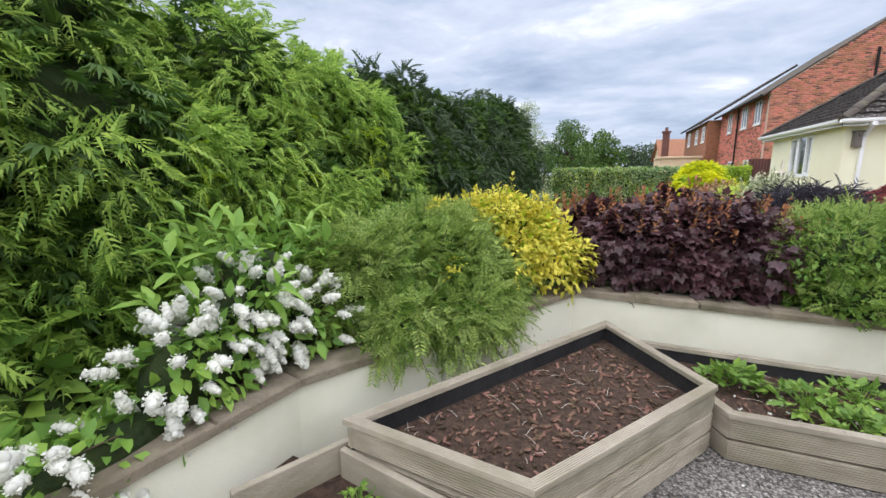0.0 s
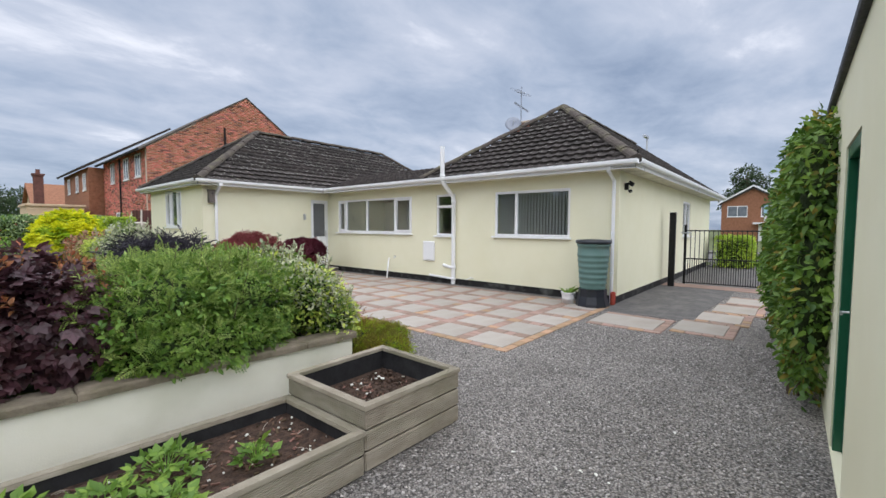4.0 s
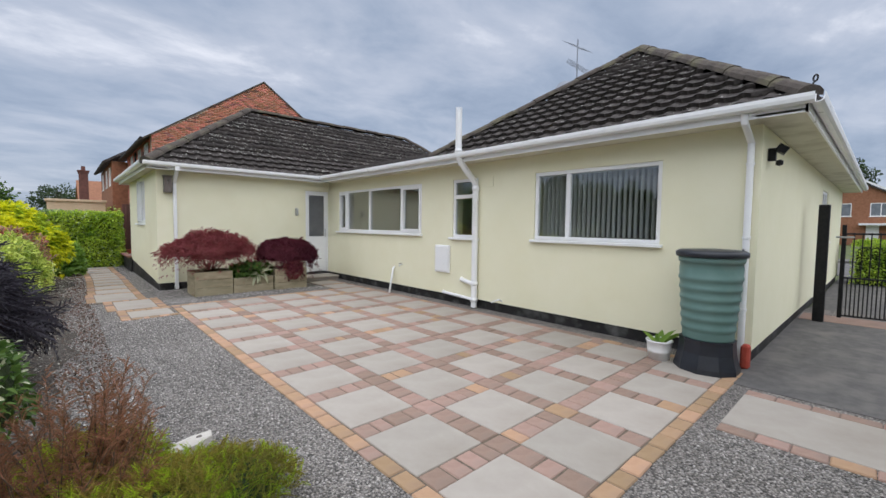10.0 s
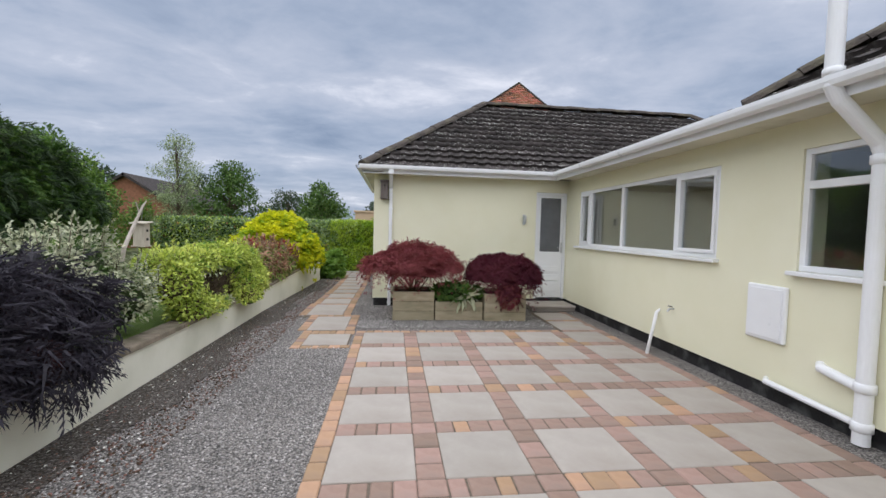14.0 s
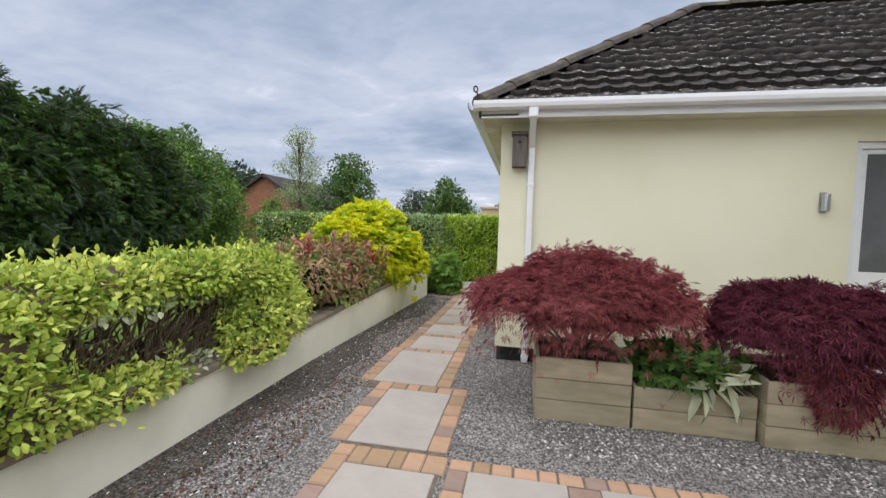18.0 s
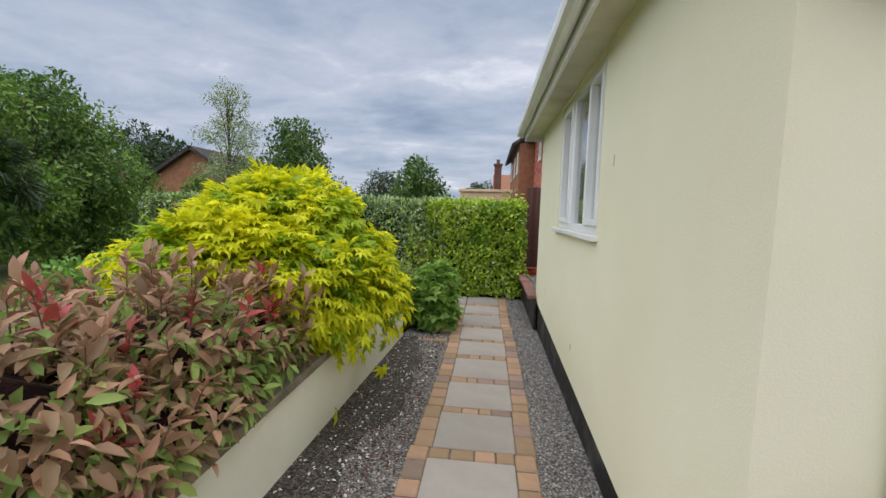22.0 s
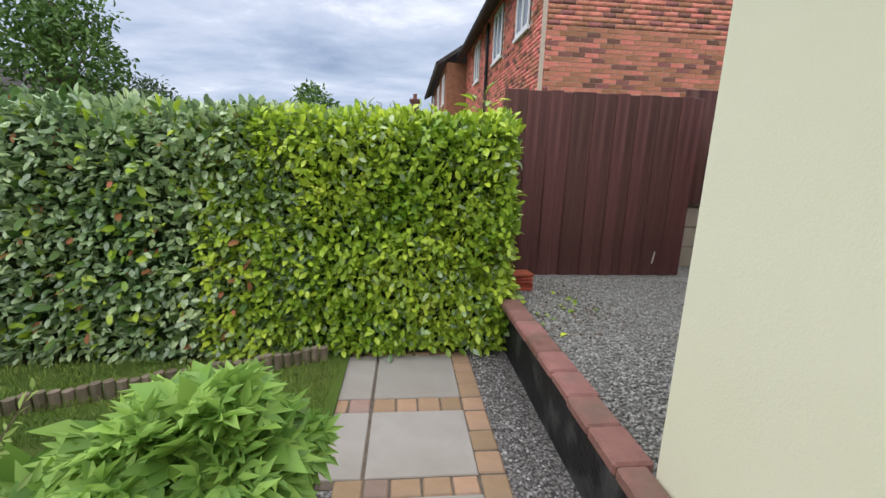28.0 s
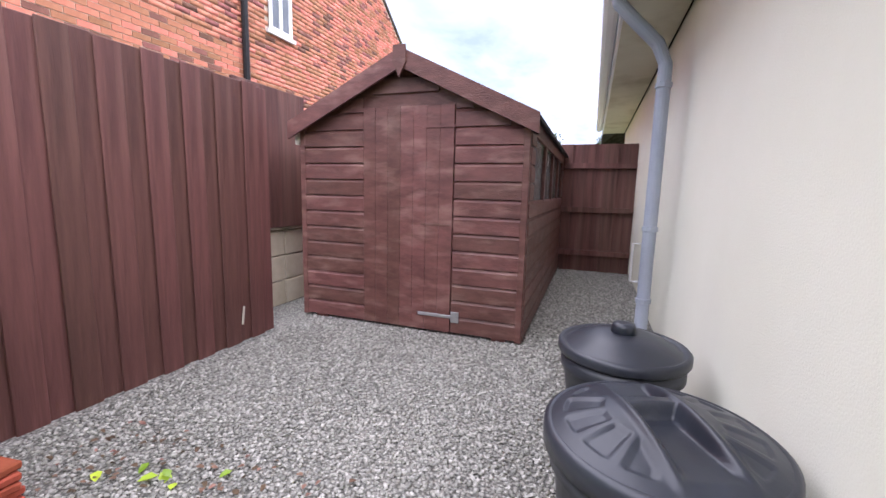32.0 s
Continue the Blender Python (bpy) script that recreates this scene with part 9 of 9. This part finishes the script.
def litter(name, label, areas, z, count, size, material, seed):
    r = np.random.RandomState(seed)
    a = np.array(areas, float)
    pk = r.randint(0, len(a), count)
    p = np.stack([a[pk, 0] + r.uniform(0, 1, count) * (a[pk, 2] - a[pk, 0]), a[pk, 1] + r.uniform(0, 1, count) * (a[pk, 3] - a[pk, 1]), np.full(count, z + 0.012)], 1)
    d = np.stack([r.normal(size=count), r.normal(size=count), np.zeros(count)], 1)
    d /= np.linalg.norm(d, axis=1)[:, None]
    tagged(part(name, leaf_mesh(name, p, d, size, WIDE, material, seed, up=2.0, loose=0.15), None), label, "leaf litter", kind="stuff")


litter("fallen_petals", "pale fallen petals and leaves on the gravel", [(3.05, 5.0, 3.6, 16.4), (3.05, 12.4, 3.75, 16.4), (5.4, 10.5, 8.0, 11.0)], 0.012, 900, 0.022, BLOSSOM, 4)
litter("fallen_leaves", "dry fallen leaves along the wall foot", [(3.02, 4.5, 3.35, 16.4)], 0.0, 700, 0.03, BARK_CHIP, 5)
litter("yard_leaves", "dry fallen leaves on the yard chippings by the hedge", [(5.02, 18.3, 5.7, 19.5)], 0.40, 160, 0.026, BARK_CHIP, 9)
litter("lime_leaves", "fallen lime-green laurel leaves on the chippings", [(5.03, 18.2, 5.6, 19.3)], 0.40, 16, 0.06, L_LAUREL, 10)
rg = np.random.RandomState(12)
for gname, glabel, gx0, gx1, gy0, gy1, gz, gn, gs in (("grass_blades", "short patchy grass beside the slab path", 1.3, 3.68, 16.7, 18.75, 0.045, 16000, 0.045), ("lawn_blades", "mown grass of the raised lawn", -1.2, 2.1, 4.6, 16.4, 0.405, 30000, 0.05)):
    gp = np.stack([rg.uniform(gx0, gx1, gn), rg.uniform(gy0, gy1, gn), np.full(gn, gz)], 1)
    if gz < 0.1:
        gp = gp[gp[:, 1] > 17.4 - (3.72 - gp[:, 0]) * -0.0 - np.where(gp[:, 0] < 3.1, 0.9, 0.9 * (3.72 - gp[:, 0]) / 0.62)]
    gd = np.tile(np.array([0.0, 0.0, 1.0]), (len(gp), 1))
    tagged(part(gname, leaf_mesh(gname, gp, gd, gs, blade(0.05, 0.02, -0.1), GRASS_LEAF, 13, up=0.0, loose=0.45), None), glabel, "grass", kind="stuff")
litter("stray_petals", "scattered pale petals on the drive gravel", [(0.3, 0.5, 4.0, 1.9), (4.8, 17.2, 7.2, 19.4)], 0.0, 40, 0.03, BLOSSOM, 6)
